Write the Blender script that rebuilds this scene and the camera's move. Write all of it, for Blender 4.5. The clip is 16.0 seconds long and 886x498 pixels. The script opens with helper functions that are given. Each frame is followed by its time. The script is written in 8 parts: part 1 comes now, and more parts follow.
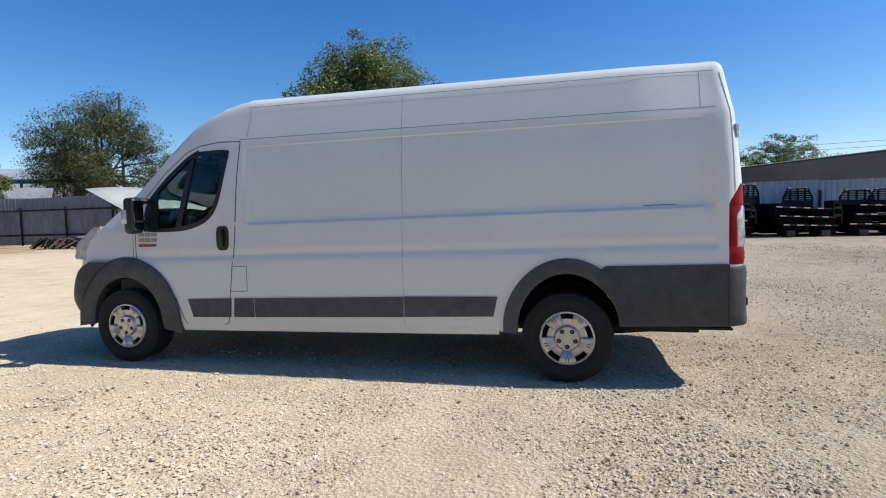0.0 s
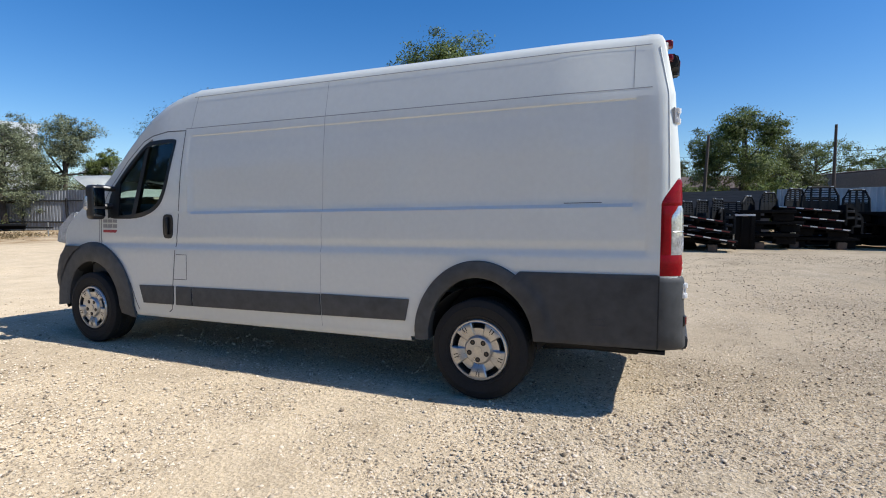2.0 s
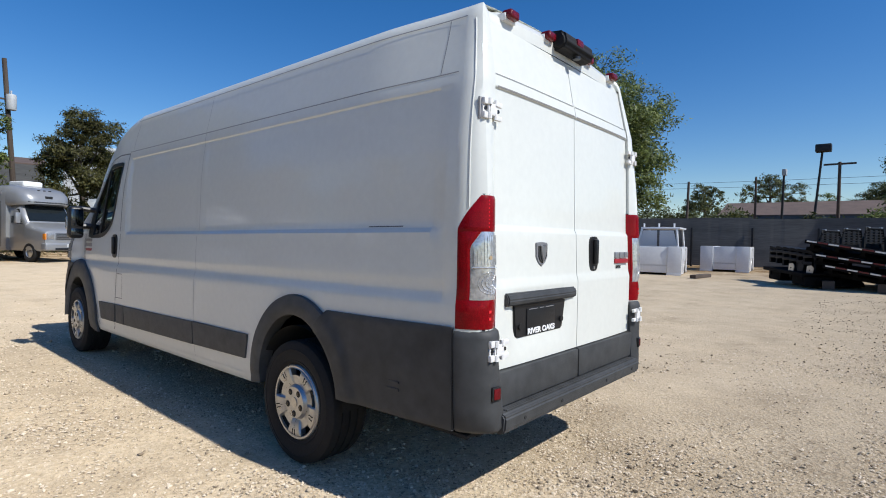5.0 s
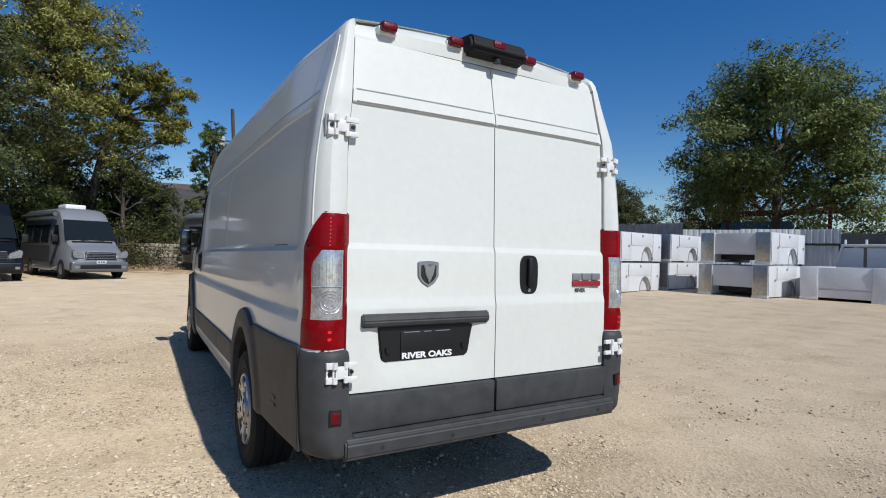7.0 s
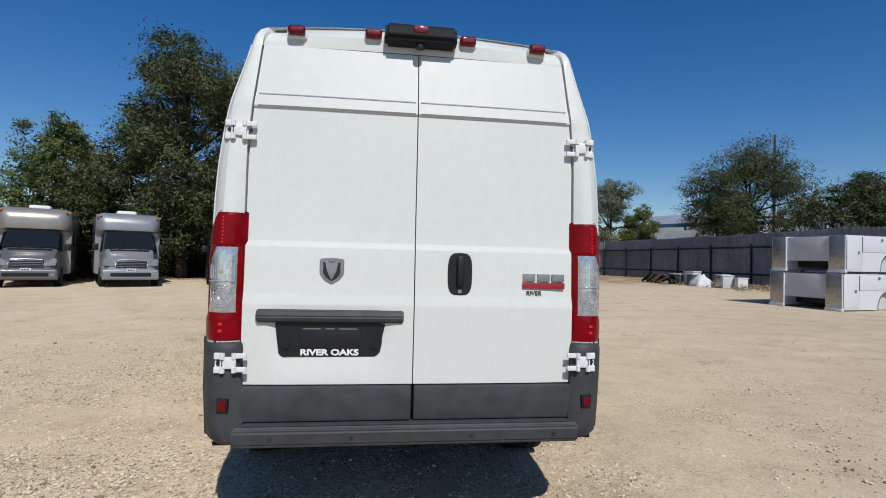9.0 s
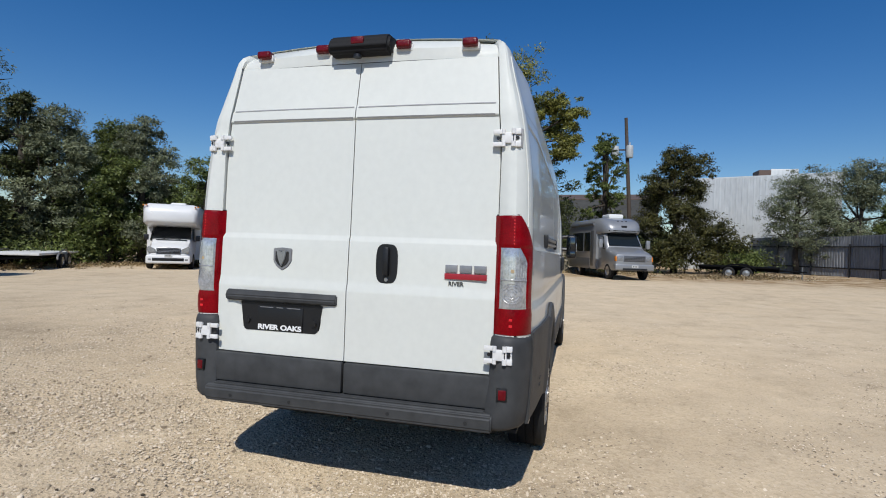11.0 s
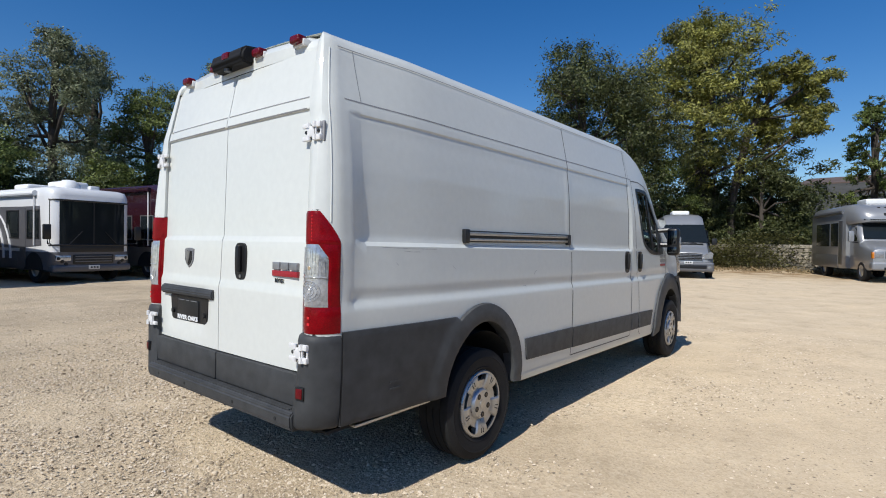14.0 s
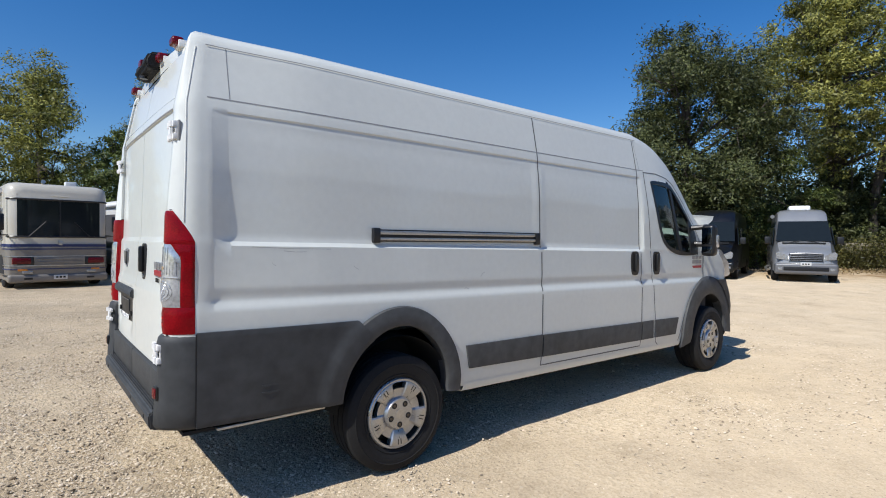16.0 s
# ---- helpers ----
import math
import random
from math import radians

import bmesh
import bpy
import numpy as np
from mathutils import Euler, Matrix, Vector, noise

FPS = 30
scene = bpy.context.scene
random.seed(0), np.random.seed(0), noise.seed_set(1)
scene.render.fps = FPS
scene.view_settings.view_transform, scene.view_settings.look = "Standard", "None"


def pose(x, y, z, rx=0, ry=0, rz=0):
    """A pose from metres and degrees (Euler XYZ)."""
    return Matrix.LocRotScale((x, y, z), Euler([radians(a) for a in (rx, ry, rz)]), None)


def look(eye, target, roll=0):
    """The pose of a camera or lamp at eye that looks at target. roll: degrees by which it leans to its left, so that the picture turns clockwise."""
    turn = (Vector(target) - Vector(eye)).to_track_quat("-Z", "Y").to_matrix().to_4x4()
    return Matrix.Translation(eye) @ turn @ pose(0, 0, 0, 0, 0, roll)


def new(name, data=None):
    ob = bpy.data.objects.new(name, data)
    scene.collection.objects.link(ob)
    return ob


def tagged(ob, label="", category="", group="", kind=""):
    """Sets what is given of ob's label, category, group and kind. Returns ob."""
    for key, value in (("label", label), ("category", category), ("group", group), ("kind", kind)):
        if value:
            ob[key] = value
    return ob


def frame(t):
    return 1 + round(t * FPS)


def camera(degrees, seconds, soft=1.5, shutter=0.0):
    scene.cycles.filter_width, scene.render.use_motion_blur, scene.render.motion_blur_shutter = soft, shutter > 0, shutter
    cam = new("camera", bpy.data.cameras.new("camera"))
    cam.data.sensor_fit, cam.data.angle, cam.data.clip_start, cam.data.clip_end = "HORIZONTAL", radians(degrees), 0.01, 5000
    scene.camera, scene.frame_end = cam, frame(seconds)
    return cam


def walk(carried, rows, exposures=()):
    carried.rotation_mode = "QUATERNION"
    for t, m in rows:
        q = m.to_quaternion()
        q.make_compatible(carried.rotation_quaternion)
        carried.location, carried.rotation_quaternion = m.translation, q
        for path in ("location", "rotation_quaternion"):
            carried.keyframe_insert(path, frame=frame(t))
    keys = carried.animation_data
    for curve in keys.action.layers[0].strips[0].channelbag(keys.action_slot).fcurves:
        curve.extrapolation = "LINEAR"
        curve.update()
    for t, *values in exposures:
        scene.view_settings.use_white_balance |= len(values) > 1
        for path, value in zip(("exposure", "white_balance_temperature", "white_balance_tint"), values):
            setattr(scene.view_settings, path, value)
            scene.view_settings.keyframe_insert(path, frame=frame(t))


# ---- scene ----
cam = camera(80.4, 16.0, 1.0)
PATH = [
    (0, (0.035, -4.982, 1.314), (-0.439, -3.043, 1.192), -1.5),
    (0.5, (0.342, -4.855, 1.296), (-0.243, -2.947, 1.155), -1.5),
    (1, (0.652, -4.69, 1.284), (-0.017, -2.81, 1.147), -1.0),
    (1.5, (0.952, -4.506, 1.247), (0.213, -2.651, 1.137), -0.3),
    (2, (1.183, -4.255, 1.27), (0.382, -2.426, 1.148), 0.2),
    (2.5, (1.488, -4.026, 1.287), (0.63, -2.224, 1.168), 0.9),
    (3, (1.725, -3.794, 1.291), (0.809, -2.019, 1.182), 1.3),
    (3.5, (1.901, -3.523, 1.332), (0.926, -1.782, 1.199), 0.8),
    (4, (2.14, -3.261, 1.315), (1.084, -1.567, 1.196), 0.7),
    (4.2, (2.225, -3.136, 1.303), (1.122, -1.47, 1.206), 1.0),
    (6.3, (3.052, -1.916, 1.326), (1.452, -0.717, 1.332), 1.1),
    (6.5, (3.151, -1.801, 1.338), (1.509, -0.658, 1.343), 1.3),
    (7, (3.339, -1.525, 1.341), (1.608, -0.524, 1.356), 1.5),
    (7.5, (3.417, -1.18, 1.323), (1.597, -0.352, 1.348), 1.7),
    (8, (3.539, -0.848, 1.329), (1.648, -0.197, 1.343), 1.8),
    (8.5, (3.598, -0.536, 1.299), (1.653, -0.074, 1.332), 1.5),
    (9, (3.650, -0.19, 1.311), (1.669, 0.079, 1.348), 1.4),
    (9.2, (3.703, -0.032, 1.341), (1.711, 0.149, 1.353), 1.5),
    (11.3, (3.709, 1.322, 1.329), (1.797, 0.734, 1.32), 2.0),
    (11.5, (3.631, 1.427, 1.325), (1.737, 0.784, 1.309), 2.0),
    (12, (3.485, 1.75, 1.332), (1.648, 0.959, 1.299), 2.1),
    (12.5, (3.315, 2.081, 1.353), (1.546, 1.15, 1.309), 1.9),
    (13, (3.073, 2.342, 1.357), (1.372, 1.291, 1.311), 1.6),
    (13.5, (2.892, 2.649, 1.357), (1.266, 1.486, 1.32), 1.1),
    (14, (2.716, 2.86, 1.361), (1.165, 1.597, 1.333), 0.8),
    (14.5, (2.488, 3.014, 1.374), (1.016, 1.661, 1.354), 0.8),
    (15, (2.249, 3.205, 1.385), (0.852, 1.774, 1.358), 0.9),
    (15.5, (2.032, 3.388, 1.401), (0.707, 1.89, 1.369), 0.8),
    (16, (1.749, 3.546, 1.366), (0.492, 1.99, 1.336), 0.5),
]
walk(cam, [(t, look(eye, target, roll)) for t, eye, target, roll in PATH],
     exposures=[(0, 0.68), (2, 0.65), (4, 0.54), (7, 0.15), (9, -0.03), (12, 0.05), (14, 0.22), (16, 0.43)])

# ---- world, sun, exposure ----
SUN_TO = Vector((0.93, 0.13, 1.0)).normalized()
world = bpy.data.worlds.new("sky")
scene.world = world
world.use_nodes = True
wn = world.node_tree.nodes
sky = wn.new("ShaderNodeTexSky")
sky.sky_type, sky.sun_disc = "NISHITA", False
sky.sun_elevation = math.asin(SUN_TO.z)
sky.sun_rotation = math.atan2(SUN_TO.x, SUN_TO.y)
sky.altitude, sky.air_density, sky.dust_density, sky.ozone_density = 50, 1.0, 0.4, 3.0
vivid = wn.new("ShaderNodeHueSaturation")
vivid.inputs["Saturation"].default_value = 1.38
vivid.inputs["Hue"].default_value = 0.508
world.node_tree.links.new(sky.outputs[0], vivid.inputs["Color"])
world.node_tree.links.new(vivid.outputs[0], wn["Background"].inputs[0])
wn["Background"].inputs[1].default_value = 0.091
sun_data = bpy.data.lights.new("sun", "SUN")
sun_data.energy, sun_data.angle, sun_data.color = 3.5, radians(0.55), (0.985, 0.97, 0.93)
sun = new("sun", sun_data)
sun.matrix_world = look((0, 0, 30), Vector((0, 0, 30)) - SUN_TO)


# ---- materials ----
def mat(name, color, rough=0.5, metal=0.0, spread=0.12, scale=6.0, fine=60.0, bump=0.0, bscale=80.0, coat=0.0, random_tone=0.0, spec=0.5, stretch=None):
    """A surface with two scales of tone variation, slight roughness variation and fine relief."""
    m = bpy.data.materials.new(name)
    m.use_nodes = True
    nt = m.node_tree
    N, L = nt.nodes, nt.links.new
    b = N["Principled BSDF"]
    b.inputs["Roughness"].default_value, b.inputs["Metallic"].default_value = rough, metal
    b.inputs["Coat Weight"].default_value, b.inputs["Coat Roughness"].default_value = coat, 0.06
    b.inputs["Specular IOR Level"].default_value = spec
    tc = N.new("ShaderNodeTexCoord")
    src = tc.outputs["Object"]
    if stretch:
        mp = N.new("ShaderNodeMapping")
        mp.inputs["Scale"].default_value = stretch
        L(src, mp.inputs[0])
        src = mp.outputs[0]
    n1, n2 = N.new("ShaderNodeTexNoise"), N.new("ShaderNodeTexNoise")
    n1.inputs["Scale"].default_value, n1.inputs["Detail"].default_value = scale, 5
    n2.inputs["Scale"].default_value, n2.inputs["Detail"].default_value = fine, 3
    for n in (n1, n2):
        L(src, n.inputs["Vector"])
    add = N.new("ShaderNodeMath")
    add.operation = "ADD"
    L(n1.outputs[0], add.inputs[0])
    L(n2.outputs[0], add.inputs[1])
    mr = N.new("ShaderNodeMapRange")
    mr.inputs[1].default_value, mr.inputs[2].default_value = 0.7, 1.3
    mr.inputs[3].default_value, mr.inputs[4].default_value = 1 - spread, 1 + spread
    L(add.outputs[0], mr.inputs[0])
    val = mr.outputs[0]
    if random_tone:
        oi = N.new("ShaderNodeObjectInfo")
        r = N.new("ShaderNodeMapRange")
        r.inputs[3].default_value, r.inputs[4].default_value = 1 - random_tone, 1 + random_tone
        L(oi.outputs["Random"], r.inputs[0])
        mul = N.new("ShaderNodeMath")
        mul.operation = "MULTIPLY"
        L(val, mul.inputs[0])
        L(r.outputs[0], mul.inputs[1])
        val = mul.outputs[0]
    vm = N.new("ShaderNodeVectorMath")
    vm.operation = "SCALE"
    vm.inputs[0].default_value = color[:3]
    L(val, vm.inputs["Scale"])
    L(vm.outputs[0], b.inputs["Base Color"])
    rr = N.new("ShaderNodeMapRange")
    rr.inputs[3].default_value, rr.inputs[4].default_value = max(0.02, rough - 0.08), min(1, rough + 0.08)
    L(n1.outputs[0], rr.inputs[0])
    L(rr.outputs[0], b.inputs["Roughness"])
    if bump:
        n3 = N.new("ShaderNodeTexNoise")
        n3.inputs["Scale"].default_value, n3.inputs["Detail"].default_value = bscale, 4
        L(src, n3.inputs["Vector"])
        bp = N.new("ShaderNodeBump")
        bp.inputs["Strength"].default_value, bp.inputs["Distance"].default_value = bump, 0.01
        L(n3.outputs[0], bp.inputs["Height"])
        L(bp.outputs[0], b.inputs["Normal"])
    return m


def glass(name, color=(0.75, 0.82, 0.8), alpha=0.35, rough=0.03):
    """Tinted glass pane: partly clear, glossy on top."""
    m = bpy.data.materials.new(name)
    m.use_nodes = True
    nt = m.node_tree
    N, L = nt.nodes, nt.links.new
    N.remove(N["Principled BSDF"])
    tr, gl, mx, fr = N.new("ShaderNodeBsdfTransparent"), N.new("ShaderNodeBsdfGlossy"), N.new("ShaderNodeMixShader"), N.new("ShaderNodeFresnel")
    tr.inputs[0].default_value = (color[0] * alpha, color[1] * alpha, color[2] * alpha, 1)
    gl.inputs["Roughness"].default_value = rough
    fr.inputs[0].default_value = 1.5
    L(fr.outputs[0], mx.inputs[0])
    L(tr.outputs[0], mx.inputs[1])
    L(gl.outputs[0], mx.inputs[2])
    L(mx.outputs[0], N["Material Output"].inputs[0])
    return m


M = {}
M["paint"] = mat("white_van_paint", (0.70, 0.71, 0.66), 0.48, spread=0.03, scale=1.3, fine=25, coat=0.6, spec=0.2)
M["clad"] = mat("grey_plastic_cladding", (0.054, 0.0555, 0.057), 0.56, spec=0.28, spread=0.26, scale=2.2, fine=14, bump=0.10, bscale=500)
M["black"] = mat("black_plastic", (0.012, 0.012, 0.013), 0.38, spread=0.15, scale=8, fine=90, bump=0.05, bscale=400)
M["faded"] = mat("faded_grey_plastic", (0.078, 0.08, 0.081), 0.6, spec=0.28, spread=0.24, scale=2.6, fine=16, bump=0.10, bscale=500)
M["gap"] = mat("panel_gap", (0.13, 0.13, 0.13), 0.8, spread=0.2)
# mid grey for seams and scrapes; also paints the shade in door creases
M["crease"] = mat("grey_line_and_crease_shade", (0.30, 0.30, 0.30), 0.8, spread=0.1)
M["matte"] = mat("matte_black_housing", (0.014, 0.014, 0.015), 0.7, spread=0.2, fine=90, bump=0.1, bscale=300, spec=0.25)
M["rubber"] = mat("seam_rubber", (0.02, 0.02, 0.02), 0.8, spread=0.2)
M["tyre"] = mat("tyre_rubber", (0.011, 0.0105, 0.0105), 0.85, spread=0.3, scale=9, fine=60, bump=0.15, bscale=120)
M["chrome"] = mat("bright_wheel_metal", (0.43, 0.43, 0.43), 0.30, 0.75, spread=0.12, scale=14, fine=120)
M["dull"] = mat("dull_aluminium", (0.5, 0.49, 0.47), 0.38, 0.85, spread=0.15, scale=5, fine=60)
M["rust_nut"] = mat("browned_lug_nut", (0.10, 0.075, 0.05), 0.55, 0.4, spread=0.25, scale=30)
M["dark"] = mat("dark_underbody", (0.015, 0.015, 0.015), 0.9, spread=0.3)
M["fabric"] = mat("grey_seat_fabric", (0.07, 0.07, 0.075), 0.9, spread=0.2, fine=200, bump=0.2, bscale=300)
M["interior"] = mat("dark_cab_trim", (0.05, 0.05, 0.052), 0.7, spread=0.15)
M["red"] = mat("red_lens", (0.21, 0.0015, 0.005), 0.3, spread=0.35, scale=12, fine=160, bump=0.15, bscale=220, coat=0.2, spec=0.1)
M["clear"] = mat("clear_lens", (0.54, 0.55, 0.56), 0.15, 0.5, spread=0.3, scale=14, fine=70, bump=0.06, bscale=30, coat=0.8)
M["lampred"] = mat("dark_red_lens", (0.13, 0.003, 0.007), 0.25, spread=0.25, scale=30, fine=160, bump=0.3, bscale=200, coat=0.3, spec=0.2)
M["white_bare"] = mat("white_hinge_paint", (0.76, 0.75, 0.73), 0.45, spread=0.06, scale=20)
M["badge_red"] = mat("red_badge", (0.35, 0.02, 0.03), 0.35, spread=0.1)
M["badge_grey"] = mat("grey_badge", (0.3, 0.3, 0.31), 0.35, 0.4, spread=0.1)
M["letter"] = mat("white_letter_print", (0.85, 0.85, 0.84), 0.5, spread=0.03)
M["bulb"] = mat("warm_bulb_glass", (0.45, 0.33, 0.2), 0.2, spread=0.1, coat=0.5)
M["amber"] = mat("amber_lens", (0.7, 0.22, 0.02), 0.2, spread=0.15, coat=1.0)
M["pane"] = glass("tinted_window_glass", (0.66, 0.92, 0.87), 0.85)
M["screen"] = glass("windscreen_glass", (0.86, 0.95, 0.93), 0.92)
M["mirror"] = mat("mirror_glass", (0.13, 0.14, 0.15), 0.05, 1.0, spread=0.05)


# ---- mesh helpers ----
def thing(name, label, category, loc=(0, 0, 0), yaw=0.0, group="", kind=""):
    """An empty at a thing's base, to carry its parts."""
    e = new(name)
    e.matrix_world = pose(loc[0], loc[1], loc[2], 0, 0, yaw)
    return tagged(e, label, category, group, kind)


def finish(me, m, smooth=True, sharp=32):
    me.materials.append(m)
    if smooth:
        me.polygons.foreach_set("use_smooth", [True] * len(me.polygons))
        me.set_sharp_from_angle(angle=radians(sharp))
    me.update()
    return me


def part(name, bm, m, parent=None, label="", smooth=True, sharp=32, at=None):
    """Links a bmesh as one mesh object under a thing or a part."""
    bmesh.ops.recalc_face_normals(bm, faces=bm.faces)
    me = bpy.data.meshes.new(name)
    bm.to_mesh(me)
    bm.free()
    ob = new(name, finish(me, m, smooth, sharp))
    if at is not None:
        ob.matrix_basis = at
    if parent is not None:
        ob.parent = parent
    if label:
        ob["label"] = label
    return ob


def raw(name, verts, faces, m, parent=None, label="", smooth=True, sharp=32):
    me = bpy.data.meshes.new(name)
    me.from_pydata(verts, [], faces)
    ob = new(name, finish(me, m, smooth, sharp))
    if parent is not None:
        ob.parent = parent
    if label:
        ob["label"] = label
    return ob


def add_box(bm, lo, hi, bevel=0.0, seg=2, m=None):
    g = bmesh.ops.create_cube(bm, size=1.0)
    c = [(a + b) / 2 for a, b in zip(lo, hi)]
    s = [abs(b - a) for a, b in zip(lo, hi)]
    bmesh.ops.transform(bm, verts=g["verts"], matrix=Matrix.Translation(c) @ Matrix.Diagonal((*s, 1)))
    if bevel:
        e = list({e for v in g["verts"] for e in v.link_edges})
        r = bmesh.ops.bevel(bm, geom=e, offset=min(bevel, min(s) * 0.45), segments=seg, affect="EDGES", profile=0.6)
        vs = list({v for f in r["faces"] for v in f.verts} | {v for v in g["verts"] if v.is_valid})
    else:
        vs = g["verts"]
    if m is not None:
        bmesh.ops.transform(bm, verts=vs, matrix=m)
    return vs


def box(name, lo, hi, m, parent=None, bevel=0.0, label="", seg=2, at=None):
    bm = bmesh.new()
    add_box(bm, lo, hi, bevel, seg)
    return part(name, bm, m, parent, label, at=at)


def add_tube(bm, pts, radii, sides=8, cap=True):
    """A tapered tube through points."""
    rings = []
    pts = [Vector(p) for p in pts]
    for i, p in enumerate(pts):
        d = (pts[min(i + 1, len(pts) - 1)] - pts[max(i - 1, 0)]).normalized()
        a = d.orthogonal().normalized() if abs(d.z) > 0.95 else d.cross(Vector((0, 0, 1))).normalized()
        b = d.cross(a).normalized()
        r = radii[i] if isinstance(radii, (list, tuple)) else radii
        rings.append([bm.verts.new(p + (a * math.cos(k * 2 * math.pi / sides) + b * math.sin(k * 2 * math.pi / sides)) * r) for k in range(sides)])
    for r0, r1 in zip(rings, rings[1:]):
        for k in range(sides):
            bm.faces.new((r0[k], r0[(k + 1) % sides], r1[(k + 1) % sides], r1[k]))
    if cap:
        bm.faces.new(rings[0][::-1])
        bm.faces.new(rings[-1])


def tube(name, pts, radii, m, parent=None, sides=8, label=""):
    bm = bmesh.new()
    add_tube(bm, pts, radii, sides)
    return part(name, bm, m, parent, label)


def add_lathe(bm, prof, n=40, axis="y", m=Matrix.Identity(4)):
    """Revolves (radius, along) points round the y axis."""
    rings = []
    for k in range(n):
        a = 2 * math.pi * k / n
        rings.append([bm.verts.new(m @ Vector((r * math.cos(a), h, r * math.sin(a)))) for r, h in prof])
    for k in range(n):
        a, b = rings[k], rings[(k + 1) % n]
        for i in range(len(prof) - 1):
            bm.faces.new((a[i], a[i + 1], b[i + 1], b[i]))


def add_prism(bm, poly, lo, hi, axis="y", m=Matrix.Identity(4)):
    """A polygon of (a, b) pushed along an axis between lo and hi."""
    def p3(a, b, h):
        return m @ Vector({"y": (a, h, b), "x": (h, a, b), "z": (a, b, h)}[axis])
    lower = [bm.verts.new(p3(a, b, lo)) for a, b in poly]
    upper = [bm.verts.new(p3(a, b, hi)) for a, b in poly]
    bm.faces.new(lower)
    bm.faces.new(upper[::-1])
    for i in range(len(poly)):
        j = (i + 1) % len(poly)
        bm.faces.new((lower[i], lower[j], upper[j], upper[i]))


def prism(name, poly, lo, hi, m, parent=None, axis="y", bevel=0.0, label="", at=None):
    bm = bmesh.new()
    add_prism(bm, poly, lo, hi, axis)
    if bevel:
        bmesh.ops.bevel(bm, geom=list(bm.edges), offset=bevel, segments=2, affect="EDGES")
    return part(name, bm, m, parent, label, at=at)


def lerp(table, x):
    """Piecewise linear reading of (x, value) pairs sorted by x."""
    if x <= table[0][0]:
        return table[0][1]
    for (a, va), (b, vb) in zip(table, table[1:]):
        if x <= b:
            return va + (vb - va) * (x - a) / (b - a)
    return table[-1][1]


def ramp(x, a, b):
    t = max(0.0, min(1.0, (x - a) / (b - a)))
    return t * t * (3 - 2 * t)


def inside(poly, x, y):
    hit = False
    for (x0, y0), (x1, y1) in zip(poly, poly[1:] + poly[:1]):
        if (y0 > y) != (y1 > y) and x < (x1 - x0) * (y - y0) / (y1 - y0) + x0:
            hit = not hit
    return hit


def text_mesh(body, size, depth=0.001, bold=0.0):
    """Letters in the built-in font as a mesh in the xy plane, centred."""
    cu = bpy.data.curves.new("letters", "FONT")
    cu.body, cu.size, cu.extrude, cu.align_x, cu.align_y = body, size, depth, "CENTER", "CENTER"
    cu.offset = size * bold
    ob = new("letters", cu)
    me = bpy.data.meshes.new_from_object(ob.evaluated_get(bpy.context.evaluated_depsgraph_get()))
    bpy.data.objects.remove(ob)
    return me


# ---- ground ----
def ground_z(x, y):
    s = 1 if y > 0 else -1
    return s * 0.012 * max(0.0, min(abs(y), 60) - 3) + 0.030 * ramp(-y, 0.25, 0.95)


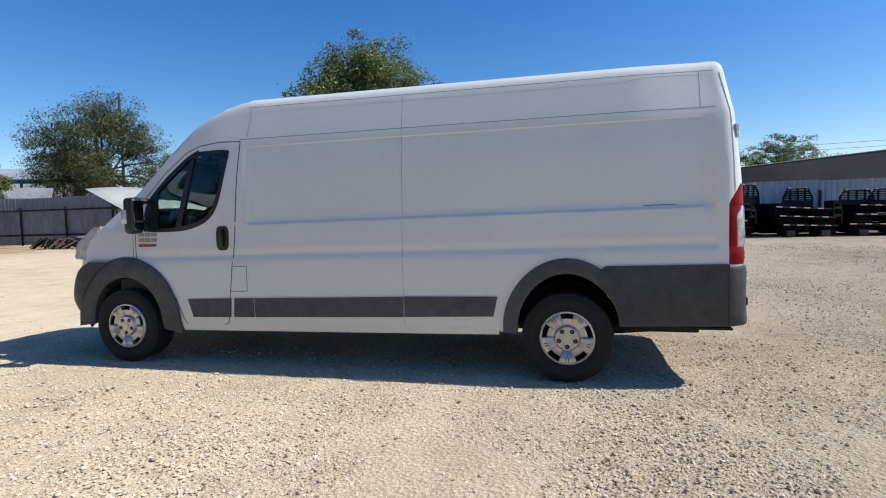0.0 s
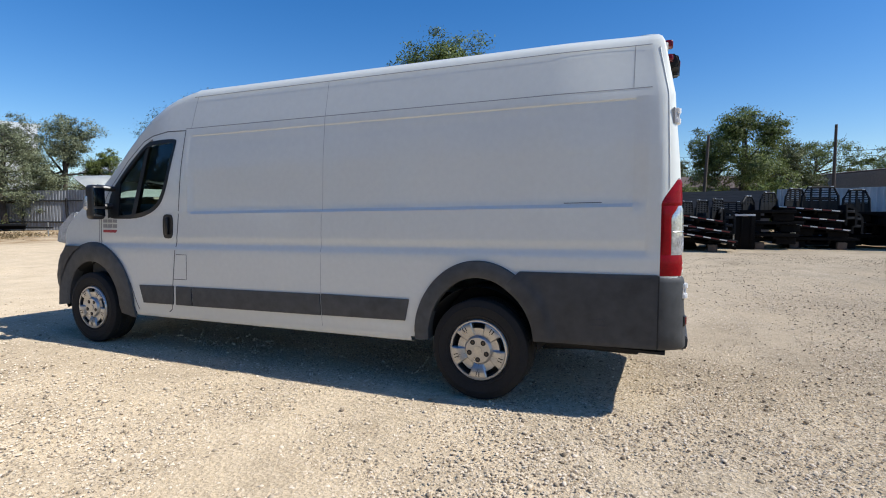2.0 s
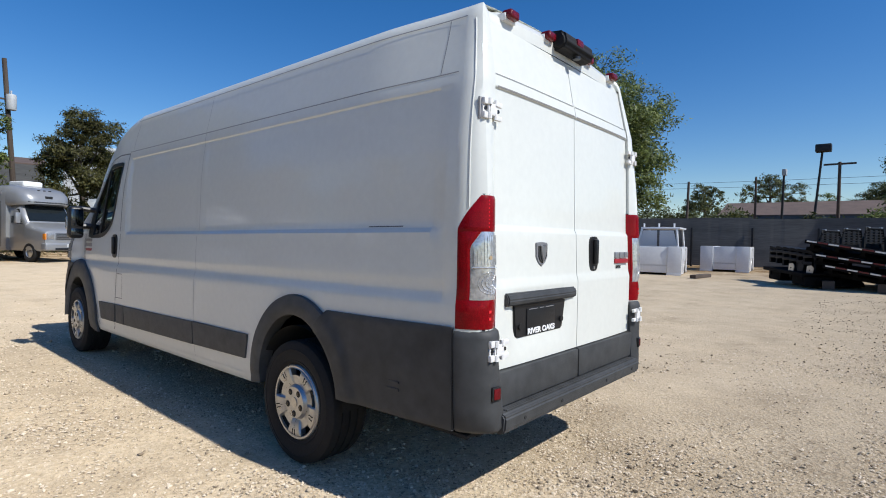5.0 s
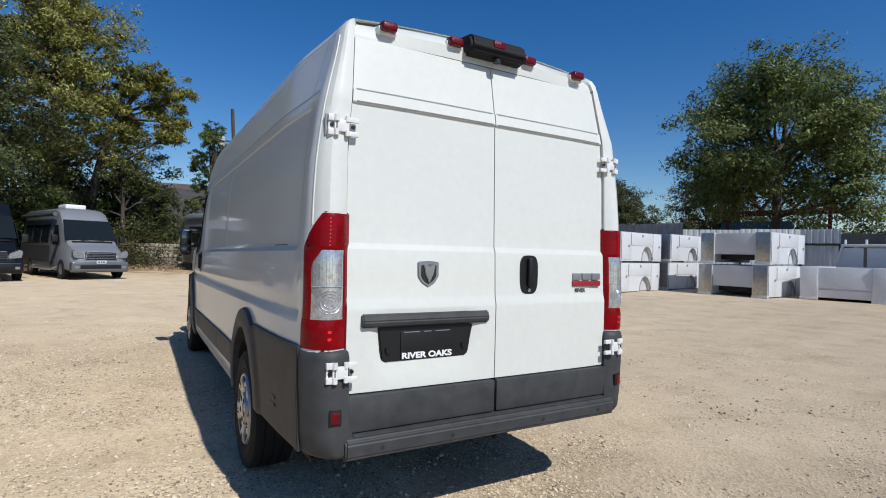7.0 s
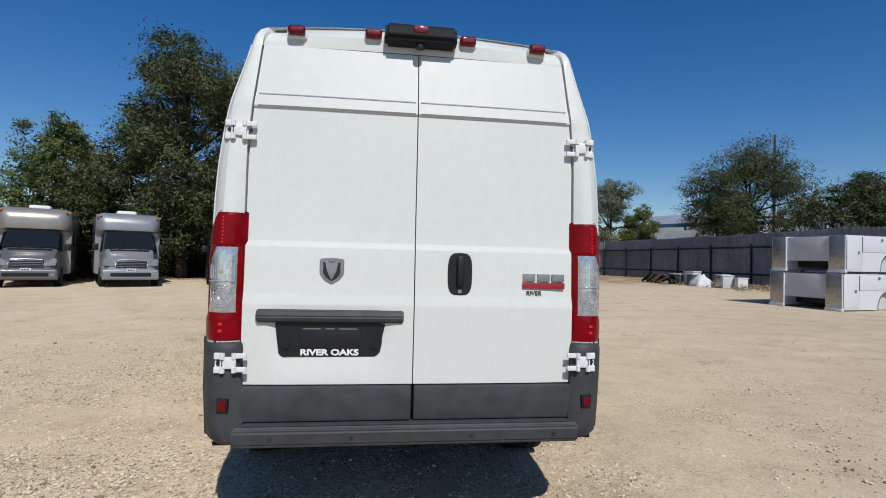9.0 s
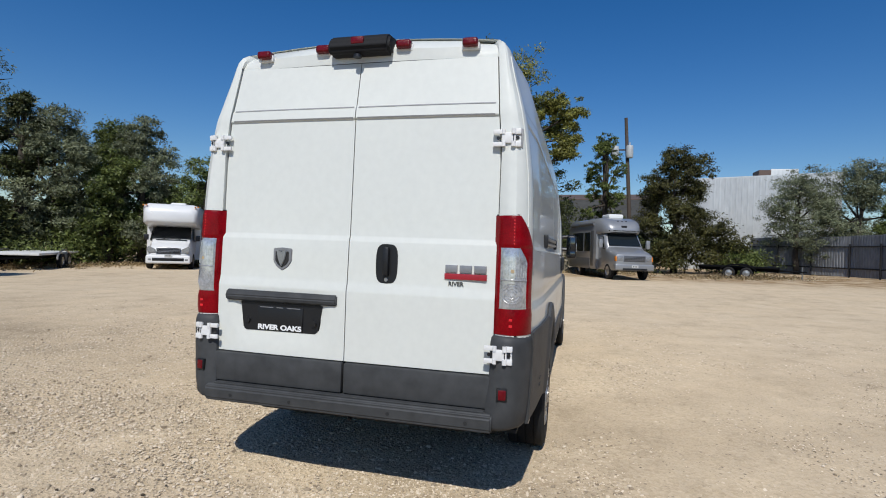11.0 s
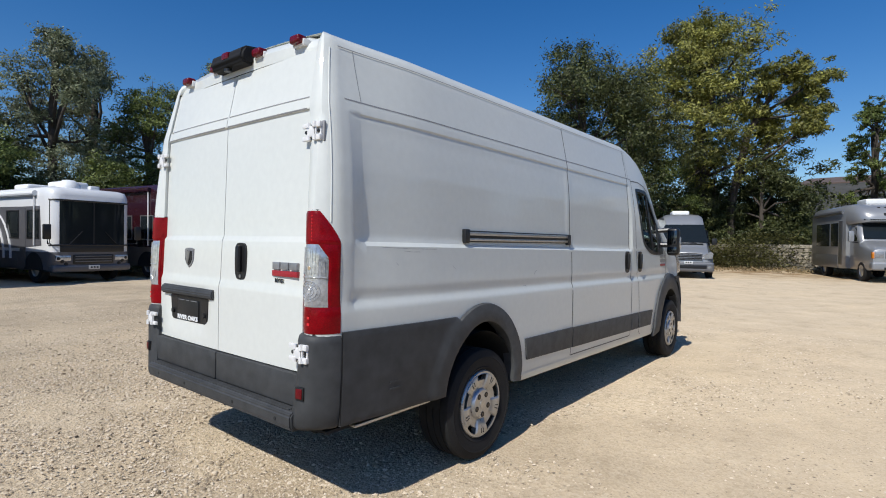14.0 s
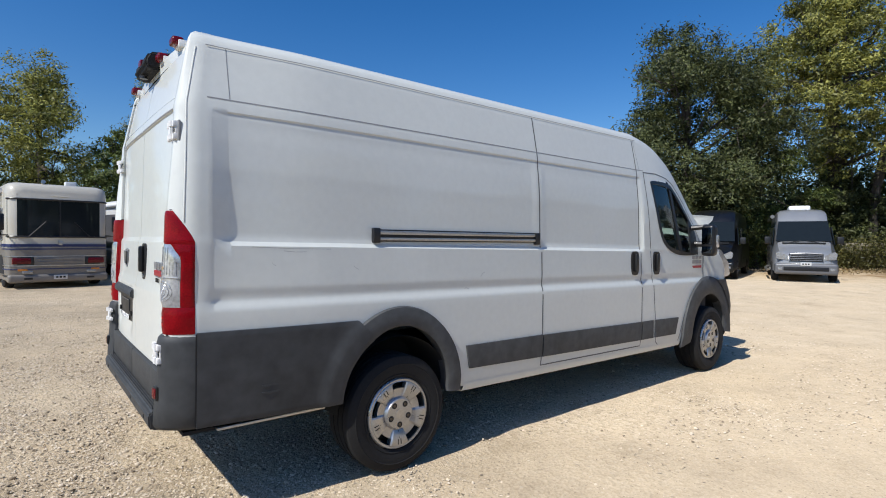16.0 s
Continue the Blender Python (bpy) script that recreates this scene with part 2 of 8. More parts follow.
def gravel_material():
    m = bpy.data.materials.new("gravel_ground")
    m.use_nodes = True
    nt = m.node_tree
    N, L = nt.nodes, nt.links.new
    b = N["Principled BSDF"]
    b.inputs["Roughness"].default_value = 0.95
    b.inputs["Specular IOR Level"].default_value, b.inputs["Diffuse Roughness"].default_value = 0.04, 0.6
    tc = N.new("ShaderNodeTexCoord")

    def noise(scale, detail=6, rough=0.6):
        n = N.new("ShaderNodeTexNoise")
        n.inputs["Scale"].default_value, n.inputs["Detail"].default_value, n.inputs["Roughness"].default_value = scale, detail, rough
        L(tc.outputs["Object"], n.inputs["Vector"])
        return n.outputs[0]

    def vor(scale, feature="F1"):
        v = N.new("ShaderNodeTexVoronoi")
        v.feature = feature
        v.inputs["Scale"].default_value = scale
        L(tc.outputs["Object"], v.inputs["Vector"])
        return v

    def ramp_of(src, stops):
        r = N.new("ShaderNodeValToRGB")
        r.color_ramp.elements[0].position, r.color_ramp.elements[0].color = stops[0][0], (*stops[0][1], 1)
        r.color_ramp.elements[1].position, r.color_ramp.elements[1].color = stops[-1][0], (*stops[-1][1], 1)
        for p, c in stops[1:-1]:
            e = r.color_ramp.elements.new(p)
            e.color = (*c, 1)
        L(src, r.inputs[0])
        return r.outputs[0]

    def mix(fac, a, c, mode="MIX"):
        x = N.new("ShaderNodeMix")
        x.data_type, x.blend_type = "RGBA", mode
        if not isinstance(fac, float):
            L(fac, x.inputs[0])
        else:
            x.inputs[0].default_value = fac
        L(a, x.inputs[6])
        L(c, x.inputs[7])
        return x.outputs[2]

    dust = ramp_of(noise(0.35), [(0.3, (0.562, 0.440, 0.291)), (0.5, (0.646, 0.514, 0.349)), (0.72, (0.721, 0.593, 0.425))])
    v1, v2 = vor(40), vor(95)
    grit1 = ramp_of(v1.outputs["Color"], [(0.08, (0.253, 0.199, 0.139)), (0.45, (0.543, 0.440, 0.314)), (0.92, (0.767, 0.671, 0.528))])
    grit2 = ramp_of(v2.outputs["Color"], [(0.08, (0.262, 0.209, 0.143)), (0.5, (0.543, 0.449, 0.331)), (0.95, (0.730, 0.634, 0.493))])
    patch = ramp_of(noise(0.55, 8, 0.7), [(0.42, (0.15, 0.15, 0.15)), (0.6, (0.85, 0.85, 0.85))])
    col = mix(patch, mix(0.38, dust, grit2), mix(0.55, dust, grit1))
    stain = ramp_of(noise(0.16, 7, 0.65), [(0.3, (0.74, 0.73, 0.72)), (0.5, (1, 0.99, 0.97)), (0.75, (1.1, 1.08, 1.03))])
    col = mix(1.0, col, stain, "MULTIPLY")
    # dry brown litter and dirt along the yard's edges, under the trees
    sep = N.new("ShaderNodeSeparateXYZ")
    L(tc.outputs["Object"], sep.inputs[0])

    def edge_mask(out, a, c):
        r = N.new("ShaderNodeMapRange")
        r.inputs[1].default_value, r.inputs[2].default_value = a, c
        L(out, r.inputs[0])
        return r.outputs[0]

    def larger(p, q, op="MAXIMUM"):
        x = N.new("ShaderNodeMath")
        x.operation = op
        L(p, x.inputs[0])
        L(q, x.inputs[1])
        return x.outputs[0]

    verge = larger(larger(edge_mask(sep.outputs[0], -21, -27), edge_mask(sep.outputs[1], -19, -25)), edge_mask(sep.outputs[1], 16, 21))
    verge = larger(verge, ramp_of(noise(0.8, 6), [(0.35, (0.2, 0.2, 0.2)), (0.6, (1, 1, 1))]), "MULTIPLY")
    litter = ramp_of(noise(7, 6), [(0.35, (0.154, 0.095, 0.048)), (0.65, (0.386, 0.265, 0.138))])
    col = mix(verge, col, litter)
    # compacted, driven-over lanes with little loose stone
    lane = larger(edge_mask(sep.outputs[1], 0.6, 3.2), edge_mask(sep.outputs[0], 3.5, 1.2), "MULTIPLY")
    lane = larger(lane, edge_mask(sep.outputs[0], -2.5, -7.0))
    lane = larger(lane, ramp_of(noise(0.45, 5), [(0.3, (0.35, 0.35, 0.35)), (0.55, (1, 1, 1))]), "MULTIPLY")
    packed = ramp_of(noise(1.6, 8, 0.7), [(0.3, (0.455, 0.360, 0.243)), (0.5, (0.535, 0.430, 0.298)), (0.75, (0.615, 0.510, 0.368))])
    packed = mix(0.18, packed, grit2)
    calm = N.new("ShaderNodeMath")
    calm.operation = "MULTIPLY"
    calm.inputs[1].default_value = 0.8
    L(lane, calm.inputs[0])
    unverged = N.new("ShaderNodeMath")
    unverged.operation = "SUBTRACT"
    unverged.use_clamp = True
    L(calm.outputs[0], unverged.inputs[0])
    L(verge, unverged.inputs[1])
    col = mix(unverged.outputs[0], col, packed)
    # scuffed, damp-dried and dusty patches a hand to a stride across
    scuff = ramp_of(noise(1.3, 9, 0.78), [(0.33, (0.80, 0.785, 0.765)), (0.47, (0.98, 0.975, 0.97)), (0.66, (1.07, 1.065, 1.05))])
    col = mix(1.0, col, scuff, "MULTIPLY")
    # scattered darker chips of stone, in drifts
    for scale, share in ((26, 0.86), (55, 0.80)):
        chips = vor(scale)
        chip = ramp_of(chips.outputs["Distance"], [(0.16, (1, 1, 1)), (0.30, (0, 0, 0))])
        pick = N.new("ShaderNodeSeparateColor")
        L(chips.outputs["Color"], pick.inputs[0])
        some = ramp_of(pick.outputs[0], [(share, (0, 0, 0)), (share + 0.02, (1, 1, 1))])
        drift = ramp_of(noise(0.9, 5, 0.65), [(0.36, (0.12, 0.12, 0.12)), (0.56, (1, 1, 1))])
        some = larger(larger(chip, some, "MULTIPLY"), drift, "MULTIPLY")
        shade = ramp_of(pick.outputs[1], [(0.2, (0.17, 0.135, 0.10)), (0.75, (0.34, 0.28, 0.205)), (0.9, (0.72, 0.63, 0.50))])
        col = mix(some, col, shade)
    L(col, b.inputs["Base Color"])
    h = N.new("ShaderNodeMath")
    h.operation = "ADD"
    L(v1.outputs["Distance"], h.inputs[0])
    L(noise(120, 4), h.inputs[1])
    bp = N.new("ShaderNodeBump")
    bp.inputs["Strength"].default_value, bp.inputs["Distance"].default_value = 0.55, 0.018
    flatter = N.new("ShaderNodeMapRange")
    flatter.inputs[3].default_value, flatter.inputs[4].default_value = 0.7, 0.13
    L(unverged.outputs[0], flatter.inputs[0])
    L(flatter.outputs[0], bp.inputs["Strength"])
    L(h.outputs[0], bp.inputs["Height"])
    L(bp.outputs[0], b.inputs["Normal"])
    return m


M["gravel"] = gravel_material()


def axis_steps(lo, hi, fine, grow, far):
    """Coordinates, closely spaced from lo to hi and then ever wider out to far."""
    mid = list(np.arange(lo, hi + fine / 2, fine))
    up, step, x = [], fine, hi
    while x < far:
        step *= grow
        x += step
        up.append(x)
    down, step, x = [], fine, lo
    while x > -far:
        step *= grow
        x -= step
        down.append(x)
    return down[::-1] + mid + up


def build_ground():
    xs, ys = axis_steps(-7, 7, 0.075, 1.09, 900), axis_steps(-7, 7, 0.075, 1.09, 900)
    verts = []
    for y in ys:
        for x in xs:
            near = max(0.0, 1 - max(abs(x), abs(y)) / 40)
            z = ground_z(x, y)
            z += near * (0.012 * noise.noise((x * 0.7, y * 0.7, 0)) + 0.008 * noise.noise((x * 2.3, y * 2.3, 5)) + 0.005 * noise.noise((x * 7, y * 7, 9)))
            verts.append((x, y, z - 0.006))
    nx = len(xs)
    faces = [(j * nx + i, j * nx + i + 1, (j + 1) * nx + i + 1, (j + 1) * nx + i) for j in range(len(ys) - 1) for i in range(nx - 1)]
    g = raw("ground", verts, faces, M["gravel"], smooth=True, sharp=180)
    return tagged(g, "pale tan crushed-limestone gravel yard, dusty and compacted", "ground", kind="structure")


build_ground()


def build_stones(name, label, count, region, smin, smax, seed, tone, shard=False):
    """Loose stones bedded in the ground: small dented lumps or angular shards, joined."""
    rng = np.random.default_rng(seed)
    if shard:
        base = np.array([(1, 0, 0), (0, 1, 0), (-1, 0, 0), (0, -1, 0), (0, 0, 1)], float)
        base[:4, 2] = -0.35
        tri = np.array([(0, 1, 4), (1, 2, 4), (2, 3, 4), (3, 0, 4)])
    else:
        g = (1 + 5 ** 0.5) / 2
        base = np.array([(-1, g, 0), (1, g, 0), (-1, -g, 0), (1, -g, 0), (0, -1, g), (0, 1, g), (0, -1, -g), (0, 1, -g), (g, 0, -1), (g, 0, 1), (-g, 0, -1), (-g, 0, 1)]) / 1.9
        tri = np.array([(0, 11, 5), (0, 5, 1), (0, 1, 7), (0, 7, 10), (0, 10, 11), (1, 5, 9), (5, 11, 4), (11, 10, 2), (10, 7, 6), (7, 1, 8), (3, 9, 4), (3, 4, 2), (3, 2, 6), (3, 6, 8), (3, 8, 9), (4, 9, 5), (2, 4, 11), (6, 2, 10), (8, 6, 7), (9, 8, 1)])
    nb = len(base)
    xy = region(rng, count)
    n = len(xy)
    z = np.array([ground_z(a, b) for a, b in xy])
    size = smin + (smax - smin) * rng.random(n) ** 2.6
    v = base[None] * (1 + rng.normal(0, 0.2, (n, nb, 3))) + (rng.normal(0, 0.22, (n, nb, 3)) if shard else 0)
    v = v * (size[:, None] * rng.uniform(0.6, 1.25, (n, 3)) * np.array([1, 1, 0.6]))[:, None, :]
    a = rng.uniform(0, 6.283, n)
    ca, sa = np.cos(a)[:, None], np.sin(a)[:, None]
    x2, y2 = v[:, :, 0] * ca - v[:, :, 1] * sa, v[:, :, 0] * sa + v[:, :, 1] * ca
    v = np.stack([x2 + xy[:, 0, None], y2 + xy[:, 1, None], v[:, :, 2] + (z + size * 0.08 - 0.001)[:, None]], 2).reshape(-1, 3)
    f = (tri[None] + (np.arange(n) * nb)[:, None, None]).reshape(-1)
    me = bpy.data.meshes.new(name)
    me.vertices.add(len(v))
    me.vertices.foreach_set("co", v.astype(np.float32).ravel())
    me.loops.add(len(f))
    me.loops.foreach_set("vertex_index", f.astype(np.int32))
    me.polygons.add(len(f) // 3)
    me.polygons.foreach_set("loop_start", np.arange(0, len(f), 3, dtype=np.int32))
    me.materials.append(tone)
    me.update(calc_edges=True)
    return tagged(new(name, me), label, "gravel", kind="stuff")


def stone_material():
    m = bpy.data.materials.new("loose_limestone")
    m.use_nodes = True
    N, L = m.node_tree.nodes, m.node_tree.links.new
    b = N["Principled BSDF"]
    b.inputs["Roughness"].default_value, b.inputs["Specular IOR Level"].default_value = 0.95, 0.04
    b.inputs["Diffuse Roughness"].default_value = 0.6
    g, r = N.new("ShaderNodeNewGeometry"), N.new("ShaderNodeValToRGB")
    r.color_ramp.elements[0].color, r.color_ramp.elements[1].color = (0.25, 0.195, 0.135, 1), (0.78, 0.67, 0.53, 1)
    e = r.color_ramp.elements.new(0.5)
    e.color = (0.63, 0.52, 0.375, 1)
    L(g.outputs["Random Per Island"], r.inputs[0])
    L(r.outputs[0], b.inputs["Base Color"])
    return m


M["stones"] = stone_material()


M["crumbs"] = mat("dry_soil_crumbs", (0.115, 0.092, 0.068), 0.95, spread=0.5, scale=3, fine=30, spec=0.05)


def wide_yard(rng, n):
    """Places all over the open yard behind and beside the van, in drifts."""
    p = np.stack([rng.uniform(1.3, 9, n * 3), rng.uniform(-2.5, 15, n * 3)], 1)
    d = np.array([noise.noise((x * 0.35, y * 0.35, 21.0)) + 0.6 * noise.noise((x * 1.3, y * 1.3, 9.0)) for x, y in p])
    clear_of_van = (np.abs(p[:, 1]) > 1.0) | (p[:, 0] > 1.3)
    return p[(d > rng.uniform(-0.4, 0.7, len(p))) & clear_of_van][:n]


def near_yard(rng, n):
    """Places along both flanks and the rear of the parked van, thinning outwards, in drifts."""
    p = np.stack([rng.normal(0.8, 3.4, n * 2), rng.normal(0, 3.9, n * 2)], 1)
    d = np.array([noise.noise((x * 0.55, y * 0.55, 3.0)) + 0.6 * noise.noise((x * 1.9, y * 1.9, 7.0)) for x, y in p])
    d -= 0.8 * ((p[:, 1] > 0.9) & (p[:, 0] < 2.4))
    p = p[d > rng.uniform(-0.75, 0.55, len(p))]
    return p[:n]


build_stones("gravel_stones", "fine angular limestone chippings strewn over the yard", 190000, near_yard, 0.0035, 0.0115, 5, M["stones"], shard=True)
build_stones("gravel_stones", "loose pale limestone gravel strewn over the yard", 9000, near_yard, 0.007, 0.017, 6, M["stones"])
build_stones("gravel_stones", "scattered larger limestone lumps on the yard", 300, near_yard, 0.012, 0.024, 7, M["stones"])
build_stones("soil_crumbs", "dark dry soil crumbs and leaf bits scattered over the yard", 8000, wide_yard, 0.004, 0.013, 9, M["crumbs"])


def lane_yard(rng, n):
    """Places on the driven lane beside the van, gathered in small drifts."""
    p = np.stack([rng.uniform(-7, 4.5, n * 4), rng.uniform(0.9, 7.0, n * 4)], 1)
    d = np.array([noise.noise((x * 0.8, y * 0.8, 11.0)) + 0.5 * noise.noise((x * 2.6, y * 2.6, 4.0)) for x, y in p])
    return p[d > rng.uniform(-0.1, 0.9, len(p))][:n]


build_stones("gravel_stones", "sparse stone chips on the driven lane", 16000, lane_yard, 0.004, 0.013, 8, M["stones"], shard=True)

M["led"] = mat("bright_red_lens_facet", (0.75, 0.02, 0.03), 0.2, spread=0.1, coat=0.5)

# ---- the white cargo van: rear axle at x = 0, nose towards -x ----
SIDE = [(0.30, 0.925), (0.40, 0.938), (0.48, 0.955), (0.70, 0.966), (1.00, 0.968), (1.06, 0.962), (1.33, 0.953), (1.37, 0.949), (1.55, 0.944), (1.7, 0.935), (1.85, 0.917), (2.00, 0.895), (2.05, 0.886), (2.31, 0.832), (2.45, 0.80)]
REAR_X = [(0.30, 1.211), (1.13, 1.211), (1.36, 1.201), (2.00, 1.181), (2.31, 1.121), (2.36, 1.096), (2.45, 1.036)]
SET_IN = 0.024
EDGE = [(-5.2, 0.98), (-4.75, 1.04), (-4.6, 1.13), (-4.45, 1.25), (-4.25, 1.42), (-4.0, 1.62), (-3.81, 1.78), (-3.6, 1.95), (-3.28, 2.19), (-3.1, 2.29), (-2.96, 2.345), (-2.8, 2.385), (-2.6, 2.40), (1.3, 2.395)]
ROOF_IN = {2.31: 0.0, 2.345: 0.012, 2.375: 0.034, 2.395: 0.068, 2.412: 0.125}


def rake(x, z):
    """The van sits a little nose-down."""
    return z + 0.013 * x * (1 - ramp(z, 1.4, 2.3))


def panel_depth(x, z, right):
    """How far the pressed panels lie inside the outer skin."""
    d = 0.0
    ends = ramp(x, -4.1, -3.8) * (1 - ramp(x, 1.03, 1.06))
    d += 0.004 * ramp(z, 1.10, 1.13) * (1 - ramp(z, 1.325, 1.34)) * ends
    d += 0.0115 * ramp(z, 1.012, 1.062) * (1 - 0.65 * ramp(z, 1.068, 1.125)) * (1 - ramp(z, 1.10, 1.13)) * ends
    up = ramp(z, 1.335, 1.372) * (1 - ramp(z, 1.90, 1.97))
    slope = max(0.0, min(1.0, (1.042 - x) / 0.085))
    d += 0.019 * ramp(z, 1.322, 1.344) * (1 - 0.62 * ramp(z, 1.50, 1.93)) * (1 - ramp(z, 1.976, 1.986)) * ramp(x, -2.72, -2.68) * slope
    d += 0.004 * up * slope * (ramp(x, -1.25, -1.22) + (1 - ramp(x, -1.36, -1.33))) * ramp(x, -2.68, -2.65)
    return d


def half_width(x, z):
    y = lerp(SIDE, z)
    t = max(0.0, -2.85 - x)
    y -= 0.020 * t * t
    y -= 0.10 * ramp(-x, 3.0, 4.2) * ramp(z, 1.25, 1.8)
    y -= (0.018 + 0.02 * ramp(z, 1.9, 2.3)) * ramp(x, 0.45, 1.05)
    y -= 0.011 * ramp(x, 0.80, 1.12) * (1 - ramp(z, 1.05, 1.40))
    return y


def skin(x, z, side, out=0.0):
    """A point on the body side, pushed outwards by out. z is counted before the rake."""
    return Vector((x, side * (half_width(x, z) - panel_depth(x, z, side > 0) + out), rake(x, z)))


def corner_start(z):
    """Where the flat side ends and the rear corner begins."""
    return min(1.117, lerp(REAR_X, z) - 0.08)


def corner(u, z, side, out=0.0):
    """A point round the rear corner, from the side (u = 0) to the door's edge (u = 1)."""
    xr, xs = lerp(REAR_X, z), corner_start(z)
    yw = half_width(xs, z)
    ye = 0.775 - 0.04 * max(0.0, (z - 1.8) / 0.5)
    w, swell = yw - ye, 1 - 0.75 * ramp(z, 1.42, 2.05)
    a, k, b = Vector((xs, yw)), Vector((xr + 0.030 * swell - 0.012, yw - 0.40 * w)), Vector((xr - 0.006, ye))
    if u < 0.5:
        v, c = u * 2, Vector((xr - 0.020, yw - 0.085 * w))
    else:
        a, v, c, k = k, u * 2 - 1, Vector((xr + 0.050 * swell - 0.014, yw - 0.67 * w)), b
    p = a * (1 - v) ** 2 + c * 2 * v * (1 - v) + k * v * v
    t = (c - a) * 2 * (1 - v) + (k - c) * 2 * v
    n = Vector((-t.y, t.x)).normalized()
    p = p + n * (-out if n.x * -1 > 0 else out)
    return Vector((p.x, side * p.y, rake(p.x, z)))


def fan(*cuts):
    """Sorted cut values with close pairs removed."""
    out = []
    for c in sorted(cuts):
        if not out or c - out[-1] > 0.004:
            out.append(c)
    return out


XCUTS = fan(*np.arange(-4.5, 1.02, 0.06), 1.05, 1.075, 1.105, 1.135, 0.957, 1.042, 1.035, 0.955, -1.22, -1.25, -1.33, -1.36, -2.65, -2.68, -2.72, *np.arange(-3.86, -2.84, 0.02))[::-1]
ZCUTS = fan(*np.arange(0.42, 1.0, 0.045), 1.0, 1.012, 1.024, 1.037, 1.05, 1.06, 1.068, 1.082, 1.096, 1.11, 1.125, 1.14, 1.19, 1.26, 1.322, 1.344, 1.356, 1.372, *np.arange(1.39, 1.95, 0.022), 1.955, 1.974, 1.984, 2.0, 2.04, 2.12, 2.2, 2.27, 2.31, 2.345, 2.375, 2.395, 2.412)
NOSE = [(-4.56, 0.88), (-4.64, 0.83), (-4.72, 0.75), (-4.79, 0.64), (-4.85, 0.5), (-4.89, 0.33), (-4.91, 0.16)]
DOOR = [(-2.775, 2.03), (-2.80, 1.72), (-2.835, 1.2), (-2.885, 0.80), (-2.93, 0.47), (-2.98, 0.435), (-3.36, 0.41), (-3.40, 0.50), (-3.47, 0.68), (-3.58, 0.84), (-3.72, 0.96), (-3.90, 1.03), (-3.90, 1.28), (-3.87, 1.50), (-3.80, 1.62), (-3.60, 1.80), (-3.33, 1.97), (-3.20, 2.01), (-3.0, 2.035)]
WINDOW = [(-2.89, 1.96), (-2.90, 1.90), (-2.99, 1.56), (-3.06, 1.43), (-3.16, 1.36), (-3.30, 1.32), (-3.43, 1.305), (-3.80, 1.30), (-3.79, 1.56), (-3.62, 1.72), (-3.32, 1.92), (-3.24, 1.95)]
SLIDER = [(-1.285, 2.22), (-1.285, 0.46), (-2.66, 0.46), (-2.66, 2.02), (-2.55, 2.22)]
ARCHES = ((0.0, 0.45, 0.445), (-4.015, 0.435, 0.47))


def van_row(x, z):
    """Row height in the cab, where the roof's edge comes down."""
    e, zc = lerp(EDGE, x), lerp([(-4.8, 0.75), (-4.2, 1.0)], x)
    if z <= zc or e > 2.39:
        return z
    return zc + (z - zc) * (e - zc) / (2.40 - zc)


def van_point(kind, c, z, side):
    top = max((k for k in ROOF_IN if k <= z + 1e-6), default=None)
    zz = min(z, 2.31) if top else z
    drop = ROOF_IN[top] if top else 0.0
    if kind == "corner":
        p = corner(c, zz, side)
        if top:
            p = corner(c, 2.31, side)
            p.y -= side * drop * (1 - 0.6 * c)
            p.x -= drop * (0.25 + 0.75 * c)
            p.z = z
        return p
    if kind == "side":
        if c > 1.0:
            c = 1.0 + (c - 1.0) * (corner_start(zz) - 1.0) / 0.135
        zr = van_row(c, z)
        zs = van_row(c, zz)
        p = skin(c, zs, side)
        p.y -= side * drop
        p.z = rake(c, zr)
        return p
    x, y = c
    zr = van_row(x, z)
    return Vector((x - 0.03 * ramp(zr, 0.5, 0.8) * (1 - ramp(zr, 0.8, 1.1)), side * (y - drop * 0.5), rake(x, zr)))


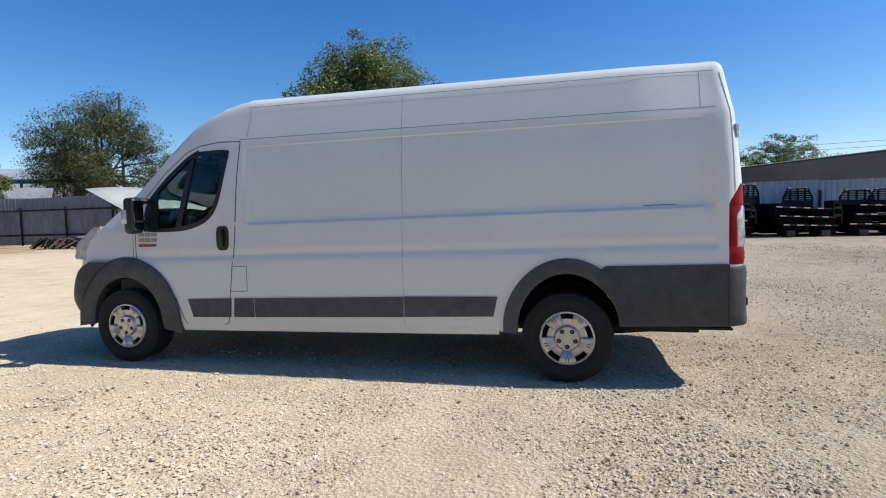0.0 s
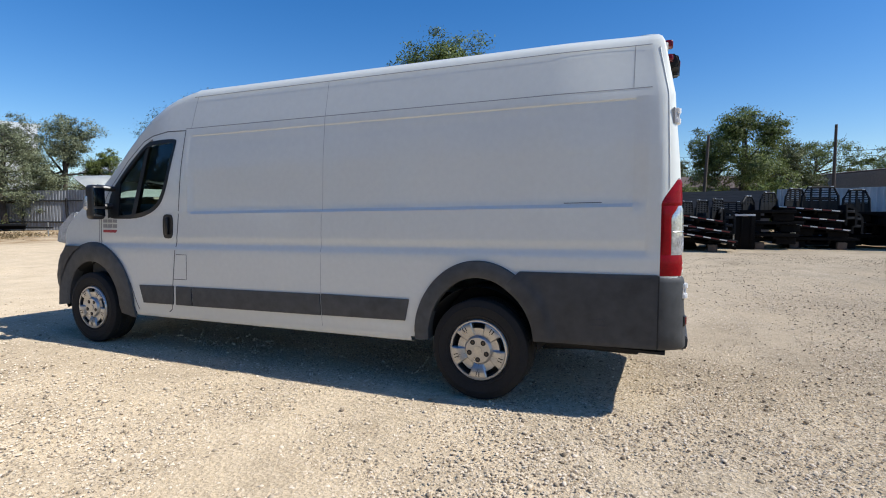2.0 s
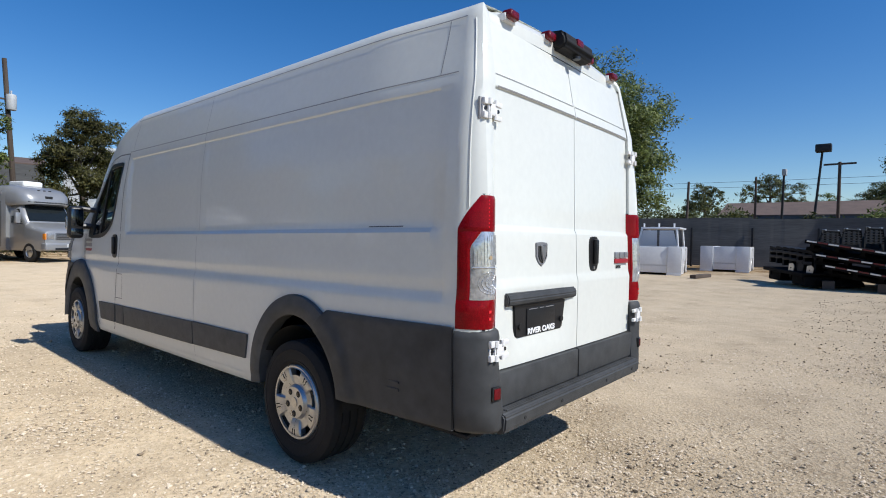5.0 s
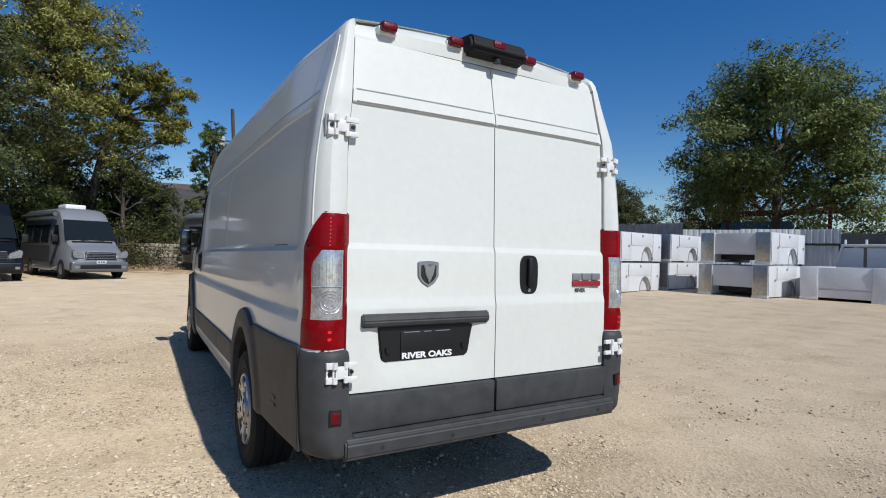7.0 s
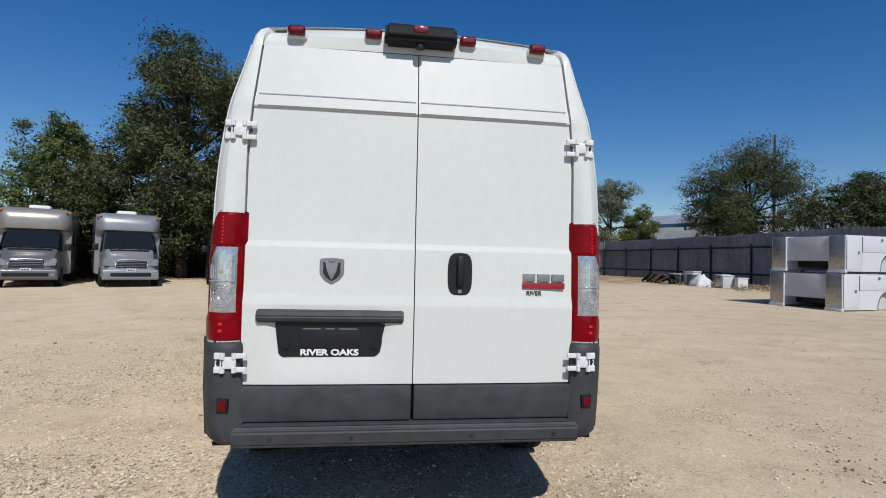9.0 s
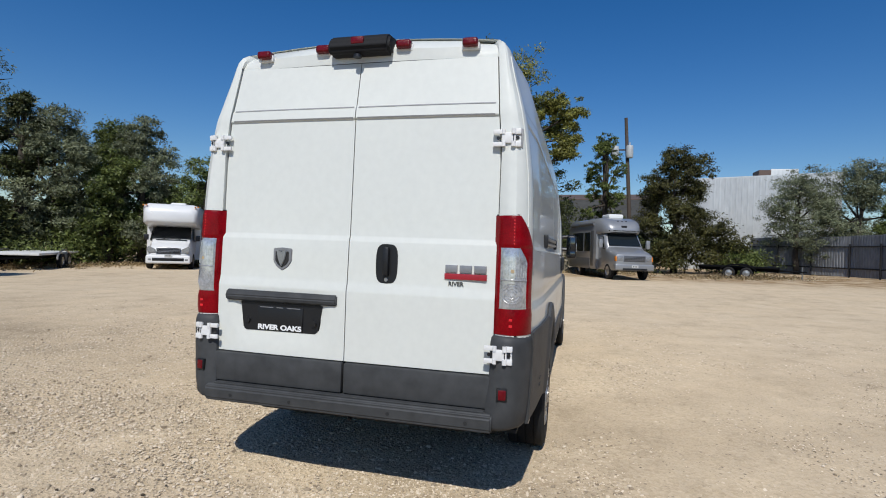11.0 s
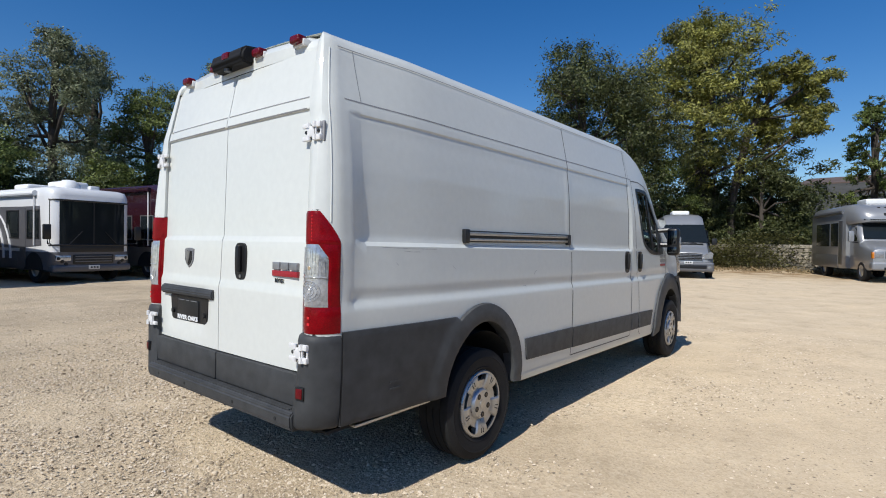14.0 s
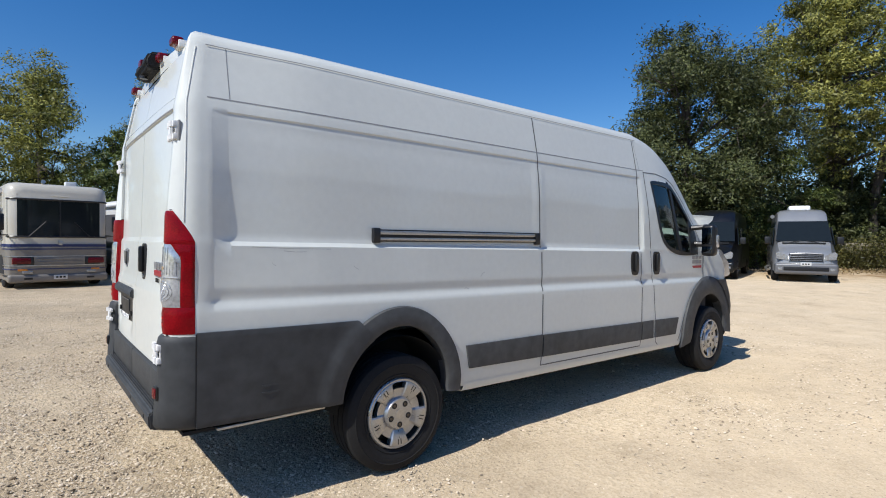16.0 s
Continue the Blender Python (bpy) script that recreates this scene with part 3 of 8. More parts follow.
def build_van():
    van = thing("cargo_van", "white high-roof cargo van with grey cladding and raised bonnet", "van", (0, 0.012, 0))
    cols = [("corner", u) for u in (1.0, 0.85, 0.7, 0.55, 0.4, 0.25, 0.12)] + [("side", x) for x in XCUTS] + [("nose", c) for c in NOSE]
    groups = {"body": ([], []), "cab_door": ([], []), "cab_door_r": ([], []), "sliding_door": ([], []), "windscreen": ([], []), "bay": ([], [])}

    def put(g, pts):
        v, f = groups[g]
        b = len(v)
        v.extend(pts)
        f.append(tuple(range(b, b + len(pts))))

    grid = {}
    for s in (-1, 1):
        for j, (k, c) in enumerate(cols):
            for i, z in enumerate(ZCUTS):
                grid[s, j, i] = tuple(van_point(k, c, z, s))
        for j in range(len(cols) - 1):
            for i in range(len(ZCUTS) - 1):
                q = [grid[s, j, i], grid[s, j + 1, i], grid[s, j + 1, i + 1], grid[s, j, i + 1]]
                cx, cz = sum(p[0] for p in q) / 4, sum(p[2] for p in q) / 4
                if (cz < 0.475 and cx > 0.3) or (cz < 0.62 and cx > 0.55):
                    continue
                zf = cz - 0.013 * cx * (1 - ramp(cz, 1.4, 2.3))
                if cols[j][0] != "corner" and any((cx - a) ** 2 + (cz - b) ** 2 < r * r for a, b, r in ARCHES):
                    continue
                if s > 0:
                    q = q[::-1]
                if cols[j][0] == "side" and inside(DOOR, cx, zf):
                    if not inside(WINDOW, cx, zf):
                        put("cab_door" if s < 0 else "cab_door_r", q)
                elif cols[j][0] == "side" and s > 0 and inside(SLIDER, cx, zf):
                    put("sliding_door", q)
                else:
                    put("body", q)
    # roof, windscreen and engine bay across the top
    top = len(ZCUTS) - 1
    ys = (1.0, 0.85, 0.6, 0.3, 0.0, -0.3, -0.6, -0.85, -1.0)

    def crown(j, w):
        a = Vector(grid[1, j, top])
        slope = ramp(-a.x, 2.7, 3.4)
        h = (1 - w * w) * (0.035 + 0.02 * slope)
        return (a.x - slope * 0.16 * (1 - w * w), a.y * w, a.z + h)

    for j in range(len(cols) - 1):
        x = grid[1, j, top][0]
        g = "body" if x > -3.22 else "windscreen" if x > -4.16 else "bay"
        for w0, w1 in zip(ys, ys[1:]):
            put(g, [crown(j, w0), crown(j + 1, w0), crown(j + 1, w1), crown(j, w1)])
    # header over the rear doors, with a shallow raised middle for the lamps
    rows = [(2.2985, 1.117), (2.31, 1.118), (2.345, 1.104), (2.375, 1.076), (2.395, 1.036), (2.412, 0.971)]
    hy = [0.752, 0.66, 0.62, 0.3, 0.0, -0.3, -0.62, -0.66, -0.752]

    def head(y, r):
        z, x = rows[r]
        mid = 1 - ramp(abs(y), 0.62, 0.66)
        e = 1 - (y / 0.76) ** 2
        return (x + 0.012 * mid * (0.1 if r < 2 else 1) + (0.004 if r < 2 else 0.01) * e - 0.02 * (1 - e), y * (1 - 0.02 * r), z + (0.012 * mid + 0.028 * e) * (r / 5))

    for r in range(5):
        for y0, y1 in zip(hy, hy[1:]):
            put("body", [head(y0, r), head(y0, r + 1), head(y1, r + 1), head(y1, r)])
    for s in (-1, 1):
        level = [min(range(len(ZCUTS)), key=lambda i: abs(ZCUTS[i] - z)) for z, _ in rows]
        for r in range(1, 5):
            put("body", [grid[s, 0, level[r]], grid[s, 0, level[r + 1]], head(s * 0.752, r + 1), head(s * 0.752, r)])
    put("body", [head(y, 5) for y in hy] + [crown(0, w) for w in ys[::-1]])
    # nose tip between the two last columns, rear frame under the doors
    n = len(cols) - 1
    for i in range(top):
        put("body", [grid[-1, n, i], grid[-1, n, i + 1], grid[1, n, i + 1], grid[1, n, i]])
    looks = {"body": "paint", "cab_door": "paint", "cab_door_r": "paint", "sliding_door": "paint", "windscreen": "screen", "bay": "dark"}
    made = {}
    for g, (v, f) in groups.items():
        bm = bmesh.new()
        vs = [bm.verts.new(p) for p in v]
        for face in f:
            bm.faces.new([vs[i] for i in face])
        bmesh.ops.remove_doubles(bm, verts=bm.verts, dist=0.0015)
        name = {"cab_door_r": "cab_door", "bay": "engine_bay"}.get(g, g)
        made[g] = part(name, bm, M[looks[g]], van, {"body": "white painted steel body shell", "windscreen": "clear laminated windscreen"}.get(g, ""), sharp=24)
    made["windscreen"].visible_shadow = False

    # seams: narrow rubber-dark gaps
    def seam(pts, side, parent, w=0.007, name="seam", m="gap", out=0.0012, fine=0.04):
        dense = []
        for (a, b), (c, d) in zip(pts, pts[1:]):
            k = max(1, int(math.hypot(c - a, d - b) / fine))
            dense += [(a + (c - a) * i / k, b + (d - b) * i / k) for i in range(k)]
        dense.append(pts[-1])
        v, f = [], []
        for i, (x, z) in enumerate(dense):
            x0, z0 = dense[max(i - 1, 0)]
            x1, z1 = dense[min(i + 1, len(dense) - 1)]
            t = Vector((x1 - x0, z1 - z0)).normalized()
            for sgn in (-1, 1):
                v.append(tuple(skin(x - t.y * w / 2 * sgn, z + t.x * w / 2 * sgn, side, out)))
        for i in range(len(dense) - 1):
            f.append((2 * i, 2 * i + 1, 2 * i + 3, 2 * i + 2))
        return raw(name, v, f, M[m], parent, smooth=True)

    for s in (-1, 1):
        body = made["body"]
        seam([(1.05, 2.045), (-2.78, 2.045)], s, body, 0.006, m="crease")
        seam([(1.04, 2.318), (-2.72, 2.318)], s, body, 0.005, out=0.004, m="crease")
        seam([(0.945, 2.05), (0.945, 2.315)], s, body, 0.004, m="crease")
        seam([(-2.71, 2.05), (-2.68, 2.315)], s, body, 0.004, m="crease")
        seam(DOOR + DOOR[:1], s, made["cab_door" if s < 0 else "cab_door_r"], 0.009)
        seam([(-3.93, 1.42), (-3.93, 1.02)], s, body, 0.006)
        tube("pillar_seam", [corner(0.20, float(z), s, 0.0005) for z in np.linspace(1.43, 2.30, 16)], 0.0034, M["paint"], body, 6)
    seam([(-1.29, 2.31), (-1.29, 0.42)], -1, made["body"], 0.003, m="crease")
    seam([(-1.29, 2.31)] + SLIDER[1:3] + [(-2.66, 2.31)], 1, made["sliding_door"], 0.010)
    seam([(-2.85, 0.965), (-2.722, 0.965), (-2.725, 0.745), (-2.895, 0.745)], -1, made["body"], 0.006, name="fuel_flap_gap")
    # old scrapes
    seam([(0.55, 1.352), (0.78, 1.352)], -1, made["body"], 0.005, name="scrape", out=0.002)
    for x0, z0, x1, z1 in ((-0.66, 1.14, -0.70, 1.17), (-0.52, 1.065, -0.56, 1.06)):
        seam([(x0, z0), ((x0 + x1) / 2, (z0 + z1) / 2 + 0.004), (x1, z1)], 1, made["body"], 0.0025, name="scrape", m="crease", out=0.0015)

    for x0, z0, x1, z1 in ((0.86, 1.318, 0.44, 1.312), (0.70, 1.300, 0.58, 1.296), (0.30, 1.22, 0.27, 1.20), (0.76, 1.24, 0.74, 1.225)):
        seam([(x0, z0), ((x0 + x1) / 2, (z0 + z1) / 2 - 0.003), (x1, z1)], 1, made["body"], 0.0018, name="scrape", m="crease", out=0.0012)

    # side windows
    for s, door in ((-1, made["cab_door"]), (1, made["cab_door_r"])):
        smooth_w = WINDOW
        for _ in range(2):
            nxt = []
            for (ax, az), (bx, bz) in zip(smooth_w, smooth_w[1:] + smooth_w[:1]):
                nxt += [(ax * 0.8 + bx * 0.2, az * 0.8 + bz * 0.2), (ax * 0.2 + bx * 0.8, az * 0.2 + bz * 0.8)]
            smooth_w = nxt
        mx, mz = -3.36, 1.58

        def grown(poly, k):
            """The outline scaled about the window's middle by about k metres."""
            res = []
            for x, z in poly:
                r = math.hypot(x - mx, z - mz)
                res.append((mx + (x - mx) * (r + k) / r, mz + (z - mz) * (r + k) / r))
            return res

        outer, inner = grown(smooth_w, 0.018), grown(smooth_w, -0.024)
        v, f = [], []
        for o, i in zip(outer, inner):
            v += [tuple(skin(*o, s, 0.003)), tuple(skin(*i, s, 0.004)), tuple(skin(*i, s, -0.03))]
        m = len(outer)
        for i in range(m):
            a, b = 3 * i, 3 * ((i + 1) % m)
            f += [(a, b, b + 1, a + 1), (a + 1, b + 1, b + 2, a + 2)]
        win = raw("window_frame", v, f, M["black"], door, "black window surround", smooth=False)
        pane, pf, nw = [], [], len(smooth_w)
        for k in (1.0, 0.66, 0.33, 0.0):
            for x, z in grown(smooth_w, -0.02):
                pane.append(tuple(skin(mx + (x - mx) * k, mz + (z - mz) * k, s, -0.008)))
        for k in range(3):
            for i in range(nw):
                i2 = (i + 1) % nw
                q = (k * nw + i, k * nw + i2, (k + 1) * nw + i2, (k + 1) * nw + i) if k < 2 else (k * nw + i, k * nw + i2, (k + 1) * nw)
                pf.append(q if s > 0 else q[::-1])
        nrm = (Vector(pane[pf[0][1]]) - Vector(pane[pf[0][0]])).cross(Vector(pane[pf[0][2]]) - Vector(pane[pf[0][1]]))
        if nrm.y * s < 0:
            pf = [q[::-1] for q in pf]
        p = raw("window_pane", pane, pf, M["pane"], door, "tinted side glass")
        p.visible_shadow = False
        bar = [tuple(skin(x, z, s, o)) for o in (0.003, -0.03) for x, z in ((-3.245, 1.915), (-3.295, 1.895), (-3.455, 1.31), (-3.395, 1.31))]
        raw("window_divider", bar, [(0, 1, 2, 3), (4, 5, 6, 7), (0, 1, 5, 4), (1, 2, 6, 5), (2, 3, 7, 6), (3, 0, 4, 7)], M["black"], door, smooth=False)
        tri = [tuple(skin(x, z, s, o)) for o in (0.005, -0.01) for x, z in ((-3.80, 1.305), (-3.79, 1.56), (-3.68, 1.655), (-3.64, 1.305))]
        raw("mirror_mount", tri, [(0, 1, 2, 3), (0, 1, 5, 4), (1, 2, 6, 5), (2, 3, 7, 6), (3, 0, 4, 7)], M["black"], door, smooth=False)
        # mirror with its arms, two glasses and turn signal
        bm = bmesh.new()
        add_box(bm, (-3.85, s * 0.985, 1.235), (-3.735, s * 1.118, 1.56), 0.045, 4)
        mir = part("door_mirror", bm, M["black"], door, "large black towing-size door mirror", sharp=60)
        box("mirror_glass", (-3.740, s * 1.0, 1.36), (-3.729, s * 1.102, 1.53), M["mirror"], mir, 0.004)
        box("mirror_glass", (-3.740, s * 1.0, 1.265), (-3.729, s * 1.102, 1.335), M["mirror"], mir, 0.004)
        box("signal_lens", (-3.86, s * 1.08, 1.325), (-3.80, s * 1.124, 1.455), M["clear"], mir, 0.012)
        tube("mirror_arm", [(-3.76, s * 0.86, 1.36), (-3.79, s * 1.03, 1.36)], 0.03, M["black"], mir, 8)
        tube("mirror_arm", [(-3.74, s * 0.84, 1.52), (-3.79, s * 1.03, 1.54)], 0.026, M["black"], mir, 8)
        # recessed door handle
        hx = -2.955 if s < 0 else -2.925
        handles = [(door, hx)] + ([(made["sliding_door"], -2.555)] if s > 0 else [])
        for own, h in handles:
            bm = bmesh.new()
            poly = [(h + 0.062 * math.copysign(abs(math.cos(a)) ** 0.55, math.cos(a)), 1.215 + 0.108 * math.copysign(abs(math.sin(a)) ** 0.6, math.sin(a))) for a in np.arange(0, 2 * math.pi, 0.2618)]
            y0 = s * (half_width(h, 1.2) - 0.02)
            add_prism(bm, [(x, rake(h, z)) for x, z in poly], y0 - s * 0.01, y0 + s * 0.022)
            hd = part("door_handle", bm, M["black"], own, "black recessed pull handle", sharp=40)
            box("grip", (h - 0.018, y0 + s * 0.018, rake(h, 1.14)), (h + 0.018, y0 + s * 0.045, rake(h, 1.30)), M["black"], hd, 0.012)
        # side emblem as plain bars
        for k in range(3):
            box("emblem_bar", (-3.86 + 0.07 * k, s * 0.94, 1.205), (-3.80 + 0.07 * k, s * 0.9385, 1.235), M["badge_grey"], door, at=Matrix.Translation((0, s * 0.0, 0.0)))
            box("emblem_bar", (-3.86 + 0.07 * k, s * 0.94, 1.155), (-3.80 + 0.07 * k, s * 0.9385, 1.19), M["badge_grey"], door)
        box("emblem_bar", (-3.86, s * 0.941, 1.11), (-3.66, s * 0.9385, 1.135), M["badge_red"], door)
    # sliding door rail on the right
    rail = box("slide_rail", (-1.26, 0.905, 1.36), (0.165, 0.939, 1.432), M["black"], made["body"], 0.006, "sliding door rail set into the side")
    box("rail_strip", (-1.22, 0.939, 1.368), (0.13, 0.949, 1.384), M["dull"], rail, 0.003)
    box("rail_strip", (-1.22, 0.939, 1.402), (0.13, 0.947, 1.424), M["dull"], rail, 0.003)
    box("rail_end", (0.125, 0.92, 1.352), (0.172, 0.953, 1.44), M["black"], rail, 0.008)
    box("rail_end", (-1.27, 0.92, 1.345), (-1.22, 0.953, 1.432), M["black"], rail, 0.008)

    # grey cladding
    def clad_patch(name, quad, side, out=0.016, label="", nx=14, parent=van):
        """A raised plastic panel on the side: quad gives (x, z) corners, counter-clockwise from low front."""
        (ax, az), (bx, bz), (cx, cz), (dx, dz) = quad
        v, f = [], []
        nz = 4
        for i in range(nx + 1):
            for k in range(nz + 1):
                u, w = i / nx, k / nz
                x = (ax * (1 - u) + bx * u) * (1 - w) + (dx * (1 - u) + cx * u) * w
                z = (az * (1 - u) + bz * u) * (1 - w) + (dz * (1 - u) + cz * u) * w
                o = out if 0 < i < nx and 0 < k < nz else out - 0.004
                v.append(tuple(skin(x, z, side, o)))
        for i in range(nx):
            for k in range(nz):
                a = i * (nz + 1) + k
                f.append((a, a + nz + 1, a + nz + 2, a + 1))
        rim = [i * (nz + 1) for i in range(nx + 1)] + [nx * (nz + 1) + k for k in range(1, nz + 1)] + [i * (nz + 1) + nz for i in range(nx - 1, -1, -1)] + [k for k in range(nz - 1, 0, -1)]
        b = len(v)
        for r in rim:
            v.append((v[r][0], v[r][1] - side * 0.03, v[r][2]))
        for i in range(len(rim)):
            j = (i + 1) % len(rim)
            f.append((rim[i], rim[j], b + j, b + i))
        bm = bmesh.new()
        vs = [bm.verts.new(p) for p in v]
        for q in f:
            bm.faces.new([vs[i] for i in q])
        return part(name, bm, M["faded"], parent, label, sharp=50)

    for s in (-1, 1):
        clad_patch("side_strip", [(-1.283, 0.527), (-0.56, 0.535), (-0.525, 0.69), (-1.283, 0.693)], s)
        clad_patch("side_strip", [(-2.655, 0.515), (-1.297, 0.525), (-1.297, 0.69), (-2.655, 0.682)], s, parent=van if s < 0 else made["sliding_door"])
        clad_patch("side_strip", [(-2.868, 0.515), (-2.67, 0.515), (-2.67, 0.682), (-2.852, 0.682)], s, nx=6)
        clad_patch("side_strip", [(-3.29, 0.512), (-2.905, 0.515), (-2.888, 0.682), (-3.335, 0.675)], s, nx=8, parent=made["cab_door" if s < 0 else "cab_door_r"])
        # rear quarter cladding: its front edge follows the wheel opening, then a slanting seam up to its top
        v, f, nz, nx = [], [], 26, 26
        for k in range(nz + 1):
            z = 0.468 + (0.916 - 0.468) * k / nz
            if z < 0.806:
                x0 = 0.378 * math.sqrt(max(0.0, 1 - ((z - 0.45) / 0.40) ** 2))
            else:
                x0 = 0.175 + (0.282 - 0.175) * (z - 0.806) / 0.11
            for i in range(nx + 1):
                u = (i / nx) ** 1.4
                x = x0 + (1.113 - x0) * u
                far = math.hypot(x / 0.378, (z - 0.45) / 0.40) - 1
                swell = 1 - ramp(far, 0.24, 0.40)
                edge = 0.004 if k in (0, nz) or i == nx else 0.006 * (1 - ramp(far, 0.0, 0.05))
                p = skin(x, z, s, 0.018 + 0.016 * swell - edge)
                v.append((p.x, s * max(abs(p.y), half_width(0.0, 0.7) + 0.012 * swell - 0.06 * ramp(x, 0.40, 0.95)), p.z))
        for k in range(nz):
            for i in range(nx):
                a = k * (nx + 1) + i
                f.append((a, a + 1, a + nx + 2, a + nx + 1))
        rim = list(range(nx + 1)) + [k * (nx + 1) + nx for k in range(1, nz + 1)] + [nz * (nx + 1) + i for i in range(nx - 1, -1, -1)] + [k * (nx + 1) for k in range(nz - 1, 0, -1)]
        b = len(v)
        v += [(v[r][0], v[r][1] - s * 0.05, v[r][2]) for r in rim]
        f += [(rim[i], rim[(i + 1) % len(rim)], b + (i + 1) % len(rim), b + i) for i in range(len(rim))]
        bm = bmesh.new()
        vs = [bm.verts.new(p) for p in v]
        for q in f:
            bm.faces.new([vs[i] for i in q])
        part("rear_side_panel", bm, M["clad"], van, "grey plastic rear quarter cladding, scuffed", sharp=50)
        seam([(1.115, 0.475), (1.115, 0.912)], s, van, 0.011, name="panel_gap", m="rubber", out=0.0125)
        box("panel_mark", (0.72, s * 0.958, 0.60), (0.82, s * 0.9715, 0.61), M["clad"], van)
        box("panel_mark", (0.72, s * 0.958, 0.635), (0.82, s * 0.9725, 0.645), M["clad"], van)

        # wheel arch flares
        def flare(name, cx, cz, r_in, r_out, a0, a1, foot, out=0.03, tall=0.0):
            v, f, n = [], [], 34
            for i in range(n + 1):
                a = radians(a0 + (a1 - a0) * i / n)
                for rr, o in ((r_out, 0.004), (r_out - 0.006, out * 0.75), (r_out - 0.04, out), (r_in + 0.015, out + 0.006), (r_in, out - 0.004), (r_in + 0.004, -0.06)):
                    ro = rr
                    x, z = cx + ro * math.cos(a), cz + (ro + tall * max(0.0, math.sin(a))) * math.sin(a)
                    if math.sin(a) < 0:
                        x = cx + ro * math.copysign(1, math.cos(a)) * (1 + 0.10 * foot * -math.sin(a))
                    z0 = z - 0.013 * cx
                    p = skin(x, max(0.33, z0), s, o)
                    p.z = z
                    p.y = s * max(abs(p.y), half_width(cx, 0.7) + o - 0.02)
                    v.append(tuple(p))
            for i in range(n):
                for k in range(5):
                    b = 6 * i + k
                    f.append((b, b + 6, b + 7, b + 1))
            return raw(name, v, f, M["faded"], van, sharp=50)

        flare("wheel_arch", 0.0, 0.45, 0.37, 0.485, 54, 186, 0.3, tall=0.045)
        flare("wheel_arch", -4.015, 0.435, 0.39, 0.58, -12, 188, 1.0)
        # wheel housings
        for cx, cz, r in ((0.0, 0.45, 0.40), (-4.015, 0.435, 0.43)):
            v, f = [], []
            for i in range(21):
                a = math.pi * (i / 20)
                v += [(cx + r * math.cos(a), s * 0.955, cz - 0.05 + r * math.sin(a)), (cx + r * math.cos(a), s * 0.60, cz - 0.05 + r * math.sin(a))]
            for i in range(20):
                f.append((2 * i, 2 * i + 1, 2 * i + 3, 2 * i + 2))
            f.append(tuple(2 * i + 1 for i in range(21)))
            raw("wheel_housing", v, f, M["dark"], van)
        # sill
        v, f = [], []
        for i, x in enumerate(np.arange(-3.42, -0.42, 0.1)):
            for z, o in ((0.44, 0.003), (0.41, 0.006), (0.385, -0.004), (0.375, -0.05)):
                v.append(tuple(skin(float(x), z, s, o)))
        for i in range(len(v) // 4 - 1):
            for k in range(3):
                f.append((4 * i + k, 4 * i + k + 4, 4 * i + k + 5, 4 * i + k + 1))
        raw("sill", v, f, M["paint"], van)
        # lower edge of the white shell behind the rear wheel
        if s > 0:
            box("rear_valance", (0.46, s * 0.86, 0.452), (1.02, s * 0.935, 0.466), M["dull"], van, 0.004)

        # tail lamp following the corner
        def lamp_grid(z0, z1, uo, ui, out, rows=8):
            v, f, n = [], [], 8
            for i in range(rows + 1):
                z = z0 + (z1 - z0) * i / rows
                for k in range(n + 1):
                    u = uo(z) + ((ui(z) if callable(ui) else ui) - uo(z)) * k / n
                    edge = 0.0 if k in (0, n) or i in (0, rows) else 1.0
                    p = corner(u, z, s, out * (0.35 + 0.65 * edge))
                    v.append(tuple(p))
            for i in range(rows):
                for k in range(n):
                    a = i * (n + 1) + k
                    f.append((a, a + 1, a + n + 2, a + n + 1))
            rim = list(range(n + 1)) + [i * (n + 1) + n for i in range(1, rows + 1)] + [rows * (n + 1) + k for k in range(n - 1, -1, -1)] + [i * (n + 1) for i in range(rows - 1, 0, -1)]
            b = len(v)
            for r in rim:
                v.append((v[r][0] - 0.02, v[r][1] - s * 0.02, v[r][2]))
            for i in range(len(rim)):
                j = (i + 1) % len(rim)
                f.append((rim[i], rim[j], b + j, b + i))
            return v, f

        def bend(z):
            return 0.43 * max(0.0, (z - 1.335) / 0.151) ** 1.35

        holder = raw("tail_lamp", *lamp_grid(0.905, 1.486, lambda z: max(0.0, bend(z) - 0.02), 0.995, -0.003, 16), M["black"], van, "tall red and clear tail lamp on the rear corner", sharp=60)
        raw("red_lens", *lamp_grid(1.325, 1.480, lambda z: bend(z) + 0.012, 0.98, 0.006, 14), M["red"], holder, sharp=60)
        raw("red_lens", *lamp_grid(0.911, 1.035, lambda z: 0.012, 0.975, 0.006, 4), M["red"], holder, sharp=60)
        raw("red_lens", *lamp_grid(1.035, 1.325, lambda z: bend(z) + 0.012, lambda z: 0.225 + 0.22 * ramp(z, 1.25, 1.34), 0.006, 10), M["red"], holder, sharp=60)
        raw("clear_lens", *lamp_grid(1.035, 1.325, lambda z: 0.23 + 0.22 * ramp(z, 1.25, 1.34), 0.90, 0.008, 12), M["clear"], holder, sharp=60)
        raw("red_lens", *lamp_grid(1.035, 1.325, lambda z: 0.905, 0.98, 0.005, 6), M["red"], holder, sharp=60)
        def on_lens(r, a):
            return corner(0.60 + r * math.cos(a) / 0.20, 1.108 + r * math.sin(a), s, 0.0085)

        bm = bmesh.new()
        for r0 in (0.048, 0.036, 0.024, 0.012):
            add_tube(bm, [on_lens(r0, a) for a in np.linspace(0, 2 * math.pi, 29)], 0.0016, 5)
        part("reflector_ring", bm, M["clear"], holder)
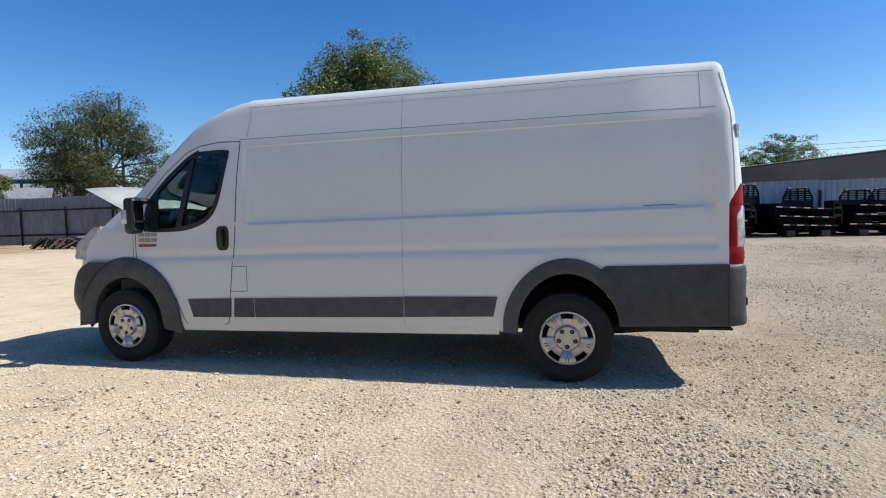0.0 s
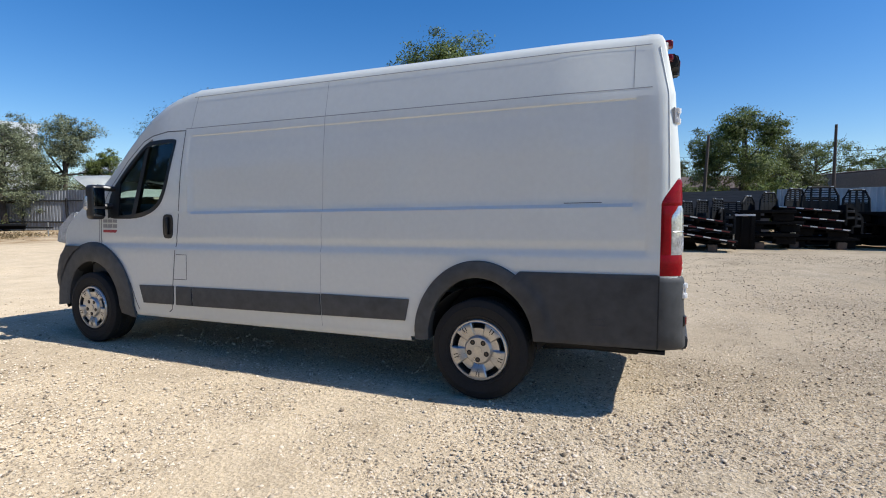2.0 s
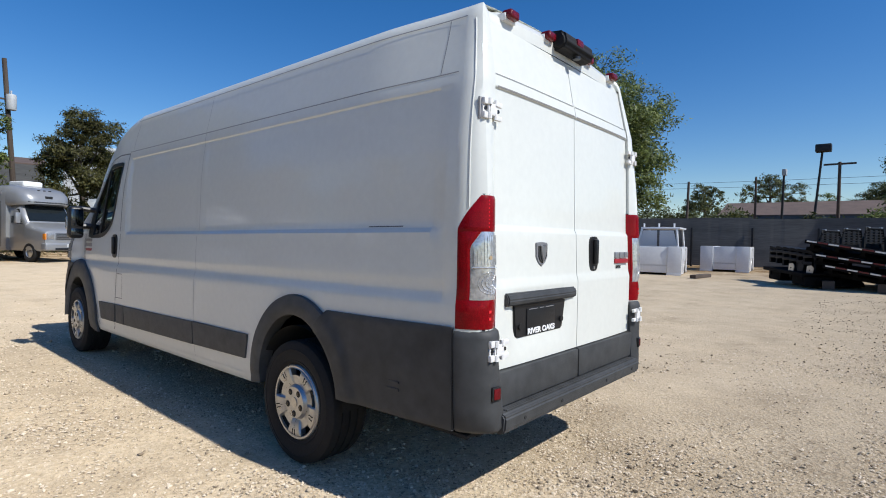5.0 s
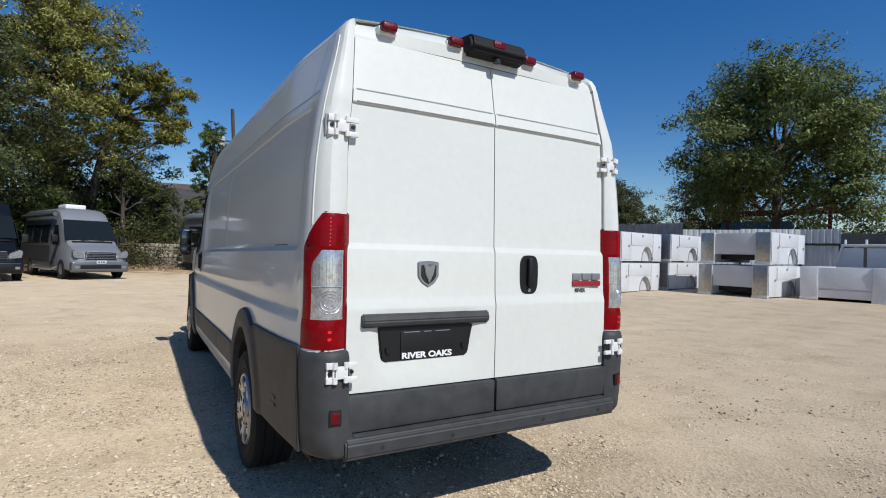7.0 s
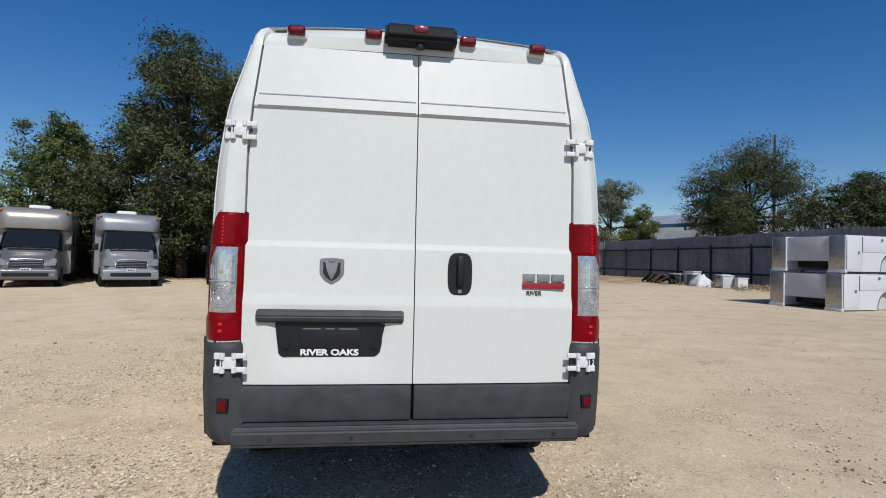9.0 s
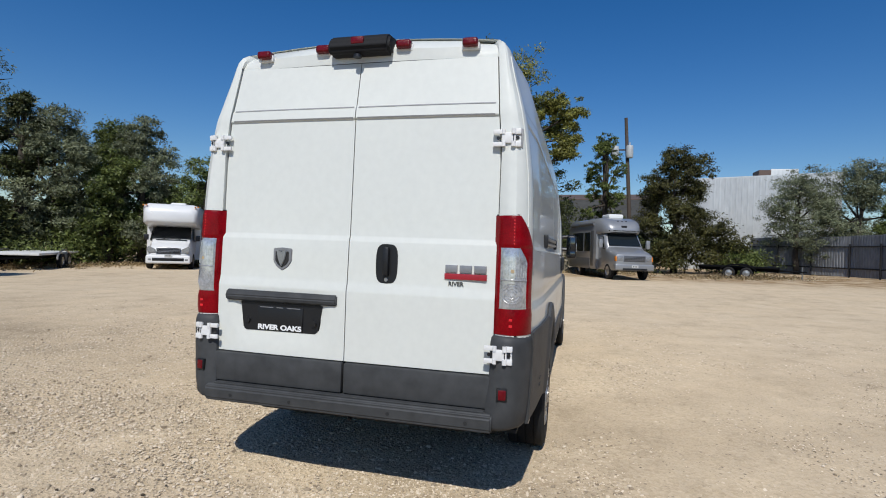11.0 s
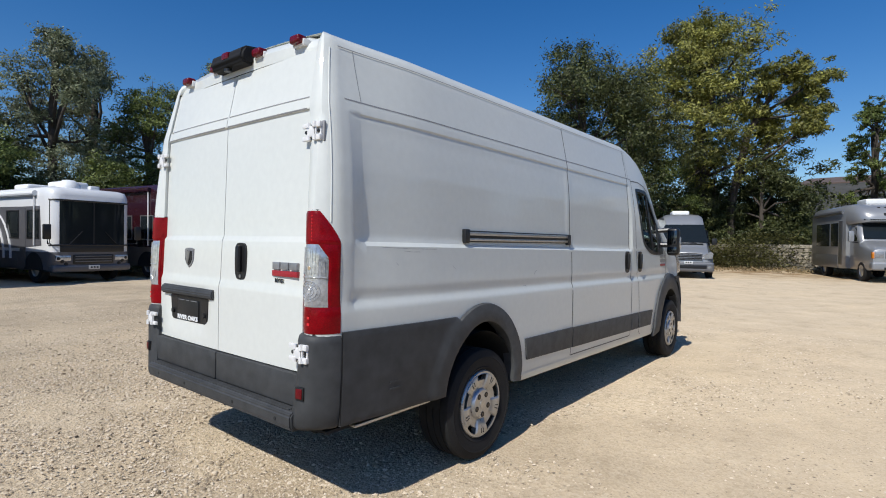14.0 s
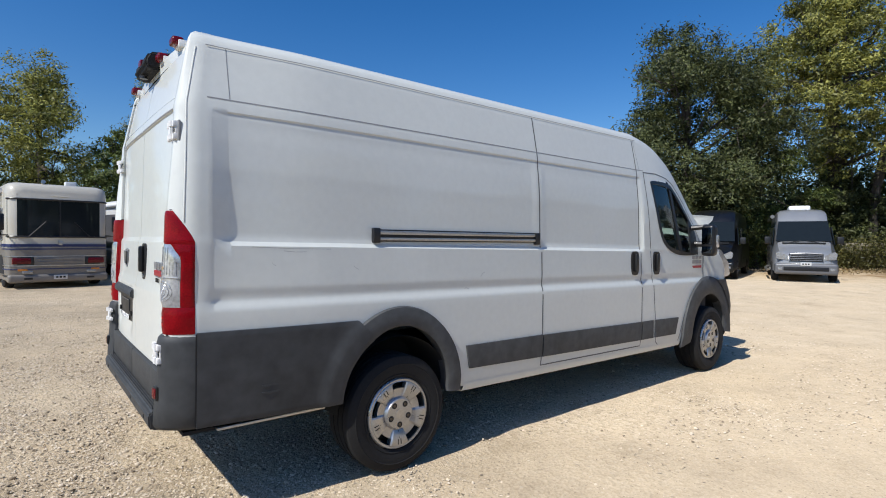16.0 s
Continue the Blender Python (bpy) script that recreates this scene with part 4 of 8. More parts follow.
        tube("lens_divider", [corner(0.26 + 0.06 * k, 1.172, s, 0.0085) for k in range(11)], 0.003, M["clear"], holder, 5)
        for k in range(11):
            u = 0.30 + 0.056 * k
            tube("lens_flute", [corner(u, 1.184, s, 0.0085), corner(u, 1.245 if u < 0.42 else 1.312, s, 0.0082)], 0.0009, M["clear"], holder, 5)
        for a in np.linspace(0, 2 * math.pi, 17)[:-1]:
            tube("facet", [on_lens(0.016, a), on_lens(0.044, a)], 0.0011, M["clear"], holder, 4)
        bulb = corner(0.60, 1.215, s, 0.006)
        tube("bulb", [bulb, corner(0.60, 1.215, s, 0.0095)], 0.009, M["bulb"], holder, 10)
        for k in range(8):
            for u in (0.58,):
                q2 = corner(u, 1.345 + 0.016 * k, s, 0.0055)
                box("led", (q2.x - 0.003, q2.y - 0.003, q2.z - 0.003), (q2.x + 0.001, q2.y + 0.003, q2.z + 0.003), M["led"], holder)
        for k, z in enumerate((0.955, 0.985)):
            q2 = corner(0.62, z, s, 0.0065)
            box("led", (q2.x - 0.004, q2.y - 0.008, q2.z - 0.006), (q2.x + 0.001, q2.y + 0.008, q2.z + 0.006), M["led"], holder)
        # bumper corner
        v, f = [], []
        us = [0.0, 0.06, 0.15, 0.3, 0.45, 0.6, 0.75, 0.9, 1.0, 2.0]
        zs = [(0.455, -0.05), (0.462, -0.015), (0.48, 0.0), (0.56, 0.008), (0.75, 0.011), (0.87, 0.012), (0.895, 0.006), (0.905, -0.005), (0.905, -0.05)]
        for z, o in zs:
            for u in us:
                u1 = min(u, 1.0)
                oo = o * (0.8 + 0.2 * ramp(u1, 0.1, 0.45)) + 0.016 * ramp(u1, 0.3, 0.9) + 0.038 * ramp(u1, 0.5, 0.9) * (1 - ramp(z, 0.52, 0.62))
                p = corner(min(u, 1.0), z, s, oo)
                v.append((p.x - 0.09, p.y - s * 0.004, p.z) if u > 1 else tuple(p))
        for i in range(len(zs) - 1):
            for k in range(len(us) - 1):
                a = i * len(us) + k
                f.append((a, a + 1, a + len(us) + 1, a + len(us)))
        bcorner = raw("bumper_corner", v, f, M["clad"], van, "grey plastic bumper corner", sharp=50)
        rf_at = corner(0.72, 0.635, s, 0.030)
        box("reflector", (-0.010, -0.019, -0.024), (0.010, 0.019, 0.024), M["lampred"], bcorner, 0.006, at=Matrix.Translation(rf_at) @ pose(0, 0, 0, 0, 0, s * 12))
        box("reflector_frame", (-0.012, -0.025, -0.030), (0.006, 0.025, 0.030), M["black"], bcorner, 0.004, at=Matrix.Translation(rf_at) @ pose(0, 0, 0, 0, 0, s * 12))

        # hinges standing proud of the corner pillar
        for hz in (1.87, 0.835):
            x0 = lerp(REAR_X, hz) + (-0.004 if hz > 1 else 0.034)
            hinge = box("door_hinge", (x0 + 0.004, s * 0.775, hz - 0.026), (x0 + 0.020, s * 0.842, hz + 0.026), M["white_bare"], van, 0.005, "white painted exposed door hinge")
            for dz in (-0.030, 0.030):
                box("hinge_leaf", (x0, s * 0.732, hz + dz - 0.011), (x0 + 0.016, s * 0.785, hz + dz + 0.011), M["white_bare"], hinge, 0.004)
                box("hinge_bracket", (x0 - 0.008, s * 0.832, hz + dz - 0.014), (x0 + 0.018, s * 0.868, hz + dz + 0.014), M["white_bare"], hinge, 0.005)
                tube("knuckle", [(x0 + 0.018, s * 0.832, hz + dz - 0.013), (x0 + 0.018, s * 0.832, hz + dz + 0.013)], 0.0115, M["white_bare"], hinge, 10)
                tube("knuckle", [(x0 + 0.016, s * 0.784, hz + dz - 0.012), (x0 + 0.016, s * 0.784, hz + dz + 0.012)], 0.010, M["white_bare"], hinge, 10)
            box("hinge_bracket", (x0 - 0.008, s * 0.846, hz - 0.020), (x0 + 0.008, s * 0.866, hz + 0.020), M["white_bare"], hinge, 0.004)
            tube("hinge_pin", [(x0 + 0.014, s * 0.832, hz - 0.016), (x0 + 0.014, s * 0.832, hz + 0.016)], 0.007, M["black"], hinge, 8)
            for y in (0.757, 0.851):
                tube("hinge_bolt", [(x0 + 0.006, s * y, hz), (x0 + 0.012, s * y, hz)], 0.009, M["black"], hinge, 8)
            # dark plate behind the hinge paints the shade of a recess not modelled
            box("hinge_pocket", (x0 - 0.014, s * 0.815, hz - 0.048), (x0 - 0.002, s * 0.876, hz + 0.048), M["rubber" if hz < 1 else "crease"], hinge, 0.006)

    # rear doors
    DZ = fan(0.73, 0.80, 0.9, 1.0, 1.08, 1.095, 1.125, 1.145, 1.2, 1.28, 1.345, 1.352, 1.372, 1.38, 1.45, 1.6, 1.75, 1.9, 1.983, 1.990, 1.995, 2.045, 2.05, 2.056, 2.15, 2.25, 2.291, 2.2962)

    def door_x(y, z):
        x = lerp(REAR_X, z) + SET_IN
        x += 0.010 * (1 - ramp(z, 1.09, 1.135))
        x -= 0.010 * ramp(z, 1.348, 1.376) * (1 - ramp(z, 1.984, 1.992))
        x -= 0.006 * ramp(z, 2.047, 2.053)
        rec = ramp(z, 0.80, 0.86) * (1 - ramp(z, 1.02, 1.06)) * ramp(y, -0.66, -0.60) * (1 - ramp(y, -0.16, -0.10))
        x -= 0.02 * rec
        x -= 0.012 * (y / 0.77) ** 4
        return x

    for s in (-1, 1):
        v, f = [], []
        yy = fan(0.0026, 0.009, 0.04, 0.06, 0.08, 0.12, 0.16, 0.2, 0.3, 0.4, 0.5, 0.56, 0.60, 0.63, 0.66, 0.70, 0.712, 0.722, 0.733, 0.75, 0.762)
        for z in DZ:
            lim = 0.768 - 0.04 * max(0.0, (z - 1.8) / 0.5)
            for y in yy:
                ye = y * (lim / 0.762)
                v.append((door_x(s * ye, z), s * ye, z))
        n = len(yy)
        for i in range(len(DZ) - 1):
            for k in range(n - 1):
                f.append((i * n + k, i * n + k + 1, (i + 1) * n + k + 1, (i + 1) * n + k))
        rim = list(range(n)) + [i * n + n - 1 for i in range(1, len(DZ))] + [(len(DZ) - 1) * n + k for k in range(n - 2, -1, -1)] + [i * n for i in range(len(DZ) - 2, 0, -1)]
        b = len(v)
        v += [(v[r][0] - 0.04, v[r][1], v[r][2]) for r in rim]
        f += [(rim[i], rim[(i + 1) % len(rim)], b + (i + 1) % len(rim), b + i) for i in range(len(rim))]
        bm = bmesh.new()
        vs = [bm.verts.new(p) for p in v]
        for q in f:
            if len(set(q)) == 4:
                bm.faces.new([vs[i] for i in q])
        door = part("rear_door", bm, M["paint"], van, "white rear cargo door", sharp=22)
        door.location.x = -SET_IN
        lo = box("door_cladding", (1.19, s * 0.0045, 0.568), (1.262, s * 0.766, 0.724), M["clad"], door, 0.012, "grey plastic lower door panel")
        if s > 0:
            bm = bmesh.new()
            poly = [(0.213 + 0.058 * math.copysign(abs(math.cos(a)) ** 0.55, math.cos(a)), 1.24 + 0.10 * math.copysign(abs(math.sin(a)) ** 0.6, math.sin(a))) for a in np.arange(0, 2 * math.pi, 0.2618)]
            add_prism(bm, poly, 1.20, 1.236, axis="x")
            hd = part("door_handle", bm, M["black"], door, "black recessed pull handle", sharp=40)
            box("grip", (1.232, 0.197, 1.18), (1.262, 0.229, 1.325), M["black"], hd, 0.012)
            tube("lock", [(1.232, 0.213, 1.16), (1.240, 0.213, 1.16)], 0.010, M["dull"], hd, 12)
            for k in range(3):
                box("emblem_bar", (1.222, 0.520 + 0.072 * k, 1.212), (1.2385, 0.580 + 0.072 * k, 1.248), M["badge_grey"], door, 0.002)
            box("emblem_bar", (1.222, 0.517, 1.178), (1.2385, 0.727, 1.206), M["badge_red"], door, 0.002)
            me = text_mesh("RIVER", 0.030, bold=0.01)
            me.materials.append(M["rubber"])
            t = new("lettering", me)
            t.matrix_basis = Matrix.Translation((1.2345, 0.575, 1.155)) @ pose(0, 0, 0, 90, 0, 90)
            t.parent = door
        else:
            # badge: plain shield with a raised middle
            poly = [(-0.435, 1.298), (-0.38, 1.303), (-0.325, 1.298), (-0.325, 1.23), (-0.345, 1.20), (-0.38, 1.178), (-0.415, 1.20), (-0.435, 1.23)]
            badge = prism("badge", poly, 1.21, 1.236, M["badge_grey"], door, "x", 0.004, "small metal shield badge")
            inner = [(-0.38 + (a + 0.38) * 0.7, 1.243 + (b2 - 1.243) * 0.7) for a, b2 in poly]
            prism("badge_field", inner, 1.236, 1.240, M["rubber"], badge, "x")
            prism("badge_relief", [(-0.41, 1.285), (-0.395, 1.29), (-0.38, 1.275), (-0.365, 1.29), (-0.35, 1.285), (-0.36, 1.24), (-0.38, 1.20), (-0.40, 1.24)], 1.24, 1.248, M["chrome"], badge, "x", 0.003)
            # number plate recess, bar and dealer plate
            bm = bmesh.new()
            add_prism(bm, [(1.205, 1.005), (1.258, 1.01), (1.266, 1.036), (1.254, 1.064), (1.205, 1.074)], -0.705, -0.048, axis="y")
            bmesh.ops.bevel(bm, geom=list(bm.edges), offset=0.006, segments=2, affect="EDGES")
            part("plate_light_bar", bm, M["clad"], door, "grey plastic plate light bar")
            holder = prism("plate_holder", [(-0.625, 1.008), (-0.125, 1.008), (-0.155, 0.862), (-0.175, 0.848), (-0.585, 0.848), (-0.605, 0.862)], 1.20, 1.236, M["black"], door, "x", 0.005, "black plate surround")
            box("dealer_plate", (1.23, -0.515, 0.857), (1.2415, -0.245, 0.985), M["black"], holder, 0.003)
            for k in range(2):
                tube("plate_knob", [(1.236, -0.575 + 0.395 * k, 0.905), (1.247, -0.575 + 0.395 * k, 0.905)], 0.015, M["black"], holder, 14)
            for y0, y1 in ((-0.50, -0.42), (-0.40, -0.36), (-0.34, -0.26)):
                box("print_bar", (1.24, y0, 0.978), (1.2422, y1, 0.982), M["badge_grey"], holder)
            me = text_mesh("RIVER OAKS", 0.046, bold=0.04)
            me.materials.append(M["letter"])
            t = new("lettering", me)
            t.matrix_basis = Matrix.Translation((1.2425, -0.38, 0.873)) @ pose(0, 0, 0, 90, 0, 90) @ Matrix.Diagonal((1.04, 0.80, 1, 1))
            t.parent = holder
        # grey strips that paint the shade along the door's two pressed creases
        for zz in (1.9925, 2.0515):
            bm = bmesh.new()
            vs = [[bm.verts.new((door_x(s * y, zz + dz) + 0.0022, s * y, zz + dz)) for dz in (-0.0035, 0.0035)] for y in (0.012, 0.2, 0.4, 0.6, 0.735)]
            for a, b in zip(vs, vs[1:]):
                bm.faces.new((a[0], b[0], b[1], a[1]))
            part("crease_line", bm, M["crease"], door)
    # door jambs: the pillar's return behind each outer door edge
    for s in (-1, 1):
        v = []
        for z in np.arange(0.92, 2.31, 0.06):
            p = corner(1.0, float(min(z, 2.30)), s)
            v += [tuple(p), (p.x - 0.06, p.y - s * 0.001, p.z)]
        raw("door_jamb", v, [(2 * i, 2 * i + 1, 2 * i + 3, 2 * i + 2) for i in range(len(v) // 2 - 1)], M["paint"], van, smooth=False)
    # dark reveal behind the door gaps
    seal_rows = ((0.55, 1.161, 0.80), (1.36, 1.156, 0.80), (2.0, 1.136, 0.79), (2.32, 1.071, 0.76))
    raw("door_seal", [(x, sy * y, z) for z, x, y in seal_rows for sy in (-1, 1)], [(2 * i, 2 * i + 1, 2 * i + 3, 2 * i + 2) for i in range(3)], M["gap"], van, smooth=False)

    # step bumper with a ribbed tread
    bm = bmesh.new()
    add_prism(bm, [(1.16, 0.555), (1.25, 0.560), (1.297, 0.553), (1.310, 0.538), (1.306, 0.478), (1.292, 0.464), (1.16, 0.456)], -0.783, 0.783, axis="y")
    bmesh.ops.bevel(bm, geom=list(bm.edges), offset=0.008, segments=2, affect="EDGES")
    bumper = part("rear_bumper", bm, M["clad"], van, "grey plastic step bumper")
    bumper.location.x = -SET_IN
    for k in range(7):
        box("tread_rib", (1.215 + 0.011 * k, -0.74, 0.556), (1.220 + 0.011 * k, 0.74, 0.5635), M["clad"], bumper, 0.001)
    for y in (-0.62, -0.27, 0.27, 0.66):
        tube("parking_sensor", [(1.30, y, 0.507), (1.3105, y, 0.507)], 0.009, M["rubber"], bumper, 14)
    box("rear_floor_lip", (0.5, -0.80, 0.43), (1.15, 0.80, 0.456), M["dark"], van)

    # clearance lamps and camera housing on the header
    for y, dz in ((-0.578, 0.0), (-0.22, 0.012), (0.238, 0.012), (0.59, 0.0)):
        lb = box("lamp_base", (1.10, y - 0.046, 2.335 + dz), (1.150, y + 0.046, 2.372 + dz), M["white_bare"], van, 0.008)
        lb.location.x = -SET_IN
        bm = bmesh.new()
        add_box(bm, (1.12, y - 0.040, 2.345 + dz), (1.178, y + 0.040, 2.388 + dz), 0.017, 4)
        part("clearance_lamp", bm, M["lampred"], lb, "dark red roof clearance lamp", sharp=70)
    bm = bmesh.new()
    add_prism(bm, [(1.06, 2.335), (1.19, 2.325), (1.222, 2.345), (1.222, 2.385), (1.20, 2.425), (1.06, 2.44)], -0.165, 0.178, axis="y")
    bmesh.ops.bevel(bm, geom=list(bm.edges), offset=0.014, segments=3, affect="EDGES")
    ch = part("camera_housing", bm, M["matte"], van, "black third brake lamp and reversing camera housing", sharp=60)
    ch.location.x = -SET_IN
    box("brake_lens", (1.195, -0.035, 2.372), (1.225, 0.04, 2.412), M["lampred"], ch, 0.012)
    tube("lens_eye", [(1.20, 0.0, 2.322), (1.20, 0.0, 2.308)], 0.022, M["black"], ch, 12)

    # front end: bumper, head lamps, raised bonnet on its stay
    plan = [(-4.05, 0.968), (-4.20, 0.968), (-4.40, 0.962), (-4.52, 0.940), (-4.62, 0.895), (-4.72, 0.82), (-4.80, 0.70), (-4.87, 0.5), (-4.91, 0.25), (-4.92, 0.0)]
    zs = [(0.33, -0.13), (0.36, -0.09), (0.42, -0.04), (0.50, 0.02), (0.58, 0.05), (0.66, 0.055), (0.72, 0.045), (0.80, 0.03), (0.87, 0.0), (0.92, -0.04), (0.955, -0.09), (0.97, -0.15)]
    for s in (-1, 1):
        v, f = [], []
        for z, o in zs:
            rise = min(1.0, max(0.0, z - 0.435) / 0.555)
            start = -4.015 - 0.54 * math.sqrt(max(0.0, 1 - rise * rise)) if z > 0.435 else -4.50
            for k in range(17):
                x = start + (-4.92 - start) * math.sin(k / 16 * math.pi / 2)
                y = lerp([(-a, b) for a, b in plan], -x)
                push = o * ramp(-x, 4.42, 4.86)
                v.append((x - push, s * max(0.0, y + 0.5 * o * ramp(-x, 4.42, 4.6) * (1 - ramp(-x, 4.7, 4.9))), z))
        for i in range(len(zs) - 1):
            for k in range(16):
                f.append((i * 17 + k, i * 17 + k + 1, (i + 1) * 17 + k + 1, (i + 1) * 17 + k))
        bm = bmesh.new()
        vs = [bm.verts.new(p) for p in v]
        for q in f:
            bm.faces.new([vs[i] for i in q])
        bmesh.ops.remove_doubles(bm, verts=bm.verts, dist=0.001)
        part("front_bumper", bm, M["clad"], van, "grey plastic front bumper half", sharp=60)
    for s in (-1, 1):
        bm = bmesh.new()
        add_prism(bm, [(-4.50, 0.985), (-4.66, 1.0), (-4.62, 1.15), (-4.42, 1.30), (-4.33, 1.31), (-4.38, 1.16)], s * 0.80, s * 0.905, axis="y")
        bmesh.ops.bevel(bm, geom=list(bm.edges), offset=0.012, segments=2, affect="EDGES")
        part("head_lamp", bm, M["clear"], van, "clear wraparound head lamp")
    bm = bmesh.new()
    rows_b = [((-4.20, 1.44), 0.70), ((-4.38, 1.55), 0.74), ((-4.56, 1.64), 0.74), ((-4.72, 1.69), 0.68), ((-4.80, 1.685), 0.55)]
    up = []
    for (x, z), hw in rows_b:
        up.append([bm.verts.new((x - 0.04 * (1 - (w) ** 2), hw * w, z + 0.05 * (1 - w * w))) for w in (-1, -0.8, -0.4, 0, 0.4, 0.8, 1)])
    for a, b in zip(up, up[1:]):
        for k in range(6):
            bm.faces.new((a[k], a[k + 1], b[k + 1], b[k]))
    bmesh.ops.solidify(bm, geom=list(bm.faces), thickness=0.025)
    part("bonnet", bm, M["paint"], van, "white bonnet panel propped open", sharp=40)
    tube("bonnet_stay", [(-4.30, -0.62, 1.30), (-4.52, -0.62, 1.60)], 0.008, M["black"], van, 6)

    # cab inside: floor, bulkhead, dash, wheel, seats
    box("cab_floor", (-4.2, -0.86, 0.55), (-2.62, 0.86, 0.60), M["interior"], van)
    box("bulkhead", (-2.64, -0.80, 0.55), (-2.60, 0.80, 2.08), M["interior"], van)
    bm = bmesh.new()
    add_prism(bm, [(-4.22, 0.6), (-4.22, 1.38), (-3.95, 1.40), (-3.72, 1.30), (-3.66, 1.12), (-3.75, 0.9), (-3.80, 0.6)], -0.84, 0.84, axis="y")
    bmesh.ops.bevel(bm, geom=list(bm.edges), offset=0.03, segments=2, affect="EDGES")
    part("dashboard", bm, M["interior"], van, sharp=60)
    bm = bmesh.new()
    add_lathe(bm, [(0.205, 0.0), (0.198, 0.014), (0.185, 0.018), (0.172, 0.012), (0.170, 0.0), (0.178, -0.014), (0.192, -0.016), (0.205, 0.0)], 36, m=Matrix.Translation((-3.50, -0.42, 1.33)) @ pose(0, 0, 0, 38, 0, 90))
    for a in (20, 160, 270):
        d = Vector((math.cos(radians(a)), 0, math.sin(radians(a))))
        mm = Matrix.Translation((-3.50, -0.42, 1.33)) @ pose(0, 0, 0, 38, 0, 90)
        add_tube(bm, [mm @ (d * 0.03), mm @ (d * 0.185)], 0.016, 6)
    part("steering_wheel", bm, M["interior"], van, sharp=60)
    for y, w in ((-0.45, 0.25), (0.40, 0.42)):
        bm = bmesh.new()
        add_box(bm, (-3.25, y - w, 0.75), (-2.80, y + w, 0.98), 0.06, 3)
        add_box(bm, (-0.06, -w, 0.0), (0.08, w, 0.62), 0.06, 3, m=Matrix.Translation((-2.80, y, 0.92)) @ pose(0, 0, 0, 0, 12, 0))
        seat = part("seat", bm, M["fabric"], van, "grey fabric cab seat", sharp=60)
        for k in ((0,) if w < 0.3 else (-0.2, 0.2)):
            box("head_rest", (-2.72, y + k - 0.13, 1.56), (-2.63, y + k + 0.13, 1.72), M["fabric"], seat, 0.04)
    # underside
    box("underbody", (-4.3, -0.62, 0.36), (1.0, 0.62, 0.44), M["dark"], van, 0.02)
    for x0, x1 in ((-3.50, -0.46), (0.46, 1.16)):
        box("floor_pan", (x0, -0.89, 0.445), (x1, 0.89, 0.462), M["dark"], van)
    tube("rear_axle", [(0.0, -0.8, 0.355), (0.0, 0.8, 0.355)], 0.05, M["dark"], van, 10)
    tube("tow_hook", [(1.0, 0.03, 0.44), (1.17, 0.03, 0.44), (1.20, 0.03, 0.425)], 0.012, M["dark"], van, 6)
    tube("exhaust", [(0.35, -0.55, 0.36), (0.75, -0.58, 0.40)], 0.035, M["dark"], van, 10)

    # wheels
    def wheel(x, s):
        R = 0.343
        mm = Matrix.Translation((x, s * 0.855, 0.342 + (0.030 if s < 0 else 0.0))) @ (Matrix.Identity(4) if s > 0 else pose(0, 0, 0, 0, 0, 180))
        hub = new("wheel")
        hub.matrix_basis = mm
        hub.parent = van
        bm = bmesh.new()
        add_lathe(bm, [(0.197, 0.085), (0.214, 0.104), (0.232, 0.113), (0.236, 0.110), (0.262, 0.118), (0.290, 0.117), (0.294, 0.120), (0.300, 0.116), (0.322, 0.113), (0.338, 0.103), (R, 0.090), (R, 0.058), (R - 0.008, 0.055), (R - 0.008, 0.049), (R, 0.046), (R, 0.006), (R - 0.008, 0.003), (R - 0.008, -0.003), (R, -0.006), (R, -0.046), (R - 0.008, -0.049), (R - 0.008, -0.055), (R, -0.058), (R, -0.098), (0.338, -0.115), (0.30, -0.125), (0.197, -0.09)], 72)
        part("tyre", bm, M["tyre"], hub, "dusty black road tyre", sharp=35)
        bm = bmesh.new()
        add_lathe(bm, [(0.209, 0.090), (0.204, 0.104), (0.192, 0.106), (0.185, 0.096), (0.178, 0.05), (0.0, 0.04)], 48)
        part("rim_well", bm, M["dark"], hub)
        # wheel cover: a dished disc with five wide spokes and the openings between them
        prof = [(0.0, 0.119), (0.052, 0.120), (0.086, 0.121), (0.093, 0.112), (0.099, 0.103), (0.120, 0.107), (0.150, 0.114), (0.172, 0.117), (0.189, 0.116), (0.193, 0.112), (0.203, 0.114), (0.209, 0.106), (0.211, 0.086)]
        bm = bmesh.new()
        ang = [radians(2.4 * k) for k in range(150)]
        ring = []
        for r, h in prof[1:]:
            row = []
            for a in ang:
                off = abs(((math.degrees(a) + 90 + 36) % 72) - 36)
                spoke = 1 - ramp(off, 17, 22)
                hh = h + (0.006 * spoke - 0.007 * (1 - spoke)) * ramp(r, 0.10, 0.12) * (1 - ramp(r, 0.180, 0.192))
                row.append(bm.verts.new((r * math.cos(a), hh, r * math.sin(a))))
            ring.append(row)
        bm.faces.new(ring[0][::-1])
        for i in range(len(ring) - 1):
            for k in range(150):
                off = abs(((2.4 * k + 1.2 + 90 + 36) % 72) - 36)
                if prof[i + 1][0] in (0.150, 0.172) and off > 20:
                    continue
                bm.faces.new((ring[i][k], ring[i + 1][k], ring[i + 1][(k + 1) % 150], ring[i][(k + 1) % 150]))
        lip = [e for e in bm.edges if e.is_boundary and e.verts[0].co.xz.length < 0.2 and e.verts[1].co.xz.length < 0.2]
        g = bmesh.ops.extrude_edge_only(bm, edges=lip)["geom"]
